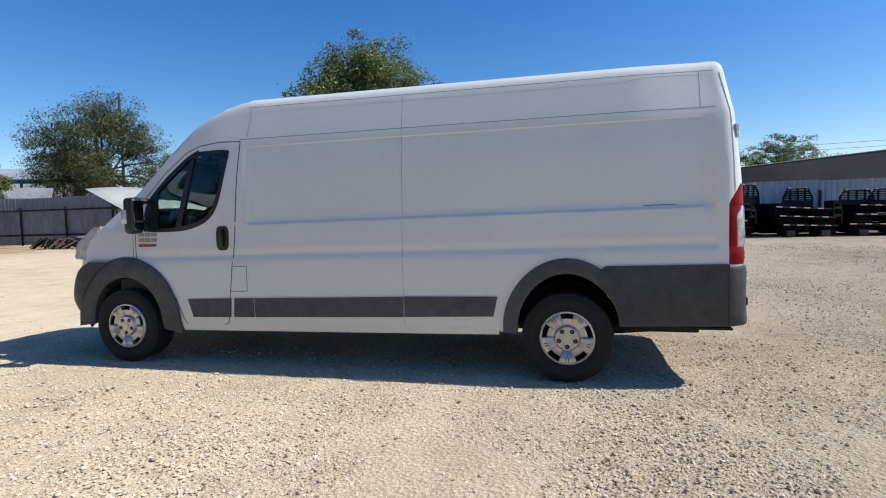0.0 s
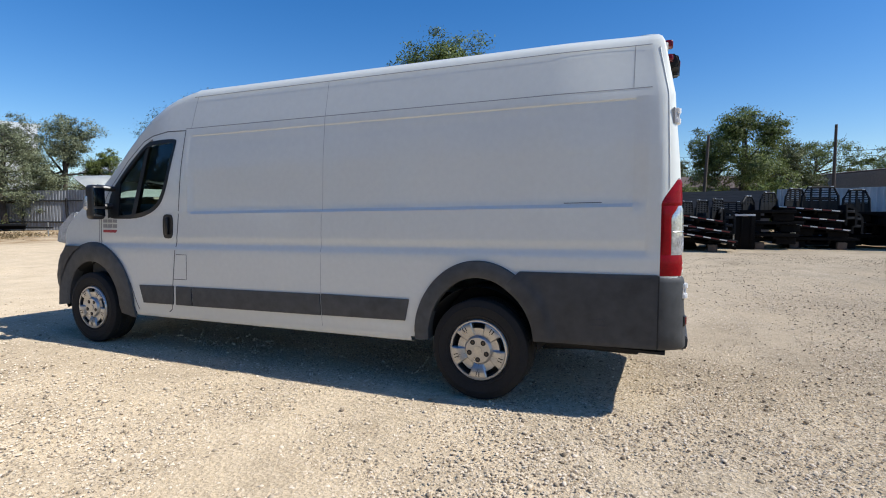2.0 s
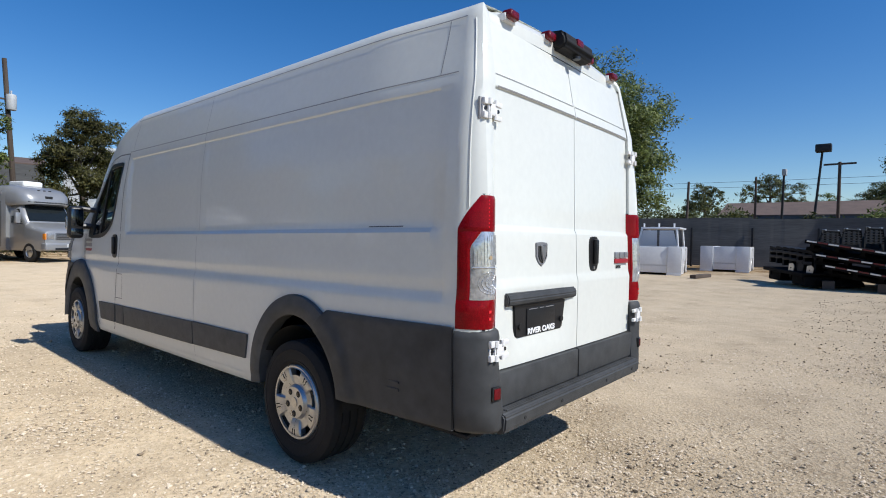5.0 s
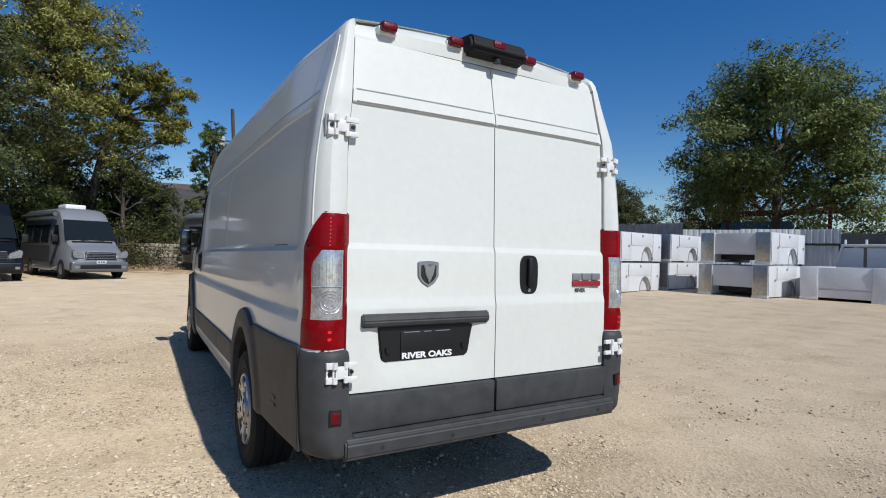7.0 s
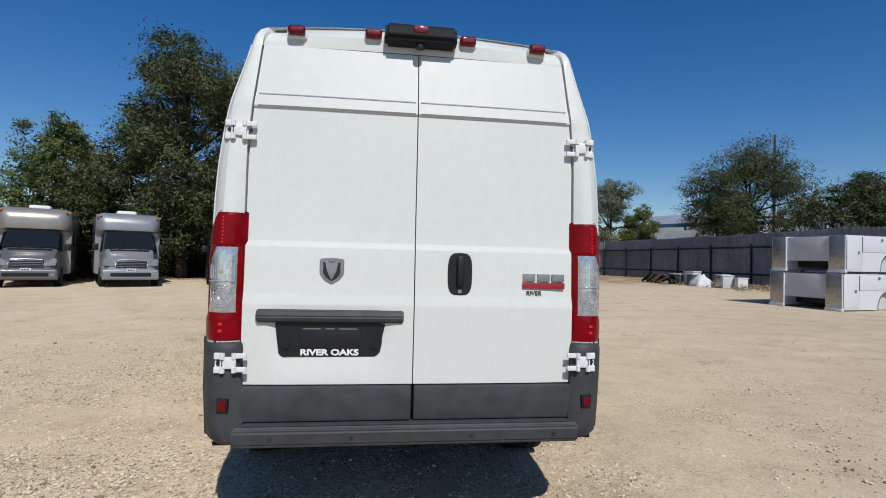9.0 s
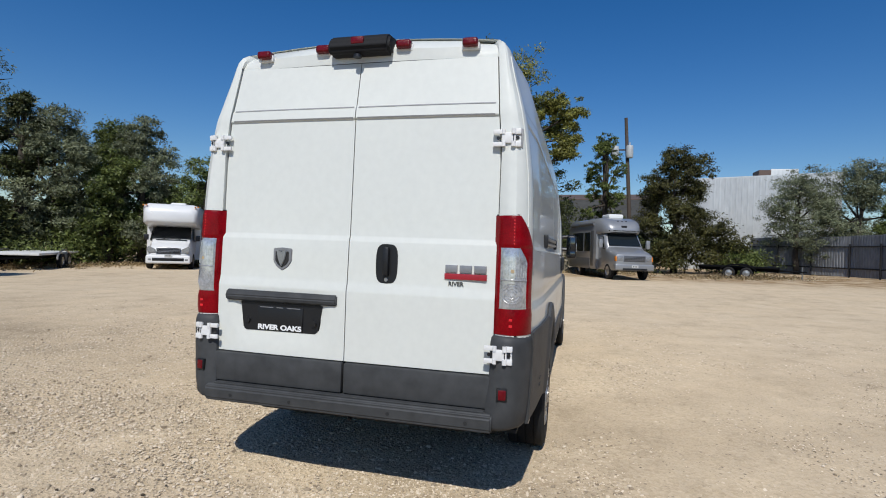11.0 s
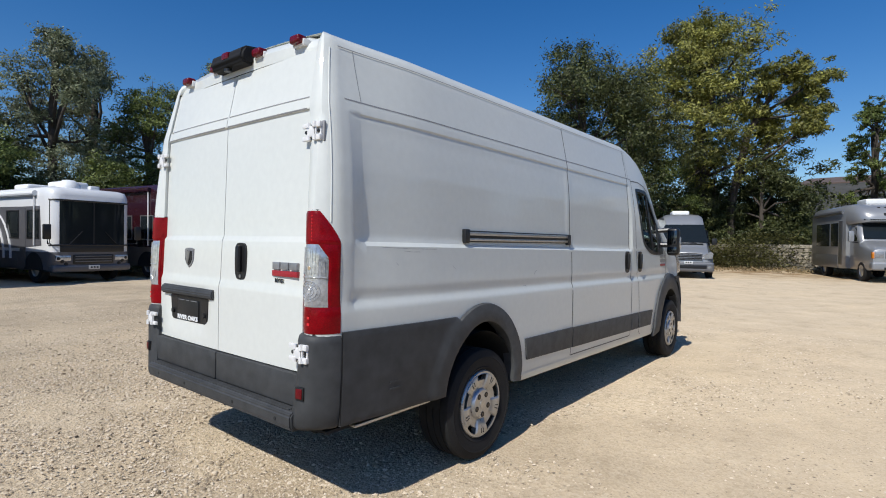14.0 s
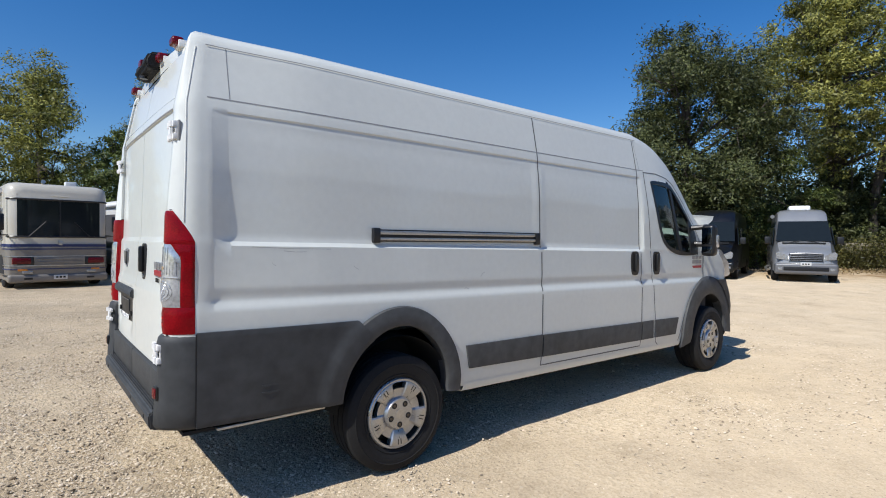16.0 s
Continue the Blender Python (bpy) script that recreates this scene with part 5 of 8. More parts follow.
        for vtx in g:
            if isinstance(vtx, bmesh.types.BMVert):
                vtx.co.y -= 0.034
        rim = part("rim", bm, M["chrome"], hub, "bright five-spoke wheel cover", sharp=30)
        for k in range(5):
            a = radians(72 * k - 90)
            for d in (-0.06, 0.06):
                tube("spoke_groove", [(0.150 * math.cos(a + d), 0.1195, 0.150 * math.sin(a + d)), (0.180 * math.cos(a + d), 0.1225, 0.180 * math.sin(a + d))], 0.0034, M["rubber"], rim, 6)
            tube("spoke_crease", [(0.101 * math.cos(a), 0.1045, 0.101 * math.sin(a)), (0.146 * math.cos(a), 0.1195, 0.146 * math.sin(a))], 0.0014, M["rubber"], rim, 5)
            q = Vector((0.064 * math.cos(a), 0.0, 0.064 * math.sin(a)))
            tube("lug_hole", [q + Vector((0, 0.1185, 0)), q + Vector((0, 0.1215, 0))], 0.018, M["rubber"], rim, 14)
            tube("lug_nut", [q + Vector((0, 0.1215, 0)), q + Vector((0, 0.1245, 0))], 0.0085, M["rust_nut"], rim, 6)
        tube("centre_cap", [(0, 0.117, 0), (0, 0.1235, 0)], 0.028, M["dull"], rim, 18)

    for x in (0.0, -4.025):
        for s in (-1, 1):
            wheel(x, s)
    return van


build_van()


# ---- trees and shrubs ----
def leaf_material(name, a, b, gloss=0.35):
    m = bpy.data.materials.new(name)
    m.use_nodes = True
    nt = m.node_tree
    N, L = nt.nodes, nt.links.new
    p = N["Principled BSDF"]
    p.inputs["Roughness"].default_value = 0.5
    p.inputs["Specular IOR Level"].default_value = gloss
    g = N.new("ShaderNodeNewGeometry")
    r = N.new("ShaderNodeValToRGB")
    r.color_ramp.elements[0].color, r.color_ramp.elements[1].color = (*a, 1), (*b, 1)
    L(g.outputs["Random Per Island"], r.inputs[0])
    tc = N.new("ShaderNodeTexCoord")
    n = N.new("ShaderNodeTexNoise")
    n.inputs["Scale"].default_value = 0.6
    L(tc.outputs["Object"], n.inputs["Vector"])
    mr = N.new("ShaderNodeMapRange")
    mr.inputs[1].default_value, mr.inputs[2].default_value, mr.inputs[3].default_value, mr.inputs[4].default_value = 0.3, 0.7, 0.65, 1.4
    L(n.outputs[0], mr.inputs[0])
    vm = N.new("ShaderNodeVectorMath")
    vm.operation = "SCALE"
    L(r.outputs[0], vm.inputs[0])
    L(mr.outputs[0], vm.inputs["Scale"])
    L(vm.outputs[0], p.inputs["Base Color"])
    tl, mx = N.new("ShaderNodeBsdfTranslucent"), N.new("ShaderNodeMixShader")
    L(vm.outputs[0], tl.inputs[0])
    mx.inputs[0].default_value = 0.3
    L(p.outputs[0], mx.inputs[1])
    L(tl.outputs[0], mx.inputs[2])
    L(mx.outputs[0], N["Material Output"].inputs[0])
    return m


M["leaf_dark"] = leaf_material("dark_green_leaves", (0.028, 0.039, 0.012), (0.15, 0.165, 0.06))
M["leaf_mid"] = leaf_material("mid_green_leaves", (0.040, 0.060, 0.014), (0.225, 0.268, 0.077))
M["leaf_yellow"] = leaf_material("yellowing_leaves", (0.055, 0.066, 0.014), (0.42, 0.40, 0.10))
M["leaf_silver"] = leaf_material("pale_grey_green_leaves", (0.08, 0.10, 0.05), (0.30, 0.32, 0.19))
M["leaf_olive"] = leaf_material("olive_brown_leaves", (0.022, 0.026, 0.008), (0.155, 0.145, 0.045))
M["bark"] = mat("rough_grey_bark", (0.075, 0.06, 0.048), 0.95, spread=0.35, scale=3, fine=18, bump=0.7, bscale=14, stretch=(1, 1, 0.25))


def leaves(rng, centres, spread, n, size, hubs=None, tight=None):
    """Leaf blades scattered round the cluster centres, turned outwards and upwards: pointed blades as arrays."""
    pick = rng.integers(0, len(centres), n)
    sp = spread if tight is None else spread * tight[pick][:, None]
    c = centres[pick] + rng.normal(0, 1, (n, 3)) * sp * np.array([1, 1, 0.62])
    w = rng.normal(0, 0.62, (n, 3)) + np.array([0, 0, 0.45])
    if hubs is not None:
        o = c - hubs[pick]
        w = w + 0.75 * o / (np.linalg.norm(o, axis=1)[:, None] + 1e-6)
    w /= np.linalg.norm(w, axis=1)[:, None] + 1e-9
    d = np.cross(w, rng.normal(0, 1, (n, 3)))
    d /= np.linalg.norm(d, axis=1)[:, None] + 1e-9
    u = np.cross(w, d)
    s = (size * rng.uniform(0.6, 1.35, n))[:, None]
    v = np.stack([c + u * s * 0.24, c + d * s + w * s * 0.1, c - u * s * 0.24], 1)
    return v.reshape(-1, 3)


def blades_mesh(name, v, m, parent=None, label=""):
    n = len(v) // 3
    me = bpy.data.meshes.new(name)
    me.vertices.add(len(v))
    me.vertices.foreach_set("co", v.astype(np.float32).ravel())
    me.loops.add(len(v))
    me.loops.foreach_set("vertex_index", np.arange(len(v), dtype=np.int32))
    me.polygons.add(n)
    me.polygons.foreach_set("loop_start", np.arange(0, len(v), 3, dtype=np.int32))
    me.materials.append(m)
    me.update(calc_edges=True)
    ob = new(name, me)
    if parent is not None:
        ob.parent = parent
    if label:
        ob["label"] = label
    return ob


def tree(label, x, y, R, top, base, seed, leaf="leaf_mid", n=7000, size=0.24, lobes=9, spread=0.34, trunk=0.16, fill=0.62, category="tree", lean=(0, 0)):
    """A tapered trunk with limbs that reach out to lobes, and a crown of single leaves clustered round twigs."""
    rng = np.random.default_rng(seed)
    rnd = random.Random(seed)
    t = thing("tree" if category == "tree" else "shrub", label, category, (x, y, ground_z(x, y) - 0.02))
    h = top - base
    mid = Vector((lean[0], lean[1], base + h * 0.5))
    centres, hubs, tight, tips = [], [], [], []
    flat = min(1.0, 0.50 * h / R)
    for k in range(lobes):
        a = 2 * math.pi * (k * 0.618 + rnd.uniform(-0.12, 0.12))
        q = (k + 0.5) / lobes
        zz = base + h * (0.14 + 0.70 * q + rnd.uniform(-0.03, 0.03))
        prof = math.sin(math.pi * min(1, 0.22 + 0.72 * q)) ** 0.8
        rr = R * prof * rnd.uniform(0.42, 0.82) * (0.25 if k == lobes - 1 else 1)
        c = Vector((lean[0] + rr * math.cos(a), lean[1] + rr * math.sin(a), zz))
        lr = R * rnd.uniform(0.27, 0.48)
        tips.append((c, lr))
        m = int(16 + 26 * fill)
        d = rng.normal(0, 1, (m, 3))
        d /= np.linalg.norm(d, axis=1)[:, None]
        rad = lr * rng.uniform(0.5, 1.12, m) ** 0.7
        centres.append(np.array(c) + d * rad[:, None] * np.array([1, 1, flat]))
        hubs.append(np.repeat(np.array(c)[None] - np.array([0, 0, 0.2 * lr]), m, 0))
        tight.append(rng.uniform(0.55, 1.25, m))
    centres, hubs, tight = np.concatenate(centres), np.concatenate(hubs), np.concatenate(tight)
    low = base + 0.15 + rng.uniform(0, 0.12, len(centres)) * h
    centres[:, 2] = np.maximum(centres[:, 2], low)
    blades = [leaves(rng, centres, spread * R / 4.5, n, size, hubs, tight)]
    if fill > 0.5:
        core = np.array([tuple(c) for c, _ in tips])
        blades.append(leaves(rng, core, R * 0.10, int(n * 0.14), size * 1.25))
    blades_mesh("crown", np.concatenate(blades), M[leaf], t)
    bm = bmesh.new()
    fork = base + h * 0.22
    bend = [Vector((rnd.uniform(-0.2, 0.2), rnd.uniform(-0.2, 0.2), 0)) for _ in range(3)]
    spine = [Vector((0, 0, -0.1)), Vector((0, 0, fork * 0.5)) + bend[0], Vector((lean[0] * 0.3, lean[1] * 0.3, fork)) + bend[1], Vector((lean[0] * 0.7, lean[1] * 0.7, base + h * 0.55)) + bend[2], Vector((lean[0], lean[1], base + h * 0.8))]
    add_tube(bm, spine, [trunk * 1.25, trunk, trunk * 0.85, trunk * 0.5, trunk * 0.15], 9)
    for c, lr in tips:
        f = rnd.uniform(0.25, 0.85)
        s0 = spine[2].lerp(spine[3], f) if c.z > spine[2].z else spine[1].lerp(spine[2], f)
        m1 = s0.lerp(c, 0.5) + Vector((rnd.uniform(-0.3, 0.3), rnd.uniform(-0.3, 0.3), rnd.uniform(-0.1, 0.35)))
        add_tube(bm, [s0, m1, c], [trunk * 0.42, trunk * 0.28, trunk * 0.12], 6)
        for _ in range(5):
            d = Vector((rnd.gauss(0, 1), rnd.gauss(0, 1), rnd.gauss(0.25, 0.8))).normalized()
            b0 = m1.lerp(c, rnd.uniform(0.2, 1.0))
            e = c + d * lr * 0.95
            add_tube(bm, [b0, b0.lerp(e, 0.5) + d * 0.12, e], [trunk * 0.14, trunk * 0.09, 0.008], 5, cap=False)
    part("trunk", bm, M["bark"], t, sharp=180)
    return t


TREES = (
    ("broad dark green shade tree with a full rounded crown", -14.0, 32.0, 6.0, 14.2, 2.6, 11, "leaf_mid", 17000, 0.34, 19),
    ("dark green tree with a wide crown behind the fence", -43.6, 36.7, 6.6, 13.6, 0.8, 12, "leaf_dark", 17000, 0.30, 20),
    ("dark green tree with a wide crown behind the fence", -31.0, 36.5, 4.6, 8.4, 0.8, 13, "leaf_dark", 12000, 0.30, 14),
    ("leafy green tree leaning over the stacked truck beds", 5.4, 36.5, 3.4, 8.5, 2.0, 14, "leaf_mid", 9000, 0.24, 11),
    ("low dark tree beside a brown building", 9.2, 43.0, 2.8, 6.9, 1.0, 15, "leaf_dark", 4500, 0.24, 8),
    ("distant thin-leaved tree over the roofline", 15.5, 66.0, 5.0, 9.4, 3.0, 16, "leaf_mid", 5000, 0.3, 10),
    ("distant thin-leaved tree over the roofline", 23.0, 62.0, 5.0, 8.8, 3.0, 17, "leaf_mid", 5000, 0.3, 10),
    ("distant thin-leaved tree over the roofline", -10.0, 78.0, 4.0, 10.2, 4.0, 18, "leaf_dark", 4000, 0.34, 9),
    ("distant thin-leaved tree over the roofline", -15.5, 68.0, 3.0, 8.4, 3.0, 19, "leaf_dark", 3000, 0.34, 7),
    ("distant thin-leaved tree over the roofline", 1.5, 80.0, 4.5, 9.2, 3.0, 20, "leaf_dark", 4500, 0.34, 10),
    ("distant thin-leaved tree over the roofline", -4.0, 84.0, 3.6, 7.6, 2.5, 21, "leaf_mid", 3500, 0.34, 8),
    ("large old oak with yellowing leaves and dark limbs", -35.0, -5.9, 5.8, 17.4, 5.0, 22, "leaf_yellow", 17000, 0.30, 19),
    ("spreading oak limb crown with yellowing leaves", -35.8, -4.3, 2.9, 13.6, 7.2, 23, "leaf_yellow", 5500, 0.30, 8),
    ("tall dark evergreen tree behind parked campers", -26.0, -10.2, 4.9, 13.6, 1.0, 24, "leaf_dark", 17000, 0.27, 18),
    ("dense green tree behind parked campers", -27.5, -17.0, 3.2, 9.4, 1.0, 25, "leaf_mid", 7000, 0.26, 10),
    ("dense green understory tree behind parked vans", -31.0, -8.6, 3.4, 9.2, 0.5, 26, "leaf_mid", 8000, 0.26, 11),
    ("dense green understory tree behind parked vans", -36.0, -2.4, 2.8, 7.4, 0.4, 27, "leaf_dark", 6000, 0.26, 9),
    ("dense dark understory tree behind parked vans", -28.5, -9.6, 2.6, 6.0, 0.1, 28, "leaf_dark", 6000, 0.26, 9),
    ("dense dark understory tree behind parked vans", -35.2, -6.0, 2.6, 6.2, 0.1, 29, "leaf_dark", 6000, 0.26, 9),
    ("dense dark understory tree behind parked campers", -25.0, -14.6, 2.6, 5.6, 0.1, 30, "leaf_dark", 5500, 0.26, 9),
    ("dense dark understory tree behind parked campers", -23.0, -20.4, 2.8, 6.4, 0.1, 31, "leaf_mid", 6000, 0.26, 9),
    ("sparse grey-green tree at the edge of the yard", -18.4, -28.2, 2.8, 9.8, 0.8, 32, "leaf_silver", 4500, 0.24, 9),
    ("dense green tree at the edge of the yard", -21.6, -25.6, 2.8, 9.4, 0.4, 33, "leaf_mid", 6000, 0.25, 10),
    ("tall airy tree with bare twisting limbs", -15.2, -30.2, 3.6, 14.0, 3.6, 34, "leaf_silver", 8000, 0.24, 12),
    ("tall airy tree with bare twisting limbs", -13.4, -31.0, 2.6, 12.0, 2.4, 35, "leaf_silver", 6000, 0.22, 10),
    ("green tree with an open crown", -10.2, -30.0, 2.8, 11.4, 2.6, 36, "leaf_mid", 5500, 0.24, 10),
    ("grey-green tree with an open crown", -7.8, -31.0, 2.8, 13.6, 2.0, 37, "leaf_silver", 4500, 0.24, 9),
    ("tall pointed grey-green tree", -5.4, -28.8, 3.0, 13.8, 1.6, 38, "leaf_silver", 7000, 0.23, 12),
    ("dense green tree behind parked motorhomes", -2.2, -27.2, 2.6, 7.2, 0.4, 39, "leaf_mid", 6000, 0.24, 9),
    ("yellow-green tree with an open crown", 1.0, -29.0, 3.6, 11.0, 1.6, 40, "leaf_yellow", 8000, 0.24, 11),
    ("dense green tree behind parked motorhomes", 5.0, -28.5, 3.2, 8.4, 0.4, 41, "leaf_mid", 6500, 0.24, 9),
    ("dense dark tree behind parked motorhomes", -12.0, -27.0, 3.0, 5.6, 0.1, 42, "leaf_dark", 6000, 0.24, 9),
    ("dense dark tree behind parked motorhomes", -7.0, -26.4, 2.8, 5.4, 0.1, 43, "leaf_mid", 6000, 0.24, 9),
    ("vine-covered tree beside a parked camper van", -37.0, 7.8, 3.0, 9.8, 0.2, 44, "leaf_olive", 13000, 0.25, 12),
    ("slender airy tree by a utility pole", -39.0, 3.0, 1.9, 12.2, 0.8, 45, "leaf_mid", 5600, 0.24, 16),
    ("tall pale shrub with loose sprays of leaves", -42.5, 17.6, 3.4, 8.9, 0.6, 46, "leaf_silver", 6500, 0.22, 11),
    ("tall pale shrub with loose sprays of leaves", -42.0, 21.5, 3.3, 9.4, 0.6, 47, "leaf_silver", 8000, 0.24, 12),
    ("rounded green tree above the fence", -40.2, 23.6, 2.0, 6.6, 0.8, 48, "leaf_mid", 4500, 0.24, 8),
    ("dense grey-green tree at the edge of the yard", -17.8, -25.6, 2.6, 8.9, 0.3, 50, "leaf_silver", 7000, 0.24, 11),
    ("dense green tree at the edge of the yard", -19.6, -23.8, 2.3, 6.8, 0.2, 51, "leaf_mid", 6000, 0.24, 9),
    ("dense grey-green tree at the edge of the yard", -20.8, -22.8, 2.5, 9.0, 0.4, 52, "leaf_silver", 6500, 0.24, 10),
    ("vine-wrapped slender trunk among trees", -16.6, -26.2, 1.3, 9.8, 3.5, 53, "leaf_dark", 4000, 0.22, 7),
    ("dark green tree beyond the service bodies", -24.0, 40.0, 4.0, 8.6, 1.0, 49, "leaf_dark", 6000, 0.3, 9),
)
for row in TREES:
    label, x, y, R, top, base, seed, leaf, n, size, lobes = row
    airy = "airy" in label or "sparse" in label or "thin" in label
    tree(label, x, y, R, top, base, seed, leaf, int(n * 3.6), size * 0.62, lobes, 0.25 if airy else 0.23 if "limb" in label else 0.30, trunk=(0.16 if "old oak" in label else 0.10) + 0.012 * top, fill=0.3 if airy else 0.52 if "limb" in label else 0.7, lean=(-0.2, 3.2) if "limb crown" in label else (0, 0))
for k, (x, y, R, h, leaf) in enumerate(((-36.0, 10.4, 2.3, 3.9, "leaf_olive"), (-35.6, 11.9, 1.5, 1.6, "leaf_mid"), (-35.2, 8.2, 2.1, 3.6, "leaf_olive"), (-36.2, 5.4, 1.8, 3.0, "leaf_dark"), (-39.0, 11.8, 1.8, 2.4, "leaf_yellow"), (2.0, 31.0, 2.0, 3.0, "leaf_mid"), (6.8, 30.5, 2.2, 3.3, "leaf_mid"), (-0.6, 29.5, 1.2, 2.6, "leaf_dark"), (-15.5, -26.5, 2.2, 3.4, "leaf_dark"), (-19.0, -23.5, 2.2, 3.6, "leaf_mid"), (2.5, -26.0, 2.6, 4.2, "leaf_dark"), (8.5, -26.5, 2.6, 4.6, "leaf_dark"))):
    tree("rounded leafy green shrub at the yard's edge", x, y, R, h, 0.05, 70 + k, leaf, 3600, 0.2, 8, 0.4, trunk=0.05, category="shrub")


def undergrowth(name, label, spans, n, size, seed, leaf, spread=0.32, wander=0.8):
    """Dense low growth along strips of (x0, y0, x1, y1, height)."""
    rng = np.random.default_rng(seed)
    pts = []
    for x0, y0, x1, y1, h in spans:
        m = int(34 * math.hypot(x1 - x0, y1 - y0))
        u = rng.random(m)
        px, py = x0 + (x1 - x0) * u + rng.normal(0, wander, m), y0 + (y1 - y0) * u + rng.normal(0, wander, m)
        top = np.array([h * (0.75 + 0.5 * noise.noise((a * 0.35, b * 0.35, 2))) for a, b in zip(px, py)])
        pts.append(np.stack([px, py, rng.random(m) ** 0.8 * top], 1))
    c = np.concatenate(pts)
    c[:, 2] += np.array([ground_z(a, b) for a, b in c[:, :2]])
    v = leaves(rng, c, spread, int(n * 1.6), size * 0.85)
    return tagged(blades_mesh(name, v, M[leaf]), label, "undergrowth", kind="stuff")


undergrowth("undergrowth", "dense shaded undergrowth along the yard's edge", ((-39, 3, -37.5, -14, 6.0), (-36, 6, -35, -12, 3.4), (-33, -12, -24, -26, 3.6), (-24, -28, 12, -31, 3.8), (-30, -10, -27, -15, 2.4)), 62000, 0.26, 91, "leaf_dark")
undergrowth("undergrowth", "tangled dry growth along the yard's edge", ((-36, 12, -46, 14, 2.0), (-30.5, -8, -26, -17, 1.6), (-22, -24, 10, -27.5, 1.8)), 26000, 0.2, 92, "leaf_mid")

undergrowth("undergrowth", "tall dark thicket behind the parked vans", ((-41, 0, -40, -16, 8.5), (-39, -10, -33, -20, 7.0)), 35000, 0.34, 93, "leaf_dark")
undergrowth("undergrowth", "dark hedge of shrubs beyond the fences", ((-34, 39, -18, 41, 5.2), (-18, 41, -6, 43, 4.6), (-6, 44, 2, 45, 3.0)), 26000, 0.30, 96, "leaf_dark")
undergrowth("undergrowth", "creeper hanging over a low stone wall", ((-33.2, -1.2, -33.0, -9.5, 2.2), (-33.0, -1.4, -33.2, -6.0, 1.6), (-33.0, 2.6, -33.0, 0.8, 1.3)), 19000, 0.15, 94, "leaf_olive")

M["leaf_dry"] = leaf_material("dry_grass_blades", (0.20, 0.14, 0.07), (0.46, 0.36, 0.20))
undergrowth("dry_grass", "short dry grass tufts and litter on the verge", ((-33, 14, -28.5, 7, 0.12), (-31.5, 4, -29, -7, 0.10), (-24, -14, -20, -21, 0.12), (-20, -22, -6, -23.5, 0.12), (-27, 18.6, -14, 19.2, 0.16)), 15000, 0.13, 95, "leaf_dry", 0.11, 1.1)

# ---- fences, walls and buildings ----
M["fence"] = mat("weathered_grey_sheet_metal", (0.25, 0.255, 0.265), 0.6, 0.2, spread=0.3, scale=0.7, fine=6, stretch=(1, 1, 0.35))
M["steel_dark"] = mat("dark_painted_steel", (0.02, 0.02, 0.022), 0.55, 0.3, spread=0.3, scale=2, fine=40)
M["pale_sheet"] = mat("pale_corrugated_sheet", (0.40, 0.415, 0.43), 0.5, 0.3, spread=0.2, scale=0.6, fine=5, stretch=(1, 1, 0.3))
M["white_sheet"] = mat("white_metal_siding", (0.56, 0.58, 0.58), 0.5, 0.1, spread=0.14, scale=0.35, fine=4, stretch=(1, 1, 0.25))
M["brown_wall"] = mat("brown_rendered_wall", (0.25, 0.205, 0.165), 0.9, spread=0.2, scale=0.4, fine=8)
M["roof_brown"] = mat("brown_shingle_roof", (0.12, 0.085, 0.07), 0.9, spread=0.25, scale=1.5, fine=25)
M["grey_wall"] = mat("grey_painted_wall", (0.12, 0.125, 0.13), 0.8, spread=0.18, scale=0.5, fine=9)
M["red_steel"] = mat("red_painted_steel", (0.10, 0.012, 0.016), 0.7, spread=0.2)
M["blue_steel"] = mat("blue_painted_steel", (0.03, 0.10, 0.19), 0.6, spread=0.2)
M["dark_board"] = mat("dark_grey_boards", (0.085, 0.087, 0.088), 0.8, spread=0.3, scale=0.6, fine=7, stretch=(0.3, 0.3, 4))
M["stone"] = mat("pale_limestone_blocks", (0.30, 0.265, 0.20), 0.9, spread=0.35, scale=2, fine=20, bump=0.6, bscale=12, random_tone=0.35)
M["wood_pole"] = mat("weathered_pole_wood", (0.085, 0.065, 0.052), 0.9, spread=0.3, scale=2, fine=30, stretch=(1, 1, 0.15))
M["grey_box"] = mat("grey_transformer_paint", (0.45, 0.47, 0.48), 0.5, spread=0.1)


def sheet_wall(a, b, z0, z1, m, parent, pitch=0.2, depth=0.02, name="sheet"):
    """A ribbed sheet-metal panel from a to b, with trapezoid ribs in its profile."""
    a, b = Vector(a), Vector(b)
    d = (b - a)
    n = max(1, int(d.length / pitch))
    t = d.normalized()
    nrm = Vector((-t.y, t.x))
    pts = []
    for i in range(n):
        for u, o in ((0.0, 0), (0.55, 0), (0.66, 1), (0.88, 1)):
            pts.append(a + d * ((i + u) / n) + nrm * depth * o)
    pts.append(b)
    v = [(p.x, p.y, z) for z in (z0, z1) for p in pts]
    k = len(pts)
    f = [(i, i + 1, k + i + 1, k + i) for i in range(k - 1)]
    v += [(p.x - nrm.x * 0.006, p.y - nrm.y * 0.006, z) for z in (z0, z1) for p in pts]
    f += [(2 * k + i, 3 * k + i, 3 * k + i + 1, 2 * k + i + 1) for i in range(k - 1)]
    return raw(name, v, f, m, parent, smooth=False)


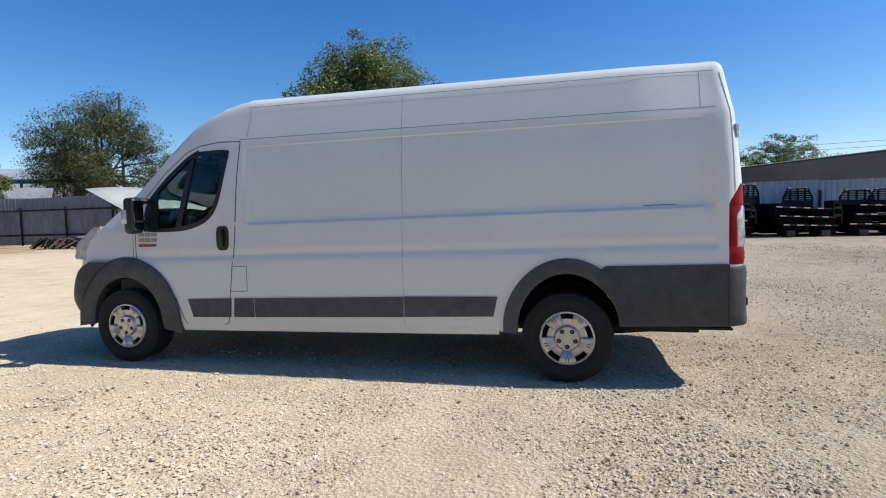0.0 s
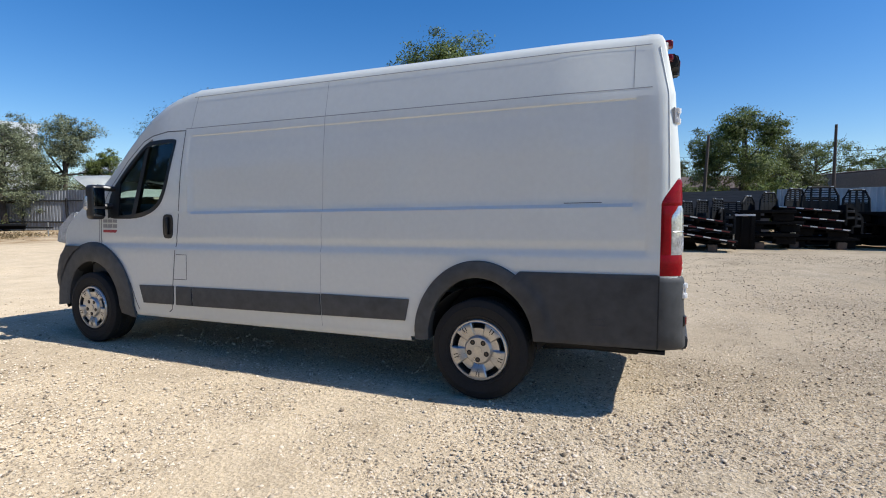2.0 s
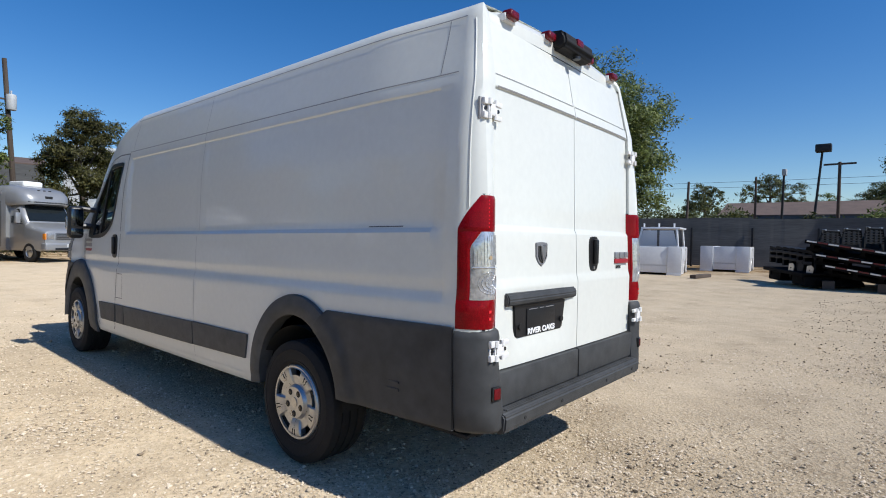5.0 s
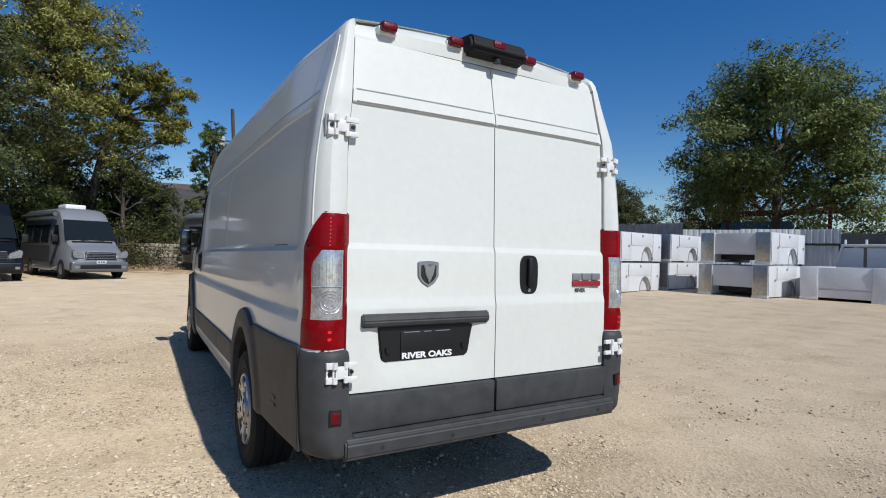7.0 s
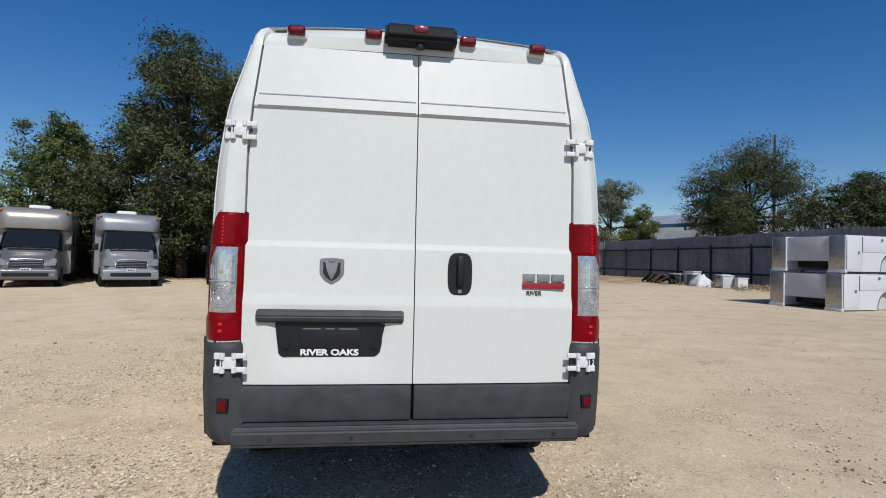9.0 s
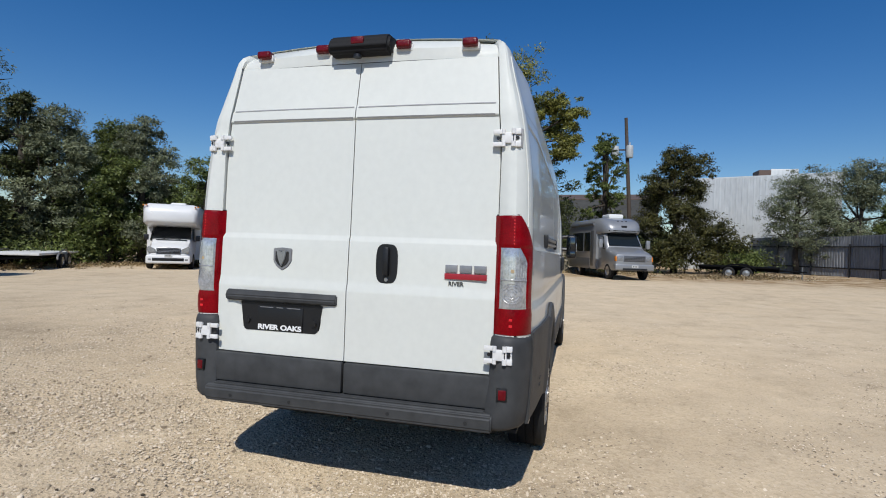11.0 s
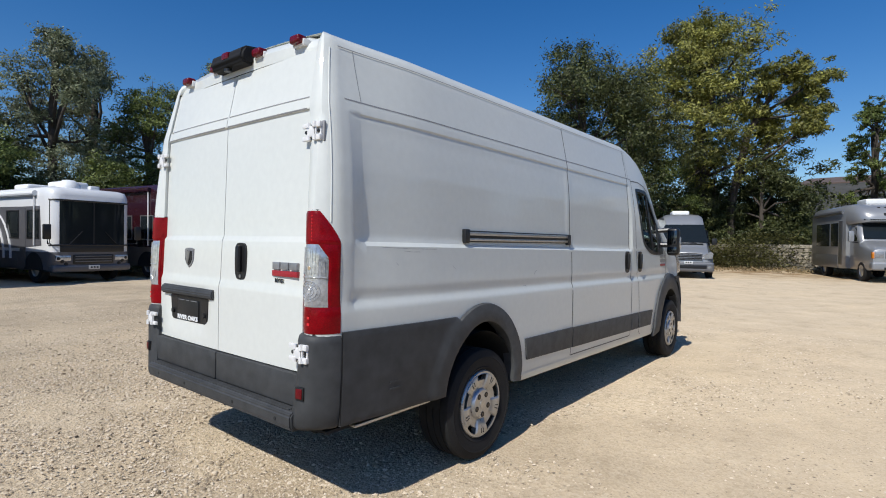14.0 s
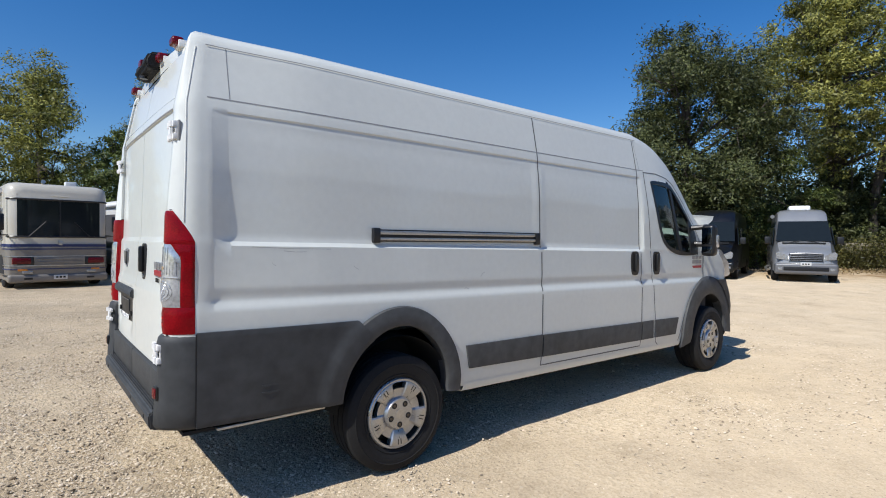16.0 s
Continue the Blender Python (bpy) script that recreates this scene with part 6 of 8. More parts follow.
def fence(pts, h, m, label, post=3.0, rail=True, pitch=0.22, depth=0.02):
    f = tagged(new("fence"), label, "fence", kind="structure")
    for (ax, ay), (bx, by) in zip(pts, pts[1:]):
        length = math.hypot(bx - ax, by - ay)
        n = max(1, round(length / post))
        t = Vector((bx - ax, by - ay)).normalized()
        nrm = Vector((t.y, -t.x))
        for i in range(n):
            p, q = (ax + (bx - ax) * i / n, ay + (by - ay) * i / n), (ax + (bx - ax) * (i + 1) / n, ay + (by - ay) * (i + 1) / n)
            z = ground_z(*p)
            sheet_wall(p, q, z + 0.05, z + h + 0.03 * math.sin(i * 2.1), m, f, pitch, depth, "panel")
            bm = bmesh.new()
            c = Vector(p) + nrm * 0.08
            add_box(bm, (c.x - 0.04, c.y - 0.04, z - 0.1), (c.x + 0.04, c.y + 0.04, z + h * 0.8))
            part("post", bm, M["steel_dark"], f)
            if rail:
                for rz in (0.22, 0.74):
                    bm = bmesh.new()
                    a3, b3 = Vector((*p, z + h * rz)) + Vector((*nrm, 0)) * 0.05, Vector((*q, z + h * rz)) + Vector((*nrm, 0)) * 0.05
                    add_tube(bm, [a3, b3], 0.045, 4)
                    part("rail", bm, M["steel_dark"], f)
    return f


fence([(-47.0, 15.6), (-38.5, 19.4), (-33.0, 20.5), (-12.6, 20.9)], 2.9, M["fence"], "tall weathered grey sheet-metal fence with dark posts and rails", 3.3)
fence([(-12.6, 20.9), (-8.9, 24.0), (-7.5, 24.3)], 2.55, M["white_sheet"], "pale corrugated sheet-metal fence on steel posts", 2.4)
fence([(-7.5, 24.3), (0.0, 26.2), (5.6, 26.4)], 2.35, M["dark_board"], "dark grey smooth board fence behind the truck beds", 3.0, rail=False, pitch=1.2, depth=0.006)
fence([(5.6, 24.6), (17.5, 22.5), (30.0, 21.0)], 2.35, M["pale_sheet"], "pale corrugated sheet-metal fence on steel posts", 3.0, rail=False)


def building(label, a, b, h, depth, wall, roof, post=0.0, ribs=0.0, overhang=0.4, rise=0.6, name="building"):
    """A long shed with its front wall from a to b and its depth to the left of that line."""
    t = Vector((b[0] - a[0], b[1] - a[1]))
    L = t.length
    yaw = math.degrees(math.atan2(t.y, t.x))
    o = thing(name, label, "building", (a[0], a[1], ground_z(*a)), yaw)
    box("wall", (0, 0, -0.2), (L, depth, h), wall, o)
    bm = bmesh.new()
    add_prism(bm, [(-overhang, h), (depth / 2, h + rise), (depth + overhang, h), (depth + overhang, h + 0.14), (depth / 2, h + rise + 0.14), (-overhang, h + 0.14)], -overhang, L + overhang, axis="x")
    part("roof", bm, roof, o, smooth=False)
    if ribs:
        sheet = sheet_wall((0, -0.03), (L, -0.03), -0.1, h - 0.02, wall, o, ribs, 0.05, "siding")
        box("gutter", (-0.2, -0.35, h - 0.18), (L + 0.2, -0.2, h - 0.02), M["pale_sheet"], o)
    if post:
        for k in range(int(L / post) + 1):
            box("downpipe", (k * post, -0.12, 0), (k * post + 0.16, -0.02, h - 0.02), M["steel_dark"], o)
    return o


building("long low brown building with dark downpipes", (27.0, 20.5), (3.0, 64.0), 4.5, -12, M["brown_wall"], M["roof_brown"], post=5.2)
building("low brown-roofed building beyond the grey fence", (8.0, 47.0), (-8.5, 46.3), 3.2, -9, M["grey_wall"], M["roof_brown"], rise=1.3)
building("tall white metal-sided warehouse with a roof unit", (-46.7, 22.2), (-51.5, 10.2), 8.4, -20, M["white_sheet"], M["white_sheet"], ribs=0.45, overhang=0.25, rise=0.5)
unit = thing("roof_unit", "rusty boxed ventilation unit on the warehouse roof", "roof unit", (-50.2, 18.6, 8.95))
box("casing", (-0.8, -0.9, -0.5), (0.8, 1.3, 0.45), M["white_sheet"], unit, 0.05)
box("hood", (-0.9, -1.9, -0.4), (0.9, -0.9, 0.35), M["roof_brown"], unit, 0.05)
building("plain grey building behind a utility pole", (-47.0, 8.0), (-48.0, -1.5), 6.2, -10, M["dark_board"], M["roof_brown"], rise=0.9)
building("grey-roofed building with blue steel canopy", (-48.5, 42.0), (-60.0, 34.0), 5.6, -10, M["white_sheet"], M["pale_sheet"], rise=1.6)
can = thing("canopy", "blue steel canopy frame on posts", "canopy", (-54.5, 33.0, 0.4), 35)
for k in range(4):
    box("post", (k * 3.4, 0, 0), (k * 3.4 + 0.2, 0.2, 5.4), M["blue_steel"], can)
box("beam", (-1.5, -0.1, 5.2), (11.5, 0.3, 5.6), M["blue_steel"], can)
shed = thing("open_shed", "open shed with red steel roof trusses", "shed", (-21.0, 38.0, 0.4), 10)
for k in range(3):
    tube("truss", [(k * 2.2, 0, 4.6), (k * 2.2 + 1.3, 0, 6.0), (k * 2.2 + 2.6, 0, 4.6)], 0.12, M["red_steel"], shed, 6)
box("eave", (-1.0, -0.2, 4.3), (8.0, 0.2, 4.7), M["red_steel"], shed)
for k in range(3):
    box("post", (k * 3.3, -0.1, 0), (k * 3.3 + 0.2, 0.1, 4.4), M["red_steel"], shed)
box("tarp", (-0.5, 0.3, 2.9), (4.4, 0.4, 3.9), M["blue_steel"], shed)
building("low dark-red shed with a grey pitched roof", (-40.5, 28.0), (-44.5, 24.2), 3.2, -4, M["red_steel"], M["fence"], rise=0.9, overhang=0.5)
# low stone wall at the back of the van row
sw = tagged(new("stone_wall"), "low pale limestone block wall under trees", "wall", kind="structure")
stone_meshes = []
rs = random.Random(8)
for k in range(5):
    bm = bmesh.new()
    add_box(bm, (-0.05, -0.24, -0.1), (0.32, 0.24, 0.1), 0.02, 1)
    for v in bm.verts:
        v.co += Vector((rs.uniform(-0.02, 0.02), rs.uniform(-0.02, 0.02), rs.uniform(-0.012, 0.012)))
    me = bpy.data.meshes.new("stone")
    bm.to_mesh(me)
    bm.free()
    stone_meshes.append(finish(me, M["stone"]))
for r in range(7):
    for k in range(24):
        st = new("stone", stone_meshes[rs.randrange(5)])
        yy = -9.5 + 0.5 * k + (0.25 if r % 2 else 0)
        st.matrix_basis = pose(-33.4 + 0.10 * (yy + 4), yy, 0.1 + 0.21 * r, 0, 0, rs.uniform(-2, 2))
        st.parent = sw

# ---- poles and wires ----
def pole(label, x, y, h, r=0.12, leanx=0.0, leany=0.0, m="wood_pole", name="utility_pole"):
    p = thing(name, label, "pole", (x, y, ground_z(x, y)))
    tube("shaft", [(0, 0, -0.2), (leanx * 0.5, leany * 0.5, h * 0.5), (leanx, leany, h)], [r, r * 0.9, r * 0.75], M[m], p, 10)
    return p


tp = pole("weathered utility pole carrying two grey transformers", -41.0, 5.3, 12.2, 0.17, 0.25, -0.8)
for dy, z in ((-1.55, 8.9), (-0.45, 8.95)):
    bm = bmesh.new()
    add_lathe(bm, [(0.0, 0.0), (0.26, 0.02), (0.28, 0.08), (0.28, 0.92), (0.25, 1.0), (0.0, 1.02)], 18, m=pose(0.35, dy, z, 90, 0, 0))
    tr = part("transformer", bm, M["grey_box"], tp)
    tube("bushing", [(0.35, dy, z + 1.0), (0.35, dy, z + 1.25)], 0.05, M["grey_box"], tr, 8)
box("crossarm", (0.1, -1.5, 9.6), (0.22, -0.4, 9.7), M["wood_pole"], tp)
lp = pole("dark lamp pole with a square flood light", -0.9, 31.7, 6.1, 0.07, 0.45, 0, "steel_dark", "lamp_post")
box("flood_light", (0.15, -0.3, 6.05), (0.85, 0.25, 6.45), M["steel_dark"], lp, 0.04)
lp2 = pole("small lamp pole with a drooping cable", -2.9, 36.5, 5.5, 0.08, 0.1, 0, "steel_dark", "lamp_post")
box("lamp_head", (0.0, -0.2, 5.4), (0.25, 0.2, 5.8), M["grey_box"], lp2, 0.05)
tpole = pole("wooden utility pole with a crossarm", -0.35, 42.0, 6.7, 0.12)
box("crossarm", (-0.9, -0.06, 6.5), (0.9, 0.06, 6.62), M["wood_pole"], tpole)
pole("bare dark pole beside a leafy tree", 2.8, 32.2, 6.0, 0.11, 0.25, 0)
pole("bare dark pole beyond the fence", -4.3, 36.3, 5.4, 0.08)
pole("bare dark pole above the brown building", 9.8, 33.5, 6.4, 0.10)
pole("bare dark pole behind the service bodies", -6.0, 27.4, 4.4, 0.08, 0.1, 0)
pole("bare dark pole among trees behind the fence", -45.5, 41.0, 14.6, 0.15)
for k, (a, b, sag) in enumerate((((-30, 46, 7.2), (30, 44, 6.6), 0.5), ((-30, 46.4, 6.8), (30, 44.4, 6.2), 0.5))):
    pts = [(a[0] + (b[0] - a[0]) * i / 16, a[1] + (b[1] - a[1]) * i / 16, a[2] + (b[2] - a[2]) * i / 16 - sag * 4 * (i / 16) * (1 - i / 16)) for i in range(17)]
    w = tube("power_line", pts, 0.012, M["steel_dark"], None, 4)
    tagged(w, "thin black overhead power line", "cable")


# ---- parked vehicles ----
M["silver"] = mat("silver_car_paint", (0.31, 0.315, 0.32), 0.36, 0.35, spread=0.05, scale=2, coat=0.7)
M["silver_dark"] = mat("dark_silver_paint", (0.15, 0.15, 0.155), 0.4, 0.3, spread=0.06, scale=2, coat=0.7)
M["bronze"] = mat("pale_bronze_paint", (0.34, 0.31, 0.27), 0.35, 0.4, spread=0.06, scale=2, coat=0.6)
M["black_paint"] = mat("black_car_paint", (0.006, 0.006, 0.006), 0.3, spread=0.1, coat=0.4)
M["maroon"] = mat("maroon_coach_paint", (0.03, 0.006, 0.009), 0.25, spread=0.1, coat=0.8)
M["tan"] = mat("dusty_tan_paint", (0.21, 0.165, 0.13), 0.45, spread=0.1, coat=0.3)
M["cream"] = mat("cream_coach_paint", (0.52, 0.485, 0.41), 0.4, spread=0.06, scale=1.5, coat=0.3)
M["coach_white"] = mat("white_coach_paint", (0.74, 0.74, 0.73), 0.4, spread=0.04, scale=1.5, coat=0.4)
M["coach_grey"] = mat("dark_grey_coach_paint", (0.10, 0.10, 0.11), 0.4, spread=0.08, coat=0.4)
M["beige_low"] = mat("greyish_beige_paint", (0.21, 0.19, 0.165), 0.5, spread=0.1, coat=0.2)
M["blue_stripe"] = mat("dark_blue_stripe", (0.02, 0.03, 0.11), 0.4, spread=0.05)
M["dark_glass"] = mat("dark_vehicle_glass", (0.012, 0.016, 0.018), 0.05, spread=0.1, spec=0.35)
M["vinyl"] = mat("white_roof_plastic", (0.78, 0.78, 0.76), 0.5, spread=0.05)
M["vehicle_lamp"] = mat("dusty_head_lamp", (0.34, 0.34, 0.34), 0.22, 0.4, spread=0.3, scale=20, bump=0.3, bscale=40, coat=0.8)
M["plate"] = mat("pale_number_plate", (0.6, 0.6, 0.58), 0.5, spread=0.05)


def loft(bm, stations, shape):
    """Joins closed section rings along x; shape(station) gives (y, z) points."""
    rings = [[bm.verts.new((s[0], y, z)) for y, z in shape(s)] for s in stations]
    n = len(rings[0])
    for a, b in zip(rings, rings[1:]):
        for k in range(n):
            bm.faces.new((a[k], a[(k + 1) % n], b[(k + 1) % n], b[k]))
    bm.faces.new(rings[0][::-1])
    bm.faces.new(rings[-1])


def section(s):
    """Rounded-shoulder body section from (x, low half width, belt half width, roof half width, z low, z belt, z top)."""
    _, wl, wb, wr, z0, zb, z1 = s
    sh = min(0.22, (z1 - zb) * 0.35)
    half = [(wl * 0.9, z0), (wl, z0 + 0.08), (wb, zb), (wr + (wb - wr) * 0.15, z1 - sh), (wr, z1 - sh * 0.45), (wr * 0.86, z1 - sh * 0.1), (wr * 0.5, z1 + 0.01)]
    return [(y, z) for y, z in half] + [(-y, z) for y, z in half[::-1]]


def small_wheel(parent, x, y, r=0.36, w=0.24, rim="dull", label=""):
    s = 1 if y > 0 else -1
    hub = new("wheel")
    hub.matrix_basis = Matrix.Translation((x, y, r)) @ (Matrix.Identity(4) if s > 0 else pose(0, 0, 0, 0, 0, 180))
    hub.parent = parent
    bm = bmesh.new()
    add_lathe(bm, [(r * 0.55, w * 0.40), (r * 0.7, w * 0.5), (r * 0.92, w * 0.46), (r, w * 0.36), (r, -w * 0.36), (r * 0.92, -w * 0.46), (r * 0.55, -w * 0.4)], 26)
    part("tyre", bm, M["tyre"], hub)
    bm = bmesh.new()
    add_lathe(bm, [(r * 0.58, w * 0.38), (r * 0.55, w * 0.42), (r * 0.48, w * 0.30), (r * 0.30, w * 0.34), (r * 0.18, w * 0.42), (0.0, w * 0.42)], 22)
    part("rim", bm, M[rim], hub)
    return hub


def panel_on(name, pts, m, parent, label="", thick=0.012, bevel=0.0):
    """A thin plate through four or more points that lie nearly in one plane."""
    bm = bmesh.new()
    a, b, c = (Vector(p) for p in pts[:3])
    out = (b - a).cross(c - b).normalized() * thick
    lower = [bm.verts.new(p) for p in pts]
    upper = [bm.verts.new(Vector(p) + out) for p in pts]
    bm.faces.new(lower[::-1])
    bm.faces.new(upper)
    for i in range(len(pts)):
        j = (i + 1) % len(pts)
        bm.faces.new((lower[i], lower[j], upper[j], upper[i]))
    return part(name, bm, m, parent, label, smooth=False)


def camper_van(label, x, y, yaw, paint, L=6.6, W=0.98, H=2.72, low=None, roof_kit=True, grille="chrome", nose=0.0, side_glass=True):
    """A high-roof panel van used as a camper. Nose at the origin, looking along +x."""
    t = thing("camper_van", label, "van", (x, y, ground_z(x, y)), yaw)
    zt = H
    mid_z = 1.345 + (2.30 + (zt - 2.72) * 0.6 - 1.38) * 0.48
    st = [(0.0, 0.74, 0.74, 0.66, 0.34, 0.55, 0.78), (-0.06, 0.84, 0.84, 0.72, 0.28, 0.6, 0.93), (-0.22, 0.93, 0.92, 0.76, 0.28, 0.75, 1.04), (-0.62 - nose, 0.97, 0.95, 0.78, 0.3, 0.9, 1.20), (-0.92 - nose, W, 0.96, 0.80, 0.3, 1.0, 1.33), (-1.30 - nose, W, 0.97, 0.80, 0.3, 1.1, mid_z), (-1.72 - nose, W, 0.97, 0.78, 0.3, 1.15, 2.30 + (zt - 2.72) * 0.6), (-2.05 - nose, W, 0.97, 0.77, 0.3, 1.2, zt - 0.10), (-2.5 - nose, W, 0.97, 0.78, 0.3, 1.2, zt), (-L + 0.15, W, 0.97, 0.78, 0.3, 1.2, zt), (-L, W - 0.05, 0.93, 0.72, 0.35, 1.2, zt - 0.08)]
    bm = bmesh.new()
    loft(bm, st, section)
    body = part("body", bm, M[paint], t, sharp=40)
    n = nose
    zr = 2.30 + (zt - 2.72) * 0.6
    panel_on("windscreen", [(-1.00 - n, -0.86, 1.36 + (zr - 1.38) * 0.09), (-1.00 - n, 0.86, 1.36 + (zr - 1.38) * 0.09), (-1.64 - n, 0.77, 1.36 + (zr - 1.38) * 0.92), (-1.64 - n, -0.77, 1.36 + (zr - 1.38) * 0.92)], M["dark_glass"], t, "dark windscreen", 0.03)
    for s in (-1, 1):
        tube("wiper", [(-0.90 - n, s * 0.5, 1.385), (-0.99 - n, s * 0.08, 1.47)], 0.012, M["black"], t, 5)
        panel_on("side_window", [(-1.25 - n, s * 0.972, 1.32), (-2.1 - n, s * 0.985, 1.30), (-2.1 - n, s * 0.90, 2.0), (-1.72 - n, s * 0.90, 2.0)], M["dark_glass"], t, thick=-0.02 * s)
        if side_glass:
            for k in range(3):
                panel_on("side_window", [(-2.6 - n - 1.15 * k, s * 0.985, 1.40), (-3.55 - n - 1.15 * k, s * 0.985, 1.40), (-3.55 - n - 1.15 * k, s * 0.905, 2.02), (-2.6 - n - 1.15 * k, s * 0.905, 2.02)], M["dark_glass"], t, thick=-0.02 * s)
        box("door_mirror", (-1.32 - n, s * 1.02, 1.35), (-1.18 - n, s * 1.22, 1.62), M["black"], t, 0.04)
        bm = bmesh.new()
        add_prism(bm, [(s * 0.52, 0.76), (s * 0.86, 0.80), (s * 0.90, 1.00), (s * 0.82, 1.08), (s * 0.54, 0.94)], -0.16, 0.03, axis="x")
        bmesh.ops.bevel(bm, geom=list(bm.edges), offset=0.015, segments=2, affect="EDGES")
        part("head_lamp", bm, M["vehicle_lamp"], t)
        small_wheel(t, -0.98, s * 0.88)
        small_wheel(t, -L + 1.7, s * 0.88)
        box("door_gap", (-2.22 - n, s * 0.982, 0.5), (-2.20 - n, s * 0.9905, 2.0), M["rubber"], t)
    box("grille_panel", (-0.04, -0.50, 0.73), (0.035, 0.50, 1.0), M["black"], t, 0.02)
    tube("grille_surround", [(0.04, -0.50, 0.74), (0.04, -0.46, 1.0), (0.02, 0.0, 1.03), (0.04, 0.46, 1.0), (0.04, 0.50, 0.74)], 0.016, M[grille], t, 6)
    for k in range(4):
        box("grille_bar", (0.03, -0.47, 0.765 + 0.062 * k), (0.05, 0.47, 0.780 + 0.062 * k), M[grille], t, 0.006)
    bm = bmesh.new()
    add_box(bm, (-0.24, -0.93, 0.27), (0.06, 0.93, 0.66), 0.09, 4)
    bump = part("front_bumper", bm, M[low or paint], t, sharp=60)
    box("air_intake", (0.03, -0.66, 0.40), (0.068, 0.66, 0.54), M["black"], bump, 0.01)
    for s in (-1, 1):
        bm = bmesh.new()
        add_box(bm, (0.02, s * 0.76 - 0.07, 0.41), (0.066, s * 0.76 + 0.07, 0.51), 0.02, 3)
        part("fog_lamp", bm, M["vehicle_lamp"], bump)
    box("number_plate", (0.055, -0.16, 0.585), (0.08, 0.16, 0.70), M["plate"], bump, 0.004)
    for k in range(3):
        box("plate_bar", (0.078, -0.11 + 0.08 * k, 0.62), (0.083, -0.06 + 0.08 * k, 0.665), M["rubber"], bump)
    box("cowl_vent", (-0.99 - n, -0.66, 1.36), (-0.90 - n, 0.66, 1.405), M["black"], t, 0.005)
    if roof_kit:
        box("roof_air_unit", (-3.9, -0.36, zt - 0.02), (-2.9, 0.36, zt + 0.19), M["vinyl"], t, 0.08, seg=4)
        for s in (-1, 1):
            panel_on("side_graphic", [(-2.3 - n, s * 0.986, 0.62), (-L + 0.3, s * 0.986, 0.62), (-L + 0.3, s * 0.989, 1.22), (-2.3 - n, s * 0.989, 1.22)], M["silver_dark"], t, "dark grey lower side panel", -0.008 * s)
            tube("running_board", [(-1.55, s * 1.0, 0.40), (-1.7, s * 1.1, 0.34), (-L + 2.4, s * 1.1, 0.34), (-L + 2.25, s * 1.0, 0.40)], 0.045, M["chrome"], t, 8)
        tube("awning", [(-1.9 - n, -0.95, zt - 0.28), (-L + 0.4, -0.95, zt - 0.28)], 0.075, M[low or "silver_dark"], t, 8)
    return t


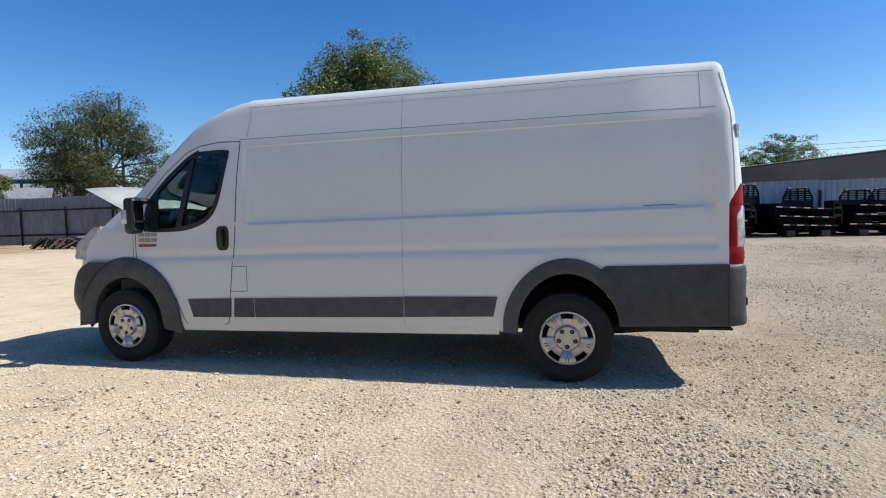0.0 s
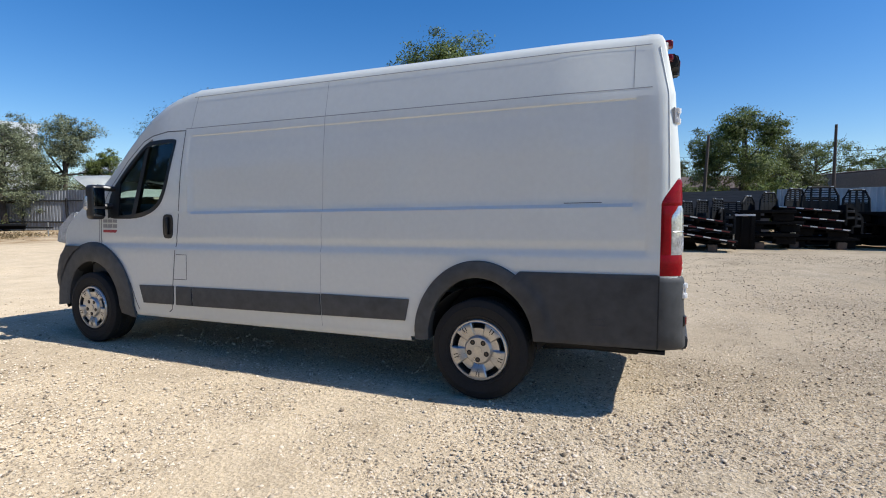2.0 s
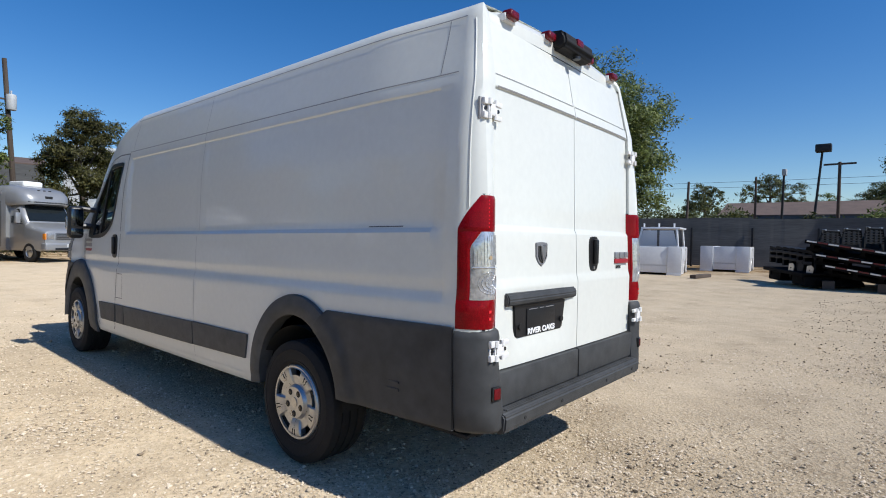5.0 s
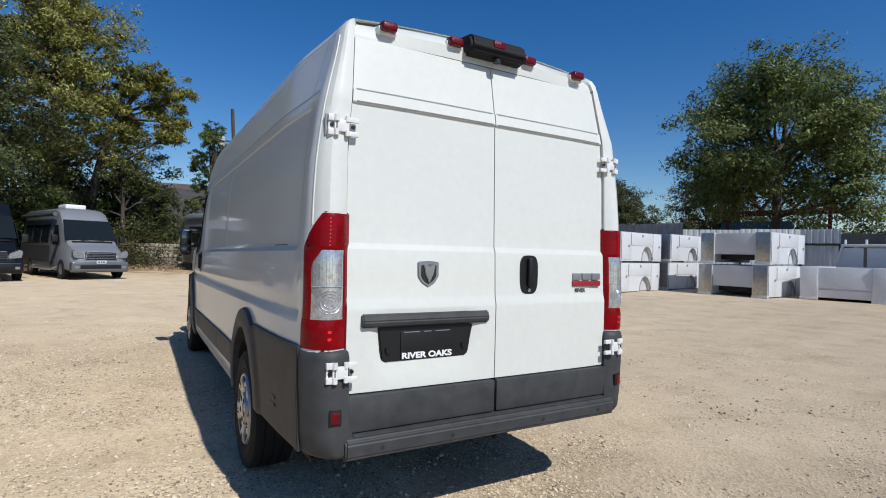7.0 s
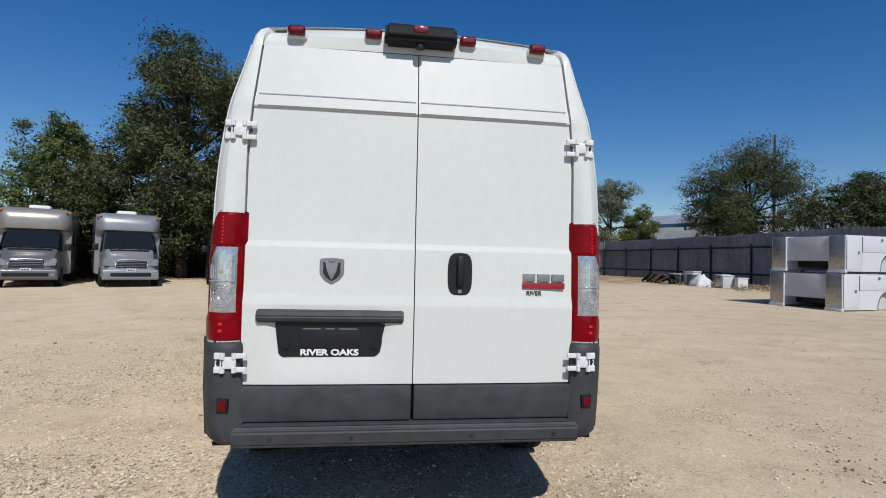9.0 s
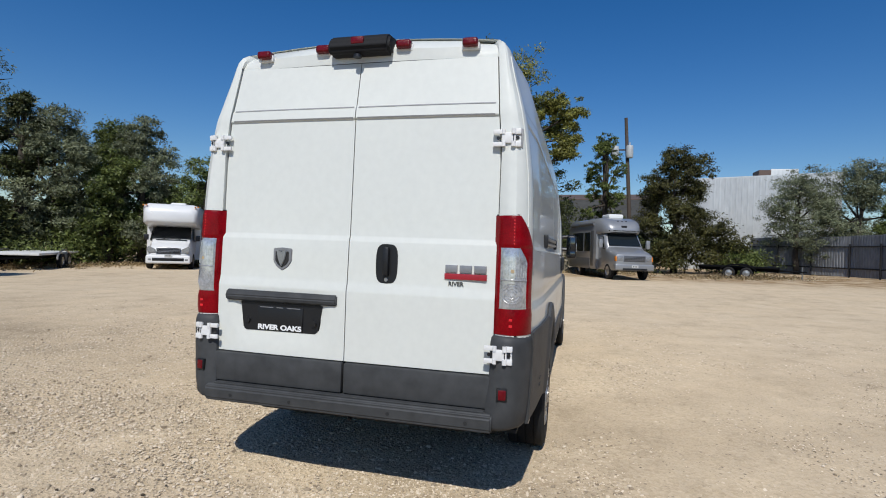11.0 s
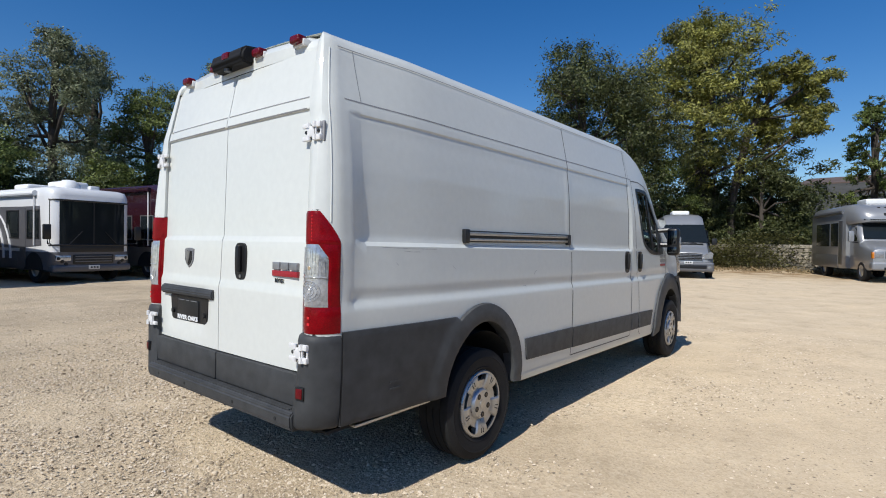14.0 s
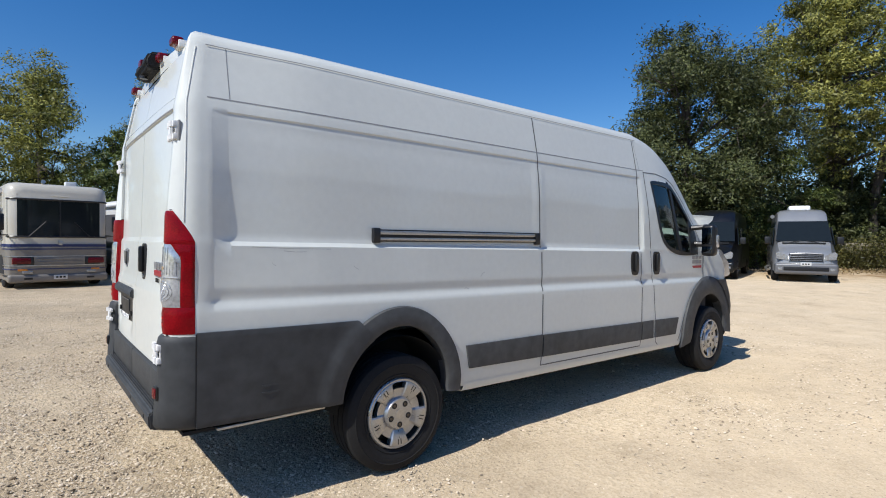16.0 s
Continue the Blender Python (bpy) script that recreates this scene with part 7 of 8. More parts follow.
def coach(label, x, y, yaw, L, W, H, upper, lower, split=1.05, stripe=None, glass_z=(1.35, 2.55), air=2, z0=0.38, graphics=False, awning=True, name="motorhome", front_wheel=1.1, lamps="clear"):
    """A flat-fronted motorhome with a wide two-pane windscreen. Nose at the origin, looking along +x."""
    t = thing(name, label, "motorhome", (x, y, ground_z(x, y)), yaw)
    w = W / 2

    def ring(zs0, zs1, inset):
        return lambda s: [(w * s[1] - inset, zs0), (w * s[1], zs0 + 0.06), (w * s[1], zs1)] + [(-w * s[1], zs1), (-w * s[1], zs0 + 0.06), (-w * s[1] + inset, zs0)]

    st_low = [(0.0, 0.82), (-0.07, 0.93), (-0.2, 0.985), (-0.45, 1.0), (-L + 0.2, 1.0), (-L, 0.96)]
    bm = bmesh.new()
    loft(bm, st_low, ring(z0, split, 0.08))
    part("lower_body", bm, M[lower], t, sharp=40)
    st_up = [(-0.02, 0.82, 0.0, 0.0), (-0.09, 0.93, 0.0, 0.0), (-0.24, 0.985, 0.02, 0.0), (-0.5, 1.0, 0.0, 0.0), (-L + 0.2, 1.0, 0.0, 0), (-L + 0.02, 0.96, 0.06, 0)]

    def up(s):
        h = H - (0.28 if s[0] > -0.05 else 0.12 if s[0] > -0.1 else 0.04 if s[0] > -0.3 else 0.0)
        a = w * s[1]
        return [(a, split), (a, H - 0.35), (a * 0.985, h - 0.14), (a * 0.93, h - 0.04), (a * 0.8, h), (-a * 0.8, h), (-a * 0.93, h - 0.04), (-a * 0.985, h - 0.14), (-a, H - 0.35), (-a, split)]

    bm = bmesh.new()
    loft(bm, st_up, up)
    part("upper_body", bm, M[upper], t, sharp=40)
    g0, g1 = glass_z
    bm = bmesh.new()
    for s in (-1, 1):
        rows = [[bm.verts.new((xx + 0.016, s * w * yy, zz)) for xx, yy in ((-0.005, 0.012), (-0.005, 0.5), (-0.03, 0.80), (-0.10, 0.915), (-0.22, 0.975))] for zz in (g0, g1)]
        for k in range(4):
            bm.faces.new((rows[0][k], rows[0][k + 1], rows[1][k + 1], rows[1][k]))
    part("windscreen", bm, M["dark_glass"], t, "large dark two-pane windscreen", sharp=60)
    box("screen_divider", (-0.01, -0.018, g0), (0.022, 0.018, g1), M["black"], t)
    for zz in (g0 - 0.05, g1):
        bm = bmesh.new()
        pts = [(xx + 0.012, w * yy, zz + 0.025) for xx, yy in ((-0.22, -0.98), (-0.09, -0.92), (-0.01, -0.8), (0.0, 0.0), (-0.01, 0.8), (-0.09, 0.92), (-0.22, 0.98))]
        add_tube(bm, pts, 0.028, 6)
        part("screen_trim", bm, M["black" if upper != "maroon" else "maroon"], t)
    for s in (-1, 1):
        tube("wiper", [(0.03, s * 0.75, g0 - 0.02), (0.03, s * 0.35, g0 + 0.42)], 0.014, M["black"], t, 5)
        box("head_lamp", (-0.12, s * w * 0.55, 0.72), (0.022, s * w * 0.90, 0.90), M[lamps], t, 0.03)
        box("marker_lamp", (-0.05, s * w * 0.62, 0.52), (0.02, s * w * 0.80, 0.58), M["amber"], t, 0.01)
        tube("mirror_arm", [(-0.15, s * w * 0.97, g0 + 0.02), (0.1, s * (w + 0.14), g0 + 0.02), (0.1, s * (w + 0.16), g0 + 0.25)], 0.022, M["black"], t, 6)
        box("mirror_head", (0.04, s * (w + 0.06), g0 + 0.15), (0.16, s * (w + 0.27), g0 + 0.62), M["black" if upper != "maroon" else "dull"], t, 0.04)
        small_wheel(t, -front_wheel, s * (w - 0.16), 0.45, 0.28)
        small_wheel(t, -L + 2.6, s * (w - 0.16), 0.45, 0.28)
        bm = bmesh.new()
        add_prism(bm, [(-front_wheel + 0.6 * math.cos(a), 0.42 + 0.56 * math.sin(a)) for a in np.linspace(0, math.pi, 15)], s * (w - 0.3), s * (w + 0.006), axis="y")
        part("wheel_arch", bm, M["dark"], t, sharp=60)
        for k, (a, b) in enumerate(((0.75, 1.5), (2.1, 2.9), (3.5, 4.9))):
            win = box("side_window", (-b, s * (w - 0.03), 1.45), (-a, s * (w + 0.012), 2.3), M["dark_glass"], t, 0.01)
            bm = bmesh.new()
            for lo, hi in (((-b - 0.03, 1.41), (-a + 0.03, 1.45)), ((-b - 0.03, 2.30), (-a + 0.03, 2.34)), ((-b - 0.03, 1.45), (-b, 2.30)), ((-a, 1.45), (-a + 0.03, 2.30))):
                add_box(bm, (lo[0], s * (w - 0.02), lo[1]), (hi[0], s * (w + 0.02), hi[1]))
            part("window_frame", bm, M["dull" if not graphics else "black"], win)
        for k in range(3):
            box("storage_door", (-2.2 - 1.5 * k - 1.3, s * (w - 0.02), 0.55), (-2.2 - 1.5 * k, s * (w + 0.008), split - 0.12), M[lower], t, 0.01)
    box("grille", (-0.04, -0.62, 0.62 if graphics else 0.70), (0.03, 0.62, 0.92), M["black" if graphics else lower], t, 0.02)
    for k in range(3):
        box("grille_bar", (0.02, -0.56, 0.68 + 0.085 * k), (0.045, 0.56, 0.71 + 0.085 * k), M["silver_dark" if graphics else lower], t, 0.008)
    bm = bmesh.new()
    add_box(bm, (-0.35, -w * 0.98, z0 - 0.02), (0.05, w * 0.98, z0 + 0.22), 0.08, 3)
    bump = part("front_bumper", bm, M[lower], t, sharp=60)
    box("number_plate", (0.045, -0.17, z0 + 0.06), (0.065, 0.17, z0 + 0.19), M["plate"], bump, 0.004)
    for k in range(3):
        box("plate_bar", (0.063, -0.12 + 0.09 * k, z0 + 0.10), (0.068, -0.06 + 0.09 * k, z0 + 0.15), M["rubber"], bump)
    if stripe:
        bm = bmesh.new()
        loft(bm, [(0.012, 0.822), (-0.06, 0.935), (-0.2, 0.99), (-0.45, 1.006), (-L + 0.3, 1.006)], lambda s: [(w * s[1], split + 0.02), (w * s[1], split + 0.10), (-w * s[1], split + 0.10), (-w * s[1], split + 0.02)])
        part("stripe", bm, M[stripe], t)
    if graphics:
        box("front_band", (-0.06, -w * 0.80, 1.0), (0.012, w * 0.80, g0 - 0.02), M["black"], t, 0.02, "black panel under the windscreen")
        for s in (-1, 1):
            for k in range(3):
                bm = bmesh.new()
                add_lathe(bm, [(0.0, 0.03), (0.05, 0.026), (0.06, 0.0)], 16, m=Matrix.Translation((0.0, s * w * (0.66 + 0.09 * k), 0.62 + 0.09 * k)) @ pose(0, 0, 0, 0, 0, -90))
                part("round_lamp", bm, M["black"], t)
        for s in (-1, 1):
            panel_on("side_graphic", [(-0.6, s * (w + 0.004), 1.2), (-2.0, s * (w + 0.004), 1.1), (-6.5, s * (w + 0.004), 1.1), (-6.5, s * (w + 0.004), 2.5), (-1.9, s * (w + 0.004), 2.45), (-0.7, s * (w + 0.004), 2.45)], M["coach_grey"], t, thick=0.003 * s)
            for k in range(2):
                pts = [(-2.6 - 0.5 * k - 1.9 * (1 - math.cos(a)), s * (w + 0.012), 0.75 + 1.75 * math.sin(a)) for a in np.linspace(0, 1.5, 10)]
                tube("side_swoosh", pts, [0.05 - 0.003 * i for i in range(10)], M["coach_white"], t, 6)
            bm = bmesh.new()
            add_prism(bm, [(-1.62, 0.5), (-2.0, 0.5), (-2.0, 2.4), (-1.62, 2.4)], s * (w + 0.0), s * (w + 0.014), axis="y")
            part("entry_door", bm, M["coach_grey"], t)
    for k in range(air):
        box("roof_air_unit", (-2.1 - 2.4 * k, -0.42, H - 0.02), (-1.1 - 2.4 * k, 0.42, H + 0.27), M["vinyl"], t, 0.1, seg=4)
    if awning:
        tube("awning", [(-0.9, -w - 0.05, H - 0.22), (-L + 1.0, -w - 0.05, H - 0.22)], 0.085, M["vinyl" if upper != "maroon" else "maroon"], t, 10)
        tube("awning_arm", [(-1.0, -w - 0.04, H - 0.3), (-1.0, -w - 0.04, 1.2)], 0.025, M["vinyl"], t, 5)
    box("roof_antenna", (-0.9, 0.25, H - 0.01), (-0.7, 0.55, H + 0.14), M["vinyl"], t, 0.03)
    return t


def class_c(label, x, y, yaw, cab, box_m, L=7.2, W=2.25, H=2.85, over=False, side_m=None):
    """A cutaway camper: a van cab under the rounded brow of a wider coach box."""
    t = camper_van(label, x, y, yaw, cab, 2.6, 0.95, 2.5, roof_kit=False, side_glass=False)
    t.name = "class_c_camper"
    w = W / 2

    def ring(s):
        a, z0, z1 = w * s[1], s[2], s[3]
        sh = 0.2
        return [(a * 0.94, z0), (a, z0 + 0.08), (a, z1 - sh), (a * 0.95, z1 - 0.07), (a * 0.8, z1), (-a * 0.8, z1), (-a * 0.95, z1 - 0.07), (-a, z1 - sh), (-a, z0 + 0.08), (-a * 0.94, z0)]

    front = -0.35 if over else -1.56
    if over:
        st = [(front, 0.78, 2.26, H - 0.42), (front - 0.05, 0.86, 2.20, H - 0.30), (front - 0.18, 0.94, 2.16, H - 0.14), (front - 0.36, 0.99, 2.10, H - 0.03), (-1.99, 1.0, 1.95, H)]
    else:
        st = [(front, 0.70, 2.17, H - 0.40), (front - 0.05, 0.80, 2.15, H - 0.27), (front - 0.14, 0.89, 2.12, H - 0.15), (front - 0.26, 0.96, 2.08, H - 0.06), (front - 0.36, 0.99, 2.0, H - 0.02), (-1.99, 1.0, 1.9, H)]
    bm = bmesh.new()
    loft(bm, st, ring)
    part("brow", bm, M[box_m], t, sharp=40)
    bm = bmesh.new()
    loft(bm, [(-2.0, 1.0, 0.42, H), (-L + 0.2, 1.0, 0.42, H), (-L, 0.95, 0.46, H - 0.06)], ring)
    coach_box = part("coach_box", bm, M[side_m or box_m], t, sharp=40)
    for s in (-1, 1):
        for k in range(2):
            box("side_window", (-3.6 - 2.0 * k, s * (w - 0.03), 1.5), (-2.7 - 2.0 * k, s * (w + 0.012), 2.15), M["dark_glass"], coach_box, 0.01)
        box("lower_skirt", (-L + 0.3, s * (w - 0.03), 0.45), (-2.1, s * (w + 0.01), 1.0), M["silver_dark" if box_m != "coach_white" else "cream"], coach_box, 0.01)
        small_wheel(t, -L + 2.2, s * (w - 0.2))
        for k in range(2):
            box("brow_lamp", (front - 0.2, s * w * (0.93 - 0.1 * k), H - 0.16), (front - 0.08, s * w * (0.99 - 0.1 * k), H - 0.10), M["amber"], t, 0.01)
    box("brow_panel", (front - 0.09, -0.34, H - 0.44), (front - 0.03, 0.34, H - 0.40), M["vinyl"], t, 0.004)
    box("roof_air_unit", (-4.2, -0.36, H - 0.02), (-3.2, 0.36, H + 0.2), M["vinyl"], t, 0.08, seg=3)
    return t


camper_van("silver high-roof camper van with a white roof air unit", -19.7, -2.75, 21, "silver", H=2.68, low="silver_dark")
camper_van("black high-roof passenger van with tinted glass", -18.9, -5.8, 17, "black_paint", L=7.0, H=2.78, grille="silver_dark", roof_kit=False)


def cutaway_camper(label, x, y, yaw, L=7.0):
    """A rounded silver camper shell on a long-nosed cutaway truck cab. Nose at the origin, looking along +x."""
    t = thing("class_c_camper", label, "van", (x, y, ground_z(x, y)), yaw)

    def ring(q):
        a, z0, z1, r = q[1], q[2], q[3], q[4]
        half = [(a * 0.95, z0), (a, z0 + 0.09), (a, z1 - r), (a * 0.985, z1 - r * 0.62), (a * 0.93, z1 - r * 0.30), (a * 0.82, z1 - r * 0.08), (a * 0.6, z1)]
        return half + [(-p, z) for p, z in half[::-1]]

    bm = bmesh.new()
    loft(bm, [(0.0, 0.84, 0.55, 1.20, 0.12), (-0.05, 0.93, 0.50, 1.30, 0.14), (-0.28, 0.98, 0.46, 1.40, 0.2), (-0.9, 1.0, 0.45, 1.56, 0.25), (-1.24, 1.0, 0.45, 1.66, 0.25)], ring)
    part("bonnet", bm, M["silver"], t, sharp=40)
    bm = bmesh.new()
    loft(bm, [(-1.20, 0.99, 0.45, 1.67, 0.2), (-1.45, 0.98, 0.45, 2.02, 0.3), (-1.72, 0.97, 0.45, 2.40, 0.4), (-2.4, 0.97, 0.45, 2.46, 0.4)], ring)
    part("cab", bm, M["silver"], t, sharp=40)
    panel_on("windscreen", [(-1.20, -0.84, 1.70), (-1.20, 0.84, 1.70), (-1.68, 0.76, 2.36), (-1.68, -0.76, 2.36)], M["dark_glass"], t, "dark windscreen", 0.03)
    bm = bmesh.new()
    loft(bm, [(-1.30, 0.62, 2.42, 2.58, 0.12), (-1.38, 0.80, 2.38, 2.76, 0.25), (-1.55, 0.94, 2.36, 2.94, 0.4), (-1.85, 1.05, 2.34, 3.08, 0.5), (-2.28, 1.13, 2.30, 3.18, 0.55)], ring)
    part("brow", bm, M["silver"], t, sharp=50)
    bm = bmesh.new()
    loft(bm, [(-2.27, 1.11, 0.46, 3.18, 0.55), (-2.42, 1.17, 0.44, 3.20, 0.55), (-L + 0.5, 1.17, 0.44, 3.20, 0.55), (-L + 0.15, 1.12, 0.48, 3.12, 0.6), (-L, 0.98, 0.6, 2.95, 0.6)], ring)
    shell = part("coach_box", bm, M["silver"], t, sharp=50)
    box("brow_badge", (-1.40, -0.15, 2.62), (-1.33, 0.15, 2.76), M["steel_dark"], t, 0.02)
    for k in range(3):
        box("marker_lamp", (-1.72, -0.26 + 0.22 * k, 2.985), (-1.62, -0.18 + 0.22 * k, 3.02), M["steel_dark"], t, 0.01)
    box("grille", (-0.05, -0.56, 0.92), (0.022, 0.56, 1.22), M["silver_dark"], t, 0.03)
    for k in range(4):
        box("grille_bar", (0.015, -0.52, 0.96 + 0.065 * k), (0.034, 0.52, 0.975 + 0.065 * k), M["steel_dark"], t, 0.004)
    bm = bmesh.new()
    add_box(bm, (-0.25, -0.99, 0.48), (0.10, 0.99, 0.80), 0.08, 4)
    bump = part("front_bumper", bm, M["silver"], t, sharp=60)
    box("air_intake", (0.06, -0.62, 0.50), (0.108, 0.62, 0.60), M["black"], bump, 0.01)
    box("number_plate", (0.095, -0.16, 0.62), (0.115, 0.16, 0.75), M["plate"], bump, 0.004)
    for k in range(3):
        box("plate_bar", (0.113, -0.11 + 0.08 * k, 0.66), (0.118, -0.06 + 0.08 * k, 0.71), M["rubber"], bump)
    for u in (-1, 1):
        box("head_lamp", (-0.12, u * 0.60, 0.95), (0.02, u * 0.88, 1.19), M["vehicle_lamp"], t, 0.03)
        box("turn_lamp", (-0.20, u * 0.89, 0.93), (-0.02, u * 0.955, 1.18), M["amber"], t, 0.015)
        tube("mirror_arm", [(-1.35, u * 0.98, 1.55), (-1.25, u * 1.24, 1.58)], 0.02, M["black"], t, 6)
        box("door_mirror", (-1.34, u * 1.16, 1.58), (-1.18, u * 1.36, 2.02), M["silver"], t, 0.05)
        panel_on("side_window", [(-1.45, u * 0.985, 1.62), (-2.15, u * 0.985, 1.60), (-2.15, u * 0.955, 2.18), (-1.68, u * 0.955, 2.18)], M["dark_glass"], t, thick=-0.02 * u)
        for a, b in ((-3.0, -3.9), (-4.1, -5.9)):
            box("side_window", (b, u * 1.14, 1.38), (a, u * 1.182, 2.42), M["dark_glass"], shell, 0.02)
        box("entry_door", (-2.92, u * 1.14, 0.60), (-2.46, u * 1.180, 2.50), M["silver_dark"], shell, 0.01)
        box("lower_skirt", (-L + 0.6, u * 1.14, 0.44), (-3.0, u * 1.180, 1.02), M["silver_dark"], shell, 0.01)
        tube("awning", [(-2.5, u * 1.14, 2.86), (-L + 0.8, u * 1.14, 2.86)], 0.09, M["silver_dark"], shell, 8)
        small_wheel(t, -0.95, u * 0.88, 0.40, 0.26)
        small_wheel(t, -L + 2.1, u * 0.98, 0.40, 0.28)
    box("roof_air_unit", (-3.4, -0.4, 3.17), (-2.4, 0.4, 3.42), M["vinyl"], t, 0.09, seg=3)
    return t


cutaway_camper("silver rounded camper shell on a long-nosed truck cab", -23.7, 3.85, 19)
class_c("silver van-cab camper with a rounded coach box", -17.4, -9.1, 27, "silver", "silver")
class_c("pale bronze van-cab camper with dark grey nose", -16.9, -12.4, 24, "silver_dark", "bronze", H=2.98, W=2.35)
class_c("grey van-cab camper parked in a row", -19.2, -16.4, 27, "coach_grey", "coach_grey", H=2.95)
class_c("white cab-over camper with cream side skirts", -16.6, -17.2, 35, "coach_white", "coach_white", H=3.1, W=2.4, over=True)
coach("maroon and tan diesel motorhome with tinted windscreen", -6.95, -17.3, 100, 11.0, 2.5, 3.5, "maroon", "tan", 1.15, air=0, glass_z=(1.42, 2.62))
white_coach = coach("white motorhome with dark grey side graphics and awning", -3.4, -16.95, 100, 9.0, 2.45, 3.08, "coach_white", "coach_grey", 1.0, graphics=True, glass_z=(1.25, 2.62))
dome = bmesh.new()
add_lathe(dome, [(0.0, 0.30), (0.16, 0.28), (0.28, 0.20), (0.34, 0.08), (0.35, 0.0), (0.0, 0.0)], 24, m=Matrix.Translation((-0.95, -0.3, 3.08)) @ pose(0, 0, 0, 90, 0, 0))
part("roof_dome", dome, M["vinyl"], white_coach, "white satellite dome", sharp=60)
cream_coach = coach("cream and grey-beige motorhome with dark blue stripes", 0.8, -15.85, 97, 9.5, 2.5, 3.10, "cream", "beige_low", 1.20, "blue_stripe", glass_z=(1.54, 2.58), air=0, z0=0.20, lamps="lampred")
for z0, z1, m in ((1.14, 1.17, "blue_stripe"), (0.56, 0.585, "blue_stripe"), (0.36, 0.40, "black"), (0.93, 0.955, "dull"), (0.66, 0.685, "dull")):
    bm = bmesh.new()
    loft(bm, [(0.014, 0.822), (-0.058, 0.935), (-0.2, 0.99), (-0.45, 1.006), (-0.8, 1.006)], lambda q: [(1.25 * q[1], z0), (1.25 * q[1], z1), (-1.25 * q[1], z1), (-1.25 * q[1], z0)])
    part("front_moulding", bm, M[m], cream_coach)
for k in range(3):
    tube("roof_ridge", [(-0.26, -1.16, 2.70 + 0.075 * k), (-0.10 - 0.03 * k, -1.0, 2.71 + 0.075 * k), (-0.02 - 0.05 * k, 0.0, 2.72 + 0.075 * k), (-0.10 - 0.03 * k, 1.0, 2.71 + 0.075 * k), (-0.26, 1.16, 2.70 + 0.075 * k)], 0.022, M["cream"], cream_coach, 6)
for u in (-1, 1):
    box("lamp_surround", (-0.10, u * 0.62 - 0.0, 0.68), (0.016, u * 1.02, 0.93), M["black"], cream_coach, 0.02)
    box("fog_lamp", (-0.05, u * 0.66, 0.27), (0.056, u * 0.86, 0.33), M["black"], cream_coach, 0.01)
    box("fog_lamp", (-0.05, u * 0.66, 0.44), (0.056, u * 0.90, 0.52), M["vehicle_lamp"], cream_coach, 0.01)
box("front_emblem", (0.0, -0.05, 1.27), (0.03, 0.05, 1.40), M["dull"], cream_coach, 0.01)
tube("roof_horn", [(-0.55, -0.35, 3.14), (-0.35, -0.35, 3.16)], [0.03, 0.06], M["dull"], cream_coach, 10)

# ---- service bodies, truck beds, trailers and clutter in the yard ----
M["body_white"] = mat("white_service_body_paint", (0.69, 0.70, 0.71), 0.4, spread=0.05, scale=1.2, fine=12, coat=0.3)
M["galv"] = mat("bare_aluminium_end", (0.42, 0.41, 0.39), 0.32, 0.8, spread=0.22, scale=1.2, fine=9)
M["panel_grey"] = mat("pale_grey_primer", (0.58, 0.585, 0.59), 0.5, spread=0.08, scale=1)
M["bed_black"] = mat("black_truck_bed_paint", (0.005, 0.005, 0.0055), 0.75, spread=0.3, scale=2, fine=20, spec=0.1)
M["tape_white"] = mat("white_reflective_tape", (0.7, 0.7, 0.68), 0.35, spread=0.1)
M["tape_red"] = mat("red_reflective_tape", (0.12, 0.012, 0.014), 0.35, spread=0.1)
M["tarp"] = mat("white_plastic_tarp", (0.72, 0.72, 0.70), 0.6, spread=0.08)
M["rust"] = mat("rusty_steel", (0.10, 0.055, 0.035), 0.85, spread=0.35, scale=4, fine=40)


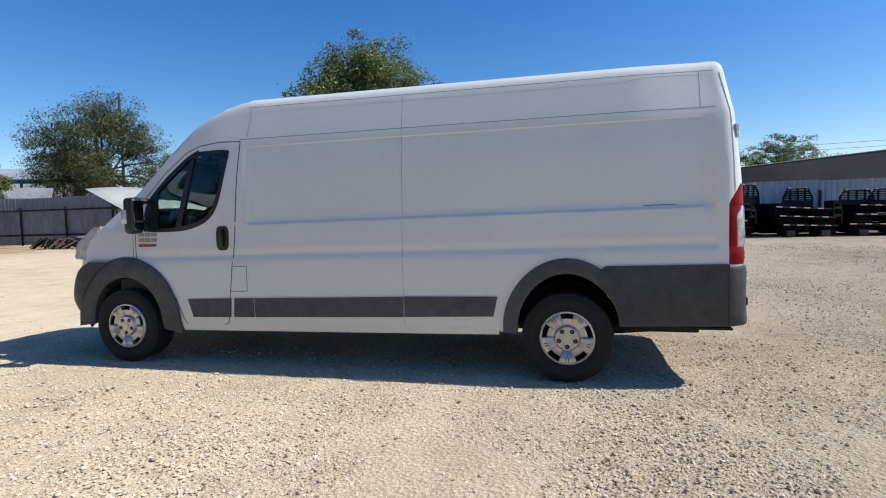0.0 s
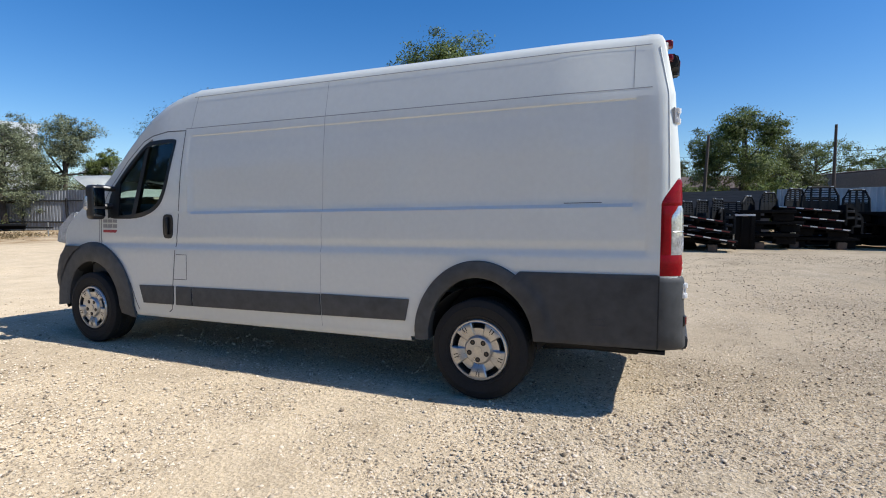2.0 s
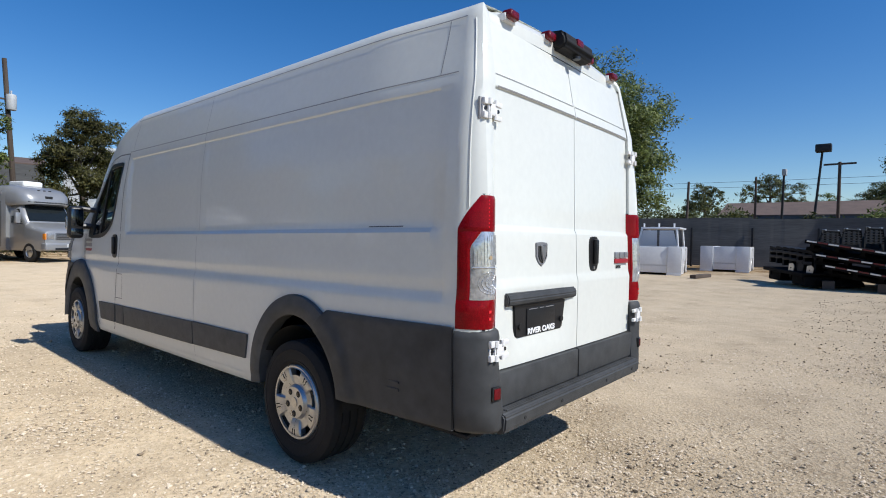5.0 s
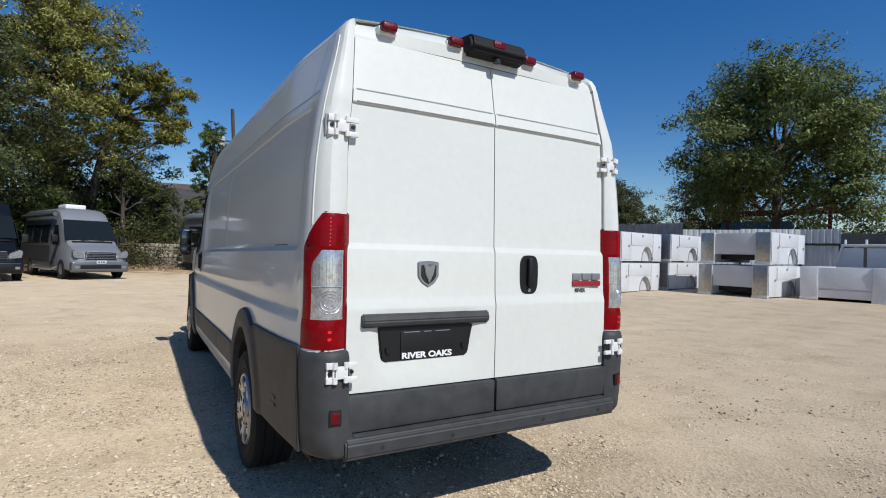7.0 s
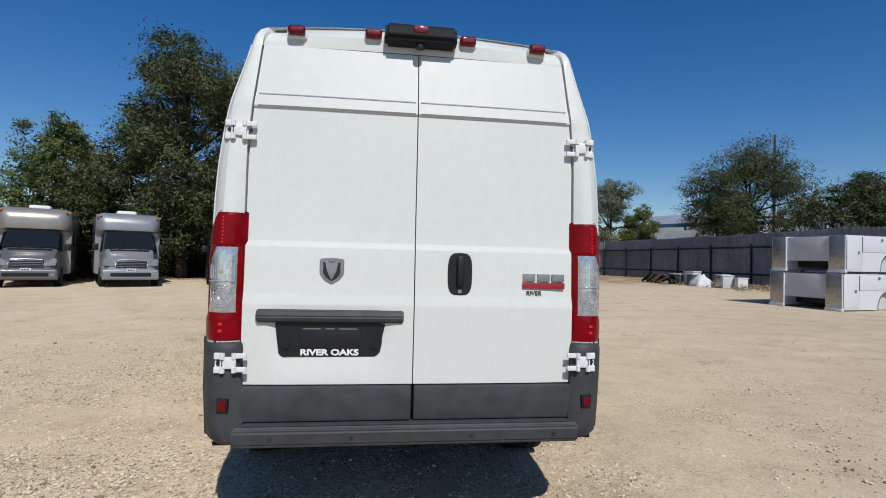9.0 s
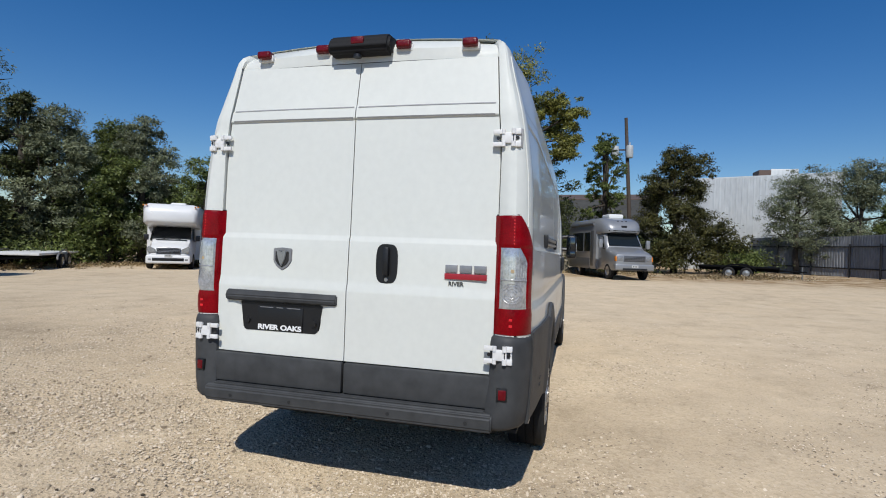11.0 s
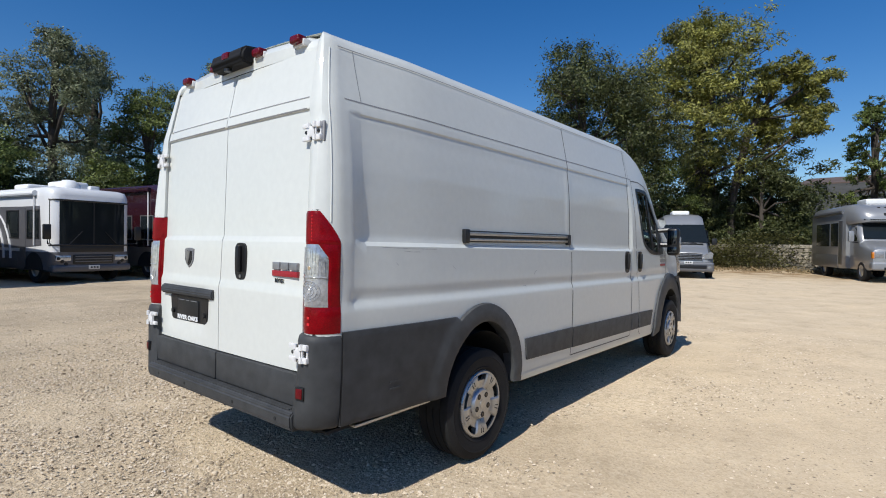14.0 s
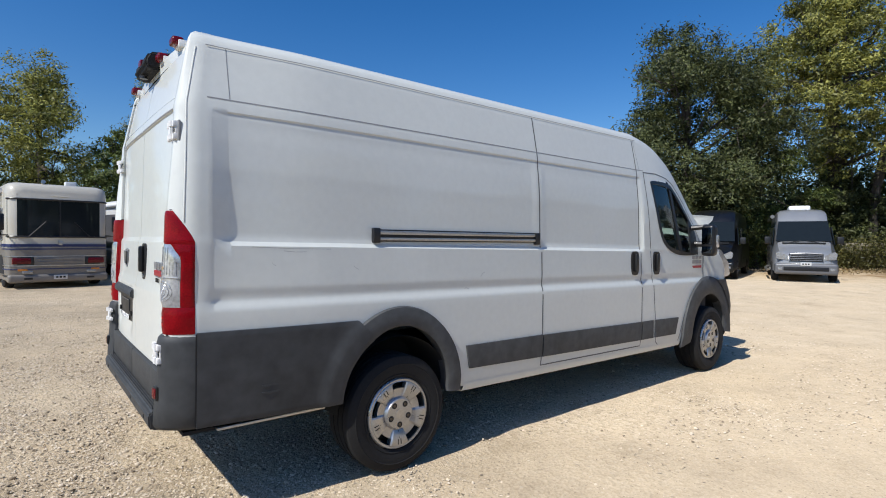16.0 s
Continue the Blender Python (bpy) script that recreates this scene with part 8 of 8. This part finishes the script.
def service_body(label, x, y, z, yaw, W=2.25, L=2.75, H=1.03, closed=False):
    """A truck service body: two compartment boxes joined by a floor and an end panel. Rear end at the origin, length along +y."""
    t = tagged(new("service_body"), label, "truck body", "stacked service bodies")
    t.matrix_world = pose(x, y, z, 0, 0, yaw)
    cw = 0.47
    for s in (-1, 1):
        xo, xi = s * W / 2, s * (W / 2 - cw)
        prof = [(0.0, 0.02), (L * 0.50, 0.02)] + [(L * 0.50 + 0.36 + 0.36 * math.cos(a), 0.02 + 0.50 * math.sin(a)) for a in np.linspace(math.pi, 0, 13)] + [(L, 0.02), (L, H), (0.0, H)]
        bm = bmesh.new()
        add_prism(bm, prof, min(xo, xi), max(xo, xi), axis="x")
        side = part("compartment_box", bm, M["body_white"], t, smooth=False)
        box("end_plate", (min(xo, xi) + 0.02, -0.012, 0.08), (max(xo, xi) - 0.02, 0.0, H - 0.01), M["body_white" if closed else "galv"], side, 0.003, "" if closed else "bare aluminium end plate")
        box("base_rail", (min(xo, xi) - 0.01, -0.03, -0.02), (max(xo, xi) + 0.01, 0.06, 0.05), M["body_white"], side, 0.004)
        bm = bmesh.new()
        add_tube(bm, [(xo - s * 0.01, L * 0.50 + 0.36 + 0.37 * math.cos(a), 0.02 + 0.51 * math.sin(a)) for a in np.linspace(0.02, math.pi - 0.02, 13)], 0.025, 5)
        part("arch_lip", bm, M["galv"], side)
        bm = bmesh.new()
        add_prism(bm, [(L * 0.50 + 0.36 + 0.355 * math.cos(a), 0.02 + 0.495 * math.sin(a)) for a in np.linspace(0, math.pi, 13)], xi, xi + s * (cw - 0.12), axis="x")
        part("arch_liner", bm, M["panel_grey"], side, smooth=False)
        for y0, y1, z0 in ((0.05, 0.62, 0.07), (0.66, L * 0.5 + 0.76, 0.57), (L - 0.60, L - 0.05, 0.07)):
            d = box("compartment_door", (min(xo, xo + s * 0.012), y0, z0), (max(xo, xo + s * 0.012), y1, H - 0.05), M["body_white"], side, 0.004)
            lx = (y0 + y1) / 2 if z0 > 0.3 else y1 - 0.13
            tube("latch", [(xo + s * 0.008, lx, (z0 + H) / 2 + (0.12 if z0 > 0.3 else 0)), (xo + s * 0.03, lx, (z0 + H) / 2 + (0.12 if z0 > 0.3 else 0))], 0.045, M["dull"], d, 10)
            for a, b in (((y0 - 0.016, z0 - 0.012), (y0 - 0.004, H - 0.04)), ((y1 + 0.004, z0 - 0.012), (y1 + 0.016, H - 0.04))):
                box("door_gap", (min(xo, xo + s * 0.004), a[0], a[1]), (max(xo, xo + s * 0.004), b[0], b[1]), M["rubber"], side)
    xi = W / 2 - cw
    box("floor", (-xi, 0.05, 0.30), (xi, L, 0.36), M["panel_grey"], t)
    box("tailgate", (-xi + 0.01, 0.05, 0.06 if closed else 0.36), (xi - 0.01, 0.09, H - 0.02), M["body_white" if closed else "panel_grey"], t, 0.008, "grey primed tailgate panel")
    box("bulkhead", (-xi, L - 0.06, 0.3), (xi, L, H), M["panel_grey"], t)
    if not closed:
        box("cross_member", (-xi, 0.5, 0.12), (xi, 0.58, 0.29), M["steel_dark"], t)
    return t


for (x, y, yaw) in ((-10.35, 12.55, 9), (-10.75, 15.75, 8), (-7.05, 15.7, 6)):
    g = ground_z(x, y)
    service_body("white service truck body with aluminium ends, lower of two", x, y, g + 0.02, yaw)
    service_body("white service truck body with aluminium ends, stacked on another", x + 0.05, y + 0.03, g + 1.10, yaw + 0.6)
service_body("single white service truck body with a closed tailgate", -4.4, 17.15, ground_z(0, 17.2) + 0.02, 11, W=2.3, L=2.3, closed=True)
service_body("single white service truck body with a closed tailgate", -2.75, 21.4, ground_z(0, 21.4) + 0.02, 6, W=1.8, L=2.2, closed=True)
rack = thing("utility_canopy", "white steel utility canopy with mesh windows, standing on ground", "canopy", (-5.9, 20.0, ground_z(0, 20)), 8)
for s in (0, 1.7):
    tube("canopy_leg", [(s * 1.0 - 0.2, 0, 0), (s + 0.0, 0, 0.75), (s * 0.8 + 0.25, 0, 1.78)], 0.05, M["body_white"], rack, 6)
    tube("canopy_leg", [(s * 1.0 - 0.2, 1.6, 0), (s + 0.0, 1.6, 0.75), (s * 0.8 + 0.25, 1.6, 1.78)], 0.05, M["body_white"], rack, 6)
box("canopy_roof", (0.2, -0.05, 1.74), (1.75, 1.65, 1.82), M["body_white"], rack, 0.02)
box("canopy_side", (-0.2, -0.03, 0.0), (1.7, 0.0, 0.95), M["body_white"], rack, 0.01)
panel_on("mesh_window", [(0.05, -0.02, 1.0), (0.85, -0.02, 1.0), (0.85, -0.02, 1.68), (0.3, -0.02, 1.68)], M["panel_grey"], rack)
panel_on("mesh_window", [(0.95, -0.02, 1.0), (1.65, -0.02, 1.0), (1.5, -0.02, 1.68), (0.95, -0.02, 1.68)], M["panel_grey"], rack)
for k in range(3):
    tube("rack_hook", [(0.3 + 0.6 * k, 0.1, 1.8), (0.3 + 0.6 * k, 0.1, 1.98)], 0.04, M["body_white"], rack, 6)
pl = thing("timber_plank", "short weathered timber lying on gravel", "plank", (-2.5, 17.0, ground_z(0, 17.0)), 84)
box("board", (-0.7, -0.1, 0.0), (0.7, 0.1, 0.12), M["wood_pole"], pl, 0.01)


def flatbed(label, x, y, z, yaw, tilt=0.0, L=2.0, W=2.4, taped=True, bare=False):
    """A black steel truck bed: deck, taped rails, under-frame, tool boxes and fenders. Long side faces -y."""
    t = tagged(new("truck_flatbed"), label, "truck bed", "stacked truck beds")
    t.matrix_world = pose(x, y, z, 0, tilt, yaw)
    box("deck", (-L / 2, 0, 0.20), (L / 2, W, 0.25), M["bed_black"], t, 0.006)
    for yy in (0.0, W - 0.05):
        rail = box("side_rail", (-L / 2, yy - 0.03, 0.15), (L / 2, yy + 0.05, 0.255), M["bed_black"], t, 0.01)
        if taped and yy == 0.0:
            n = int(L / 0.25)
            for k in range(n):
                u = -L / 2 + 0.05 + (L - 0.1) * k / n
                box("tape", (u, yy - 0.036, 0.205), (u + (L - 0.1) / n - 0.02, yy - 0.028, 0.244), M["tape_red" if k % 2 else "tape_white"], rail)
    for k in range(4):
        box("cross_member", (-L / 2 + 0.12 + (L - 0.4) * k / 3, 0.1, 0.05), (-L / 2 + 0.22 + (L - 0.4) * k / 3, W - 0.1, 0.2), M["bed_black"], t)
    for yy in (0.4, W - 0.5):
        box("under_frame", (-L / 2, yy, -0.04), (L / 2, yy + 0.1, 0.06), M["bed_black"], t)
    if bare:
        return t
    for u in (-1, 1):
        box("tool_box", (u * (L / 2 - 0.36) - 0.30, 0.12, -0.12), (u * (L / 2 - 0.36) + 0.30, 0.9, 0.14), M["bed_black"], t, 0.02)
        bm = bmesh.new()
        add_prism(bm, [(1.3 + 0.42 * math.cos(a), -0.10 + 0.28 * math.sin(a)) for a in np.linspace(0, math.pi, 9)], u * (L / 2 - 0.3), u * (L / 2 - 0.02), axis="x")
        part("wheel_fender", bm, M["bed_black"], t)
    return t


def cab_rack(x, y, z, yaw, w=1.3, h=0.72):
    """A barred cab rack standing upright on a bed, w wide and h high."""
    t = thing("cab_rack", "black barred steel truck cab rack with sloping shoulders", "rack", (x, y, z), yaw, "truck cab racks")
    a = w / 2
    tube("frame", [(-a, 0, 0.0), (-a + 0.03, 0, h * 0.62), (-a + 0.20, 0, h), (a - 0.20, 0, h), (a - 0.03, 0, h * 0.62), (a, 0, 0.0)], 0.045, M["bed_grey"], t, 6)
    for k in range(5):
        zz = h * (0.44 + 0.105 * k)
        inset = 0.05 + 0.25 * max(0.0, (zz - h * 0.62) / h)
        box("bar", (-a + inset, -0.02, zz), (a - inset, 0.02, zz + 0.034), M["bed_grey"], t)
    for u in (-0.24 * w, 0.0, 0.24 * w):
        box("upright", (u - 0.03, -0.025, 0.0), (u + 0.03, 0.025, h), M["bed_grey"], t)
    box("plate", (-a + 0.03, -0.02, 0.0), (a - 0.03, 0.02, h * 0.42), M["bed_grey"], t)
    for u in (-1, 1):
        box("lamp", (u * (a - 0.26) - 0.05, -0.04, h - 0.01), (u * (a - 0.26) + 0.05, 0.04, h + 0.045), M["dull"], t, 0.01)


M["bed_grey"] = mat("dark_grey_truck_bed_paint", (0.011, 0.0115, 0.0125), 0.6, spread=0.3, scale=2, fine=20, spec=0.2)
BED = "black steel truck flatbed with taped rails, stacked in the yard"
# stacks: the centre of each bed, its height, turn, tilt, length and whether its rail is taped
for x, y, z, yaw, tilt, L, W, tp in (
        (2.07, 15.0, 0.43, -3, 9.4, 2.05, 1.2, True), (1.88, 15.05, 0.735, -2, 8.6, 2.1, 1.2, True), (1.66, 15.0, 1.095, -4, 9.6, 2.1, 1.2, True),
        (1.75, 16.35, 0.46, 0, 0, 2.1, 2.2, False), (1.70, 16.4, 0.90, 2, 0, 2.2, 2.2, False),
        (4.25, 17.1, 0.48, 0, 0, 1.8, 2.4, False), (4.35, 17.2, 0.90, 3, 0, 1.9, 2.4, False), (4.2, 17.1, 1.30, -2, 0, 1.7, 2.4, False),
        (6.0, 18.1, 0.34, 0, 0, 2.2, 2.4, False), (5.97, 18.0, 0.72, -2, 6.5, 1.75, 2.4, True), (5.76, 18.05, 1.04, 2, 5.6, 1.85, 2.4, True), (5.56, 18.0, 1.38, -1, 5.4, 1.95, 2.4, True),
        (7.6, 19.2, 0.42, 4, 0, 1.5, 2.2, False), (7.7, 19.2, 0.84, 2, 0, 1.5, 2.2, False), (7.75, 19.1, 1.26, 0, 0, 1.4, 2.2, False),
        (9.05, 18.1, 0.40, 2, 2, 2.0, 2.4, True), (8.9, 18.0, 0.74, -2, 3, 2.0, 2.4, True), (8.75, 18.0, 1.08, 1, 4, 2.0, 2.4, True),
        (11.4, 18.2, 0.40, 0, 1, 2.1, 2.4, True), (11.5, 18.1, 0.76, 2, 2, 2.0, 2.4, True), (11.7, 18.2, 1.10, -2, 2, 2.0, 2.4, True),
        (13.9, 18.3, 0.42, -3, 1, 2.1, 2.4, True), (14.0, 18.2, 0.80, 1, 1, 2.1, 2.4, True),
        (6.9, 21.3, 0.46, -4, 0, 2.2, 2.4, False), (6.9, 21.3, 0.90, 2, 0, 2.2, 2.4, False), (10.2, 21.2, 0.46, 3, 0, 2.3, 2.4, False), (10.3, 21.2, 0.90, -2, 0, 2.3, 2.4, False), (3.3, 20.6, 0.46, 6, 0, 2.2, 2.4, False), (3.4, 20.6, 0.90, 2, 0, 2.2, 2.4, False)):
    flatbed(BED if tp else "black steel truck flatbed stacked in the yard", x, y, z, yaw, tilt, L, W, tp, bare=W < 2)
# racks standing on the decks
for k in range(4):
    cab_rack(1.12 + 0.50 * k, 16.75, 1.14, 69, 1.25, 0.66 + 0.04 * k)
cab_rack(2.75, 16.9, 1.14, 78, 0.9, 0.45)
for x, y, z, yaw, w, h in ((3.72, 18.2, 1.54, 50, 0.7, 0.52), (4.42, 18.5, 1.54, 48, 0.95, 0.66), (5.35, 19.1, 1.63, 42, 1.0, 0.72), (6.15, 19.2, 1.57, 12, 1.25, 0.84), (7.55, 20.4, 1.50, 15, 0.95, 0.84), (9.15, 19.6, 1.24, 10, 1.2, 0.86), (11.3, 19.7, 1.30, 8, 1.3, 0.66), (12.3, 19.6, 1.24, -6, 1.2, 0.72), (13.9, 19.7, 1.05, -4, 1.3, 0.8), (10.2, 22.4, 1.15, 4, 1.3, 0.9), (6.9, 22.6, 1.15, -5, 1.3, 0.95), (3.4, 22.0, 1.15, 6, 1.3, 0.8)):
    cab_rack(x, y, z, yaw, w, h)


def fender(x, y, z, yaw, h=0.62):
    """A loose curved truck fender standing on end."""
    t = thing("truck_fender", "dark grey curved steel truck fender standing on end", "fender", (x, y, z), yaw, "loose truck fenders")
    bm = bmesh.new()
    n = 7
    outer = [(0.30 * math.sin(a), h * 0.55 + h * 0.45 * math.sin(math.pi / 2 - a)) for a in np.linspace(0, math.pi / 2, n)]
    poly = [(-0.06, 0.0), (-0.06, h), *outer, (0.30, 0.0), (0.23, 0.0), (0.23, h * 0.55), (0.16, h * 0.8), (0.0, h * 0.86), (0.0, 0.0)]
    add_prism(bm, poly, 0.0, 0.55, axis="y")
    part("shell", bm, M["bed_grey"], t, smooth=False)
    for zz in (0.30, 0.62):
        box("bracket", (-0.04, -0.03, h * zz), (0.20, 0.0, h * zz + 0.09), M["steel_dark"], t, 0.01)


for x, y, z, yaw, h in ((6.75, 18.15, 1.02, 10, 0.72), (7.0, 18.4, 0.72, 12, 0.78), (9.95, 18.3, 0.66, 10, 0.9), (2.85, 16.1, 0.72, 0, 0.85), (0.62, 15.6, 0.62, -20, 0.62), (0.42, 16.0, 0.66, -24, 0.60), (0.20, 16.3, 0.70, -28, 0.58), (-0.02, 16.6, 0.74, -30, 0.56), (-0.24, 16.9, 0.78, -34, 0.54), (-0.46, 17.2, 0.80, -36, 0.52)):
    fender(x, y, z, yaw, h)
flatbed("black steel truck flatbed set askew under loose fenders", 0.05, 15.75, 0.38, -52, 3, 1.9, 1.0, False)
for x, y, z, yaw, m in ((0.55, 15.35, 0.62, -30, "steel_dark"), (0.30, 15.62, 0.60, -30, "dull"), (0.78, 15.25, 0.56, -15, "dull"), (5.02, 17.85, 0.86, 20, "panel_grey"), (5.10, 17.86, 0.62, 0, "dull")):
    c = thing("steel_bracket", "bare grey steel bracket hung on a truck bed", "bracket", (x, y, z), yaw)
    prism("plate", [(-0.09, 0.0), (0.07, 0.0), (0.10, 0.16), (0.04, 0.24), (-0.07, 0.22)], -0.02, 0.02, M[m], c, "y", 0.006)
    tube("bolt", [(0.0, -0.035, 0.1), (0.0, -0.02, 0.1)], 0.018, M["steel_dark"], c, 8)
# pale rail and post over the dark void beside the tilted stack
pr = thing("steel_rail", "pale galvanised rail with a post, above a dark void", "rail", (3.42, 16.95, ground_z(0, 17)))
box("rail", (-0.40, -0.04, 1.17), (0.40, 0.04, 1.24), M["panel_grey"], pr, 0.01)
tube("post", [(-0.26, -0.02, 0.0), (-0.26, -0.02, 1.17)], 0.03, M["dull"], pr, 6)
# added black panel: paints the unlit void under the pale rail
bb = thing("dark_void_panel", "black ribbed panel standing in for a dark void between beds", "truck bed", (3.42, 17.0, ground_z(0, 17)))
box("panel", (-0.42, 0.03, 0.0), (0.42, 0.20, 1.22), M["bed_black"], bb, 0.02)
for u in (-0.3, 0.0, 0.3):
    box("rib", (u - 0.03, 0.0, 0.05), (u + 0.03, 0.03, 1.15), M["bed_black"], bb, 0.005)
for x, y, yaw in ((2.4, 15.3, 0), (1.2, 15.4, 5), (5.2, 18.3, 0), (6.6, 18.2, 0), (8.4, 18.3, 0), (9.6, 18.3, 0), (10.9, 18.4, 0), (12.2, 18.3, 0), (4.0, 17.3, 0)):
    blk = thing("timber_block", "pale timber blocking under stacked truck beds", "block", (x, y, ground_z(x, y)), yaw)
    box("block", (-0.14, -0.2, 0.0), (0.14, 0.9, 0.24), M["wood_pole"], blk, 0.01)


def trailer(label, x, y, yaw, L=5.0, W=2.0, deck="tarp"):
    t = thing("flat_trailer", label, "trailer", (x, y, ground_z(x, y)), yaw)
    box("deck", (-L / 2, -W / 2, 0.62), (L / 2, W / 2, 0.72), M[deck], t, 0.02)
    for s in (-1, 1):
        box("chassis_rail", (-L / 2, s * 0.6 - 0.06, 0.45), (L / 2, s * 0.6 + 0.06, 0.62), M["bed_black"], t)
        for u in (-0.45, 0.45):
            small_wheel(t, u, s * (W / 2 + 0.12), 0.33, 0.2)
        bm = bmesh.new()
        add_tube(bm, [(0.95 * math.cos(a), s * (W / 2 + 0.12), 0.40 + 0.42 * math.sin(a)) for a in np.linspace(0, math.pi, 9)], 0.04, 5)
        part("mudguard", bm, M["bed_black" if deck != "tarp" else "dull"], t)
    tube("tow_bar", [(L / 2, 0.6, 0.53), (L / 2 + 1.3, 0, 0.5), (L / 2, -0.6, 0.53)], 0.05, M["bed_black"], t, 6)
    tube("jack_stand", [(L / 2 + 1.1, 0, 0.02), (L / 2 + 1.1, 0, 0.8)], 0.035, M["dull"], t, 6)
    return t


trailer("low flat trailer with a pale deck under trees", -14.6, -22.6, 35, 5.4)
trailer("low black flat trailer parked by shrubs", -31.6, 10.6, 72, 4.2, deck="bed_black")
# scrap heap by the fence
jr = random.Random(21)
for k, (x, y) in enumerate(((-27.4, 17.2), (-26.0, 17.4), (-25.0, 16.9))):
    j = thing("scrap_machine", "rusty dark machine frame lying by the fence", "scrap", (x, y, ground_z(x, y)), jr.uniform(-40, 40))
    for i in range(5):
        tube("bar", [(-0.9 + 0.2 * i, -0.4, 0.05), (-0.7 + 0.25 * i, 0.1, 0.35 + 0.25 * jr.random()), (0.6, 0.4 - 0.15 * i, 0.1)], 0.06, M["rust" if i % 2 else "bed_black"], j, 6)
    small_wheel(j, 0.3, 0.3, 0.26, 0.18)
for k, (x, y, w, h, m) in enumerate(((-24.9, 17.6, 0.7, 0.55, "coach_grey"), (-24.0, 17.9, 0.75, 0.72, "panel_grey"), (-23.3, 17.5, 0.4, 0.6, "coach_grey"), (-21.2, 17.8, 0.45, 0.62, "dull"), (-20.5, 17.5, 0.36, 0.6, "panel_grey"), (-20.0, 17.9, 0.3, 0.5, "tarp"))):
    c = thing("scrap_cabinet", "discarded metal cabinet standing by the fence", "cabinet", (x, y, ground_z(x, y)), jr.uniform(-20, 20))
    box("casing", (-w / 2, -0.25, 0), (w / 2, 0.25, h), M[m], c, 0.02)
    box("lid", (-w / 2 - 0.03, -0.28, h), (w / 2 + 0.03, 0.28, h + 0.05), M["tarp"], c, 0.01)
    box("door_panel", (-w / 2 + 0.05, -0.265, 0.08), (w / 2 - 0.05, -0.25, h - 0.08), M[m], c, 0.004)
hp = thing("tarp_heap", "crumpled white plastic tarp over scrap", "tarp", (-22.5, 17.4, ground_z(0, 17.4)))
bm = bmesh.new()
bmesh.ops.create_icosphere(bm, subdivisions=3, radius=1.0)
for v in bm.verts:
    k = 1 + 0.28 * noise.noise(v.co * 2.2) + 0.12 * noise.noise(v.co * 6)
    peak = max(0.0, v.co.z)
    v.co = Vector((v.co.x * 0.85 * k * (1 - 0.55 * peak), v.co.y * 0.5 * k * (1 - 0.5 * peak), max(-0.05, v.co.z * 0.66 * k)))
part("sheet", bm, M["tarp"], hp, sharp=60)
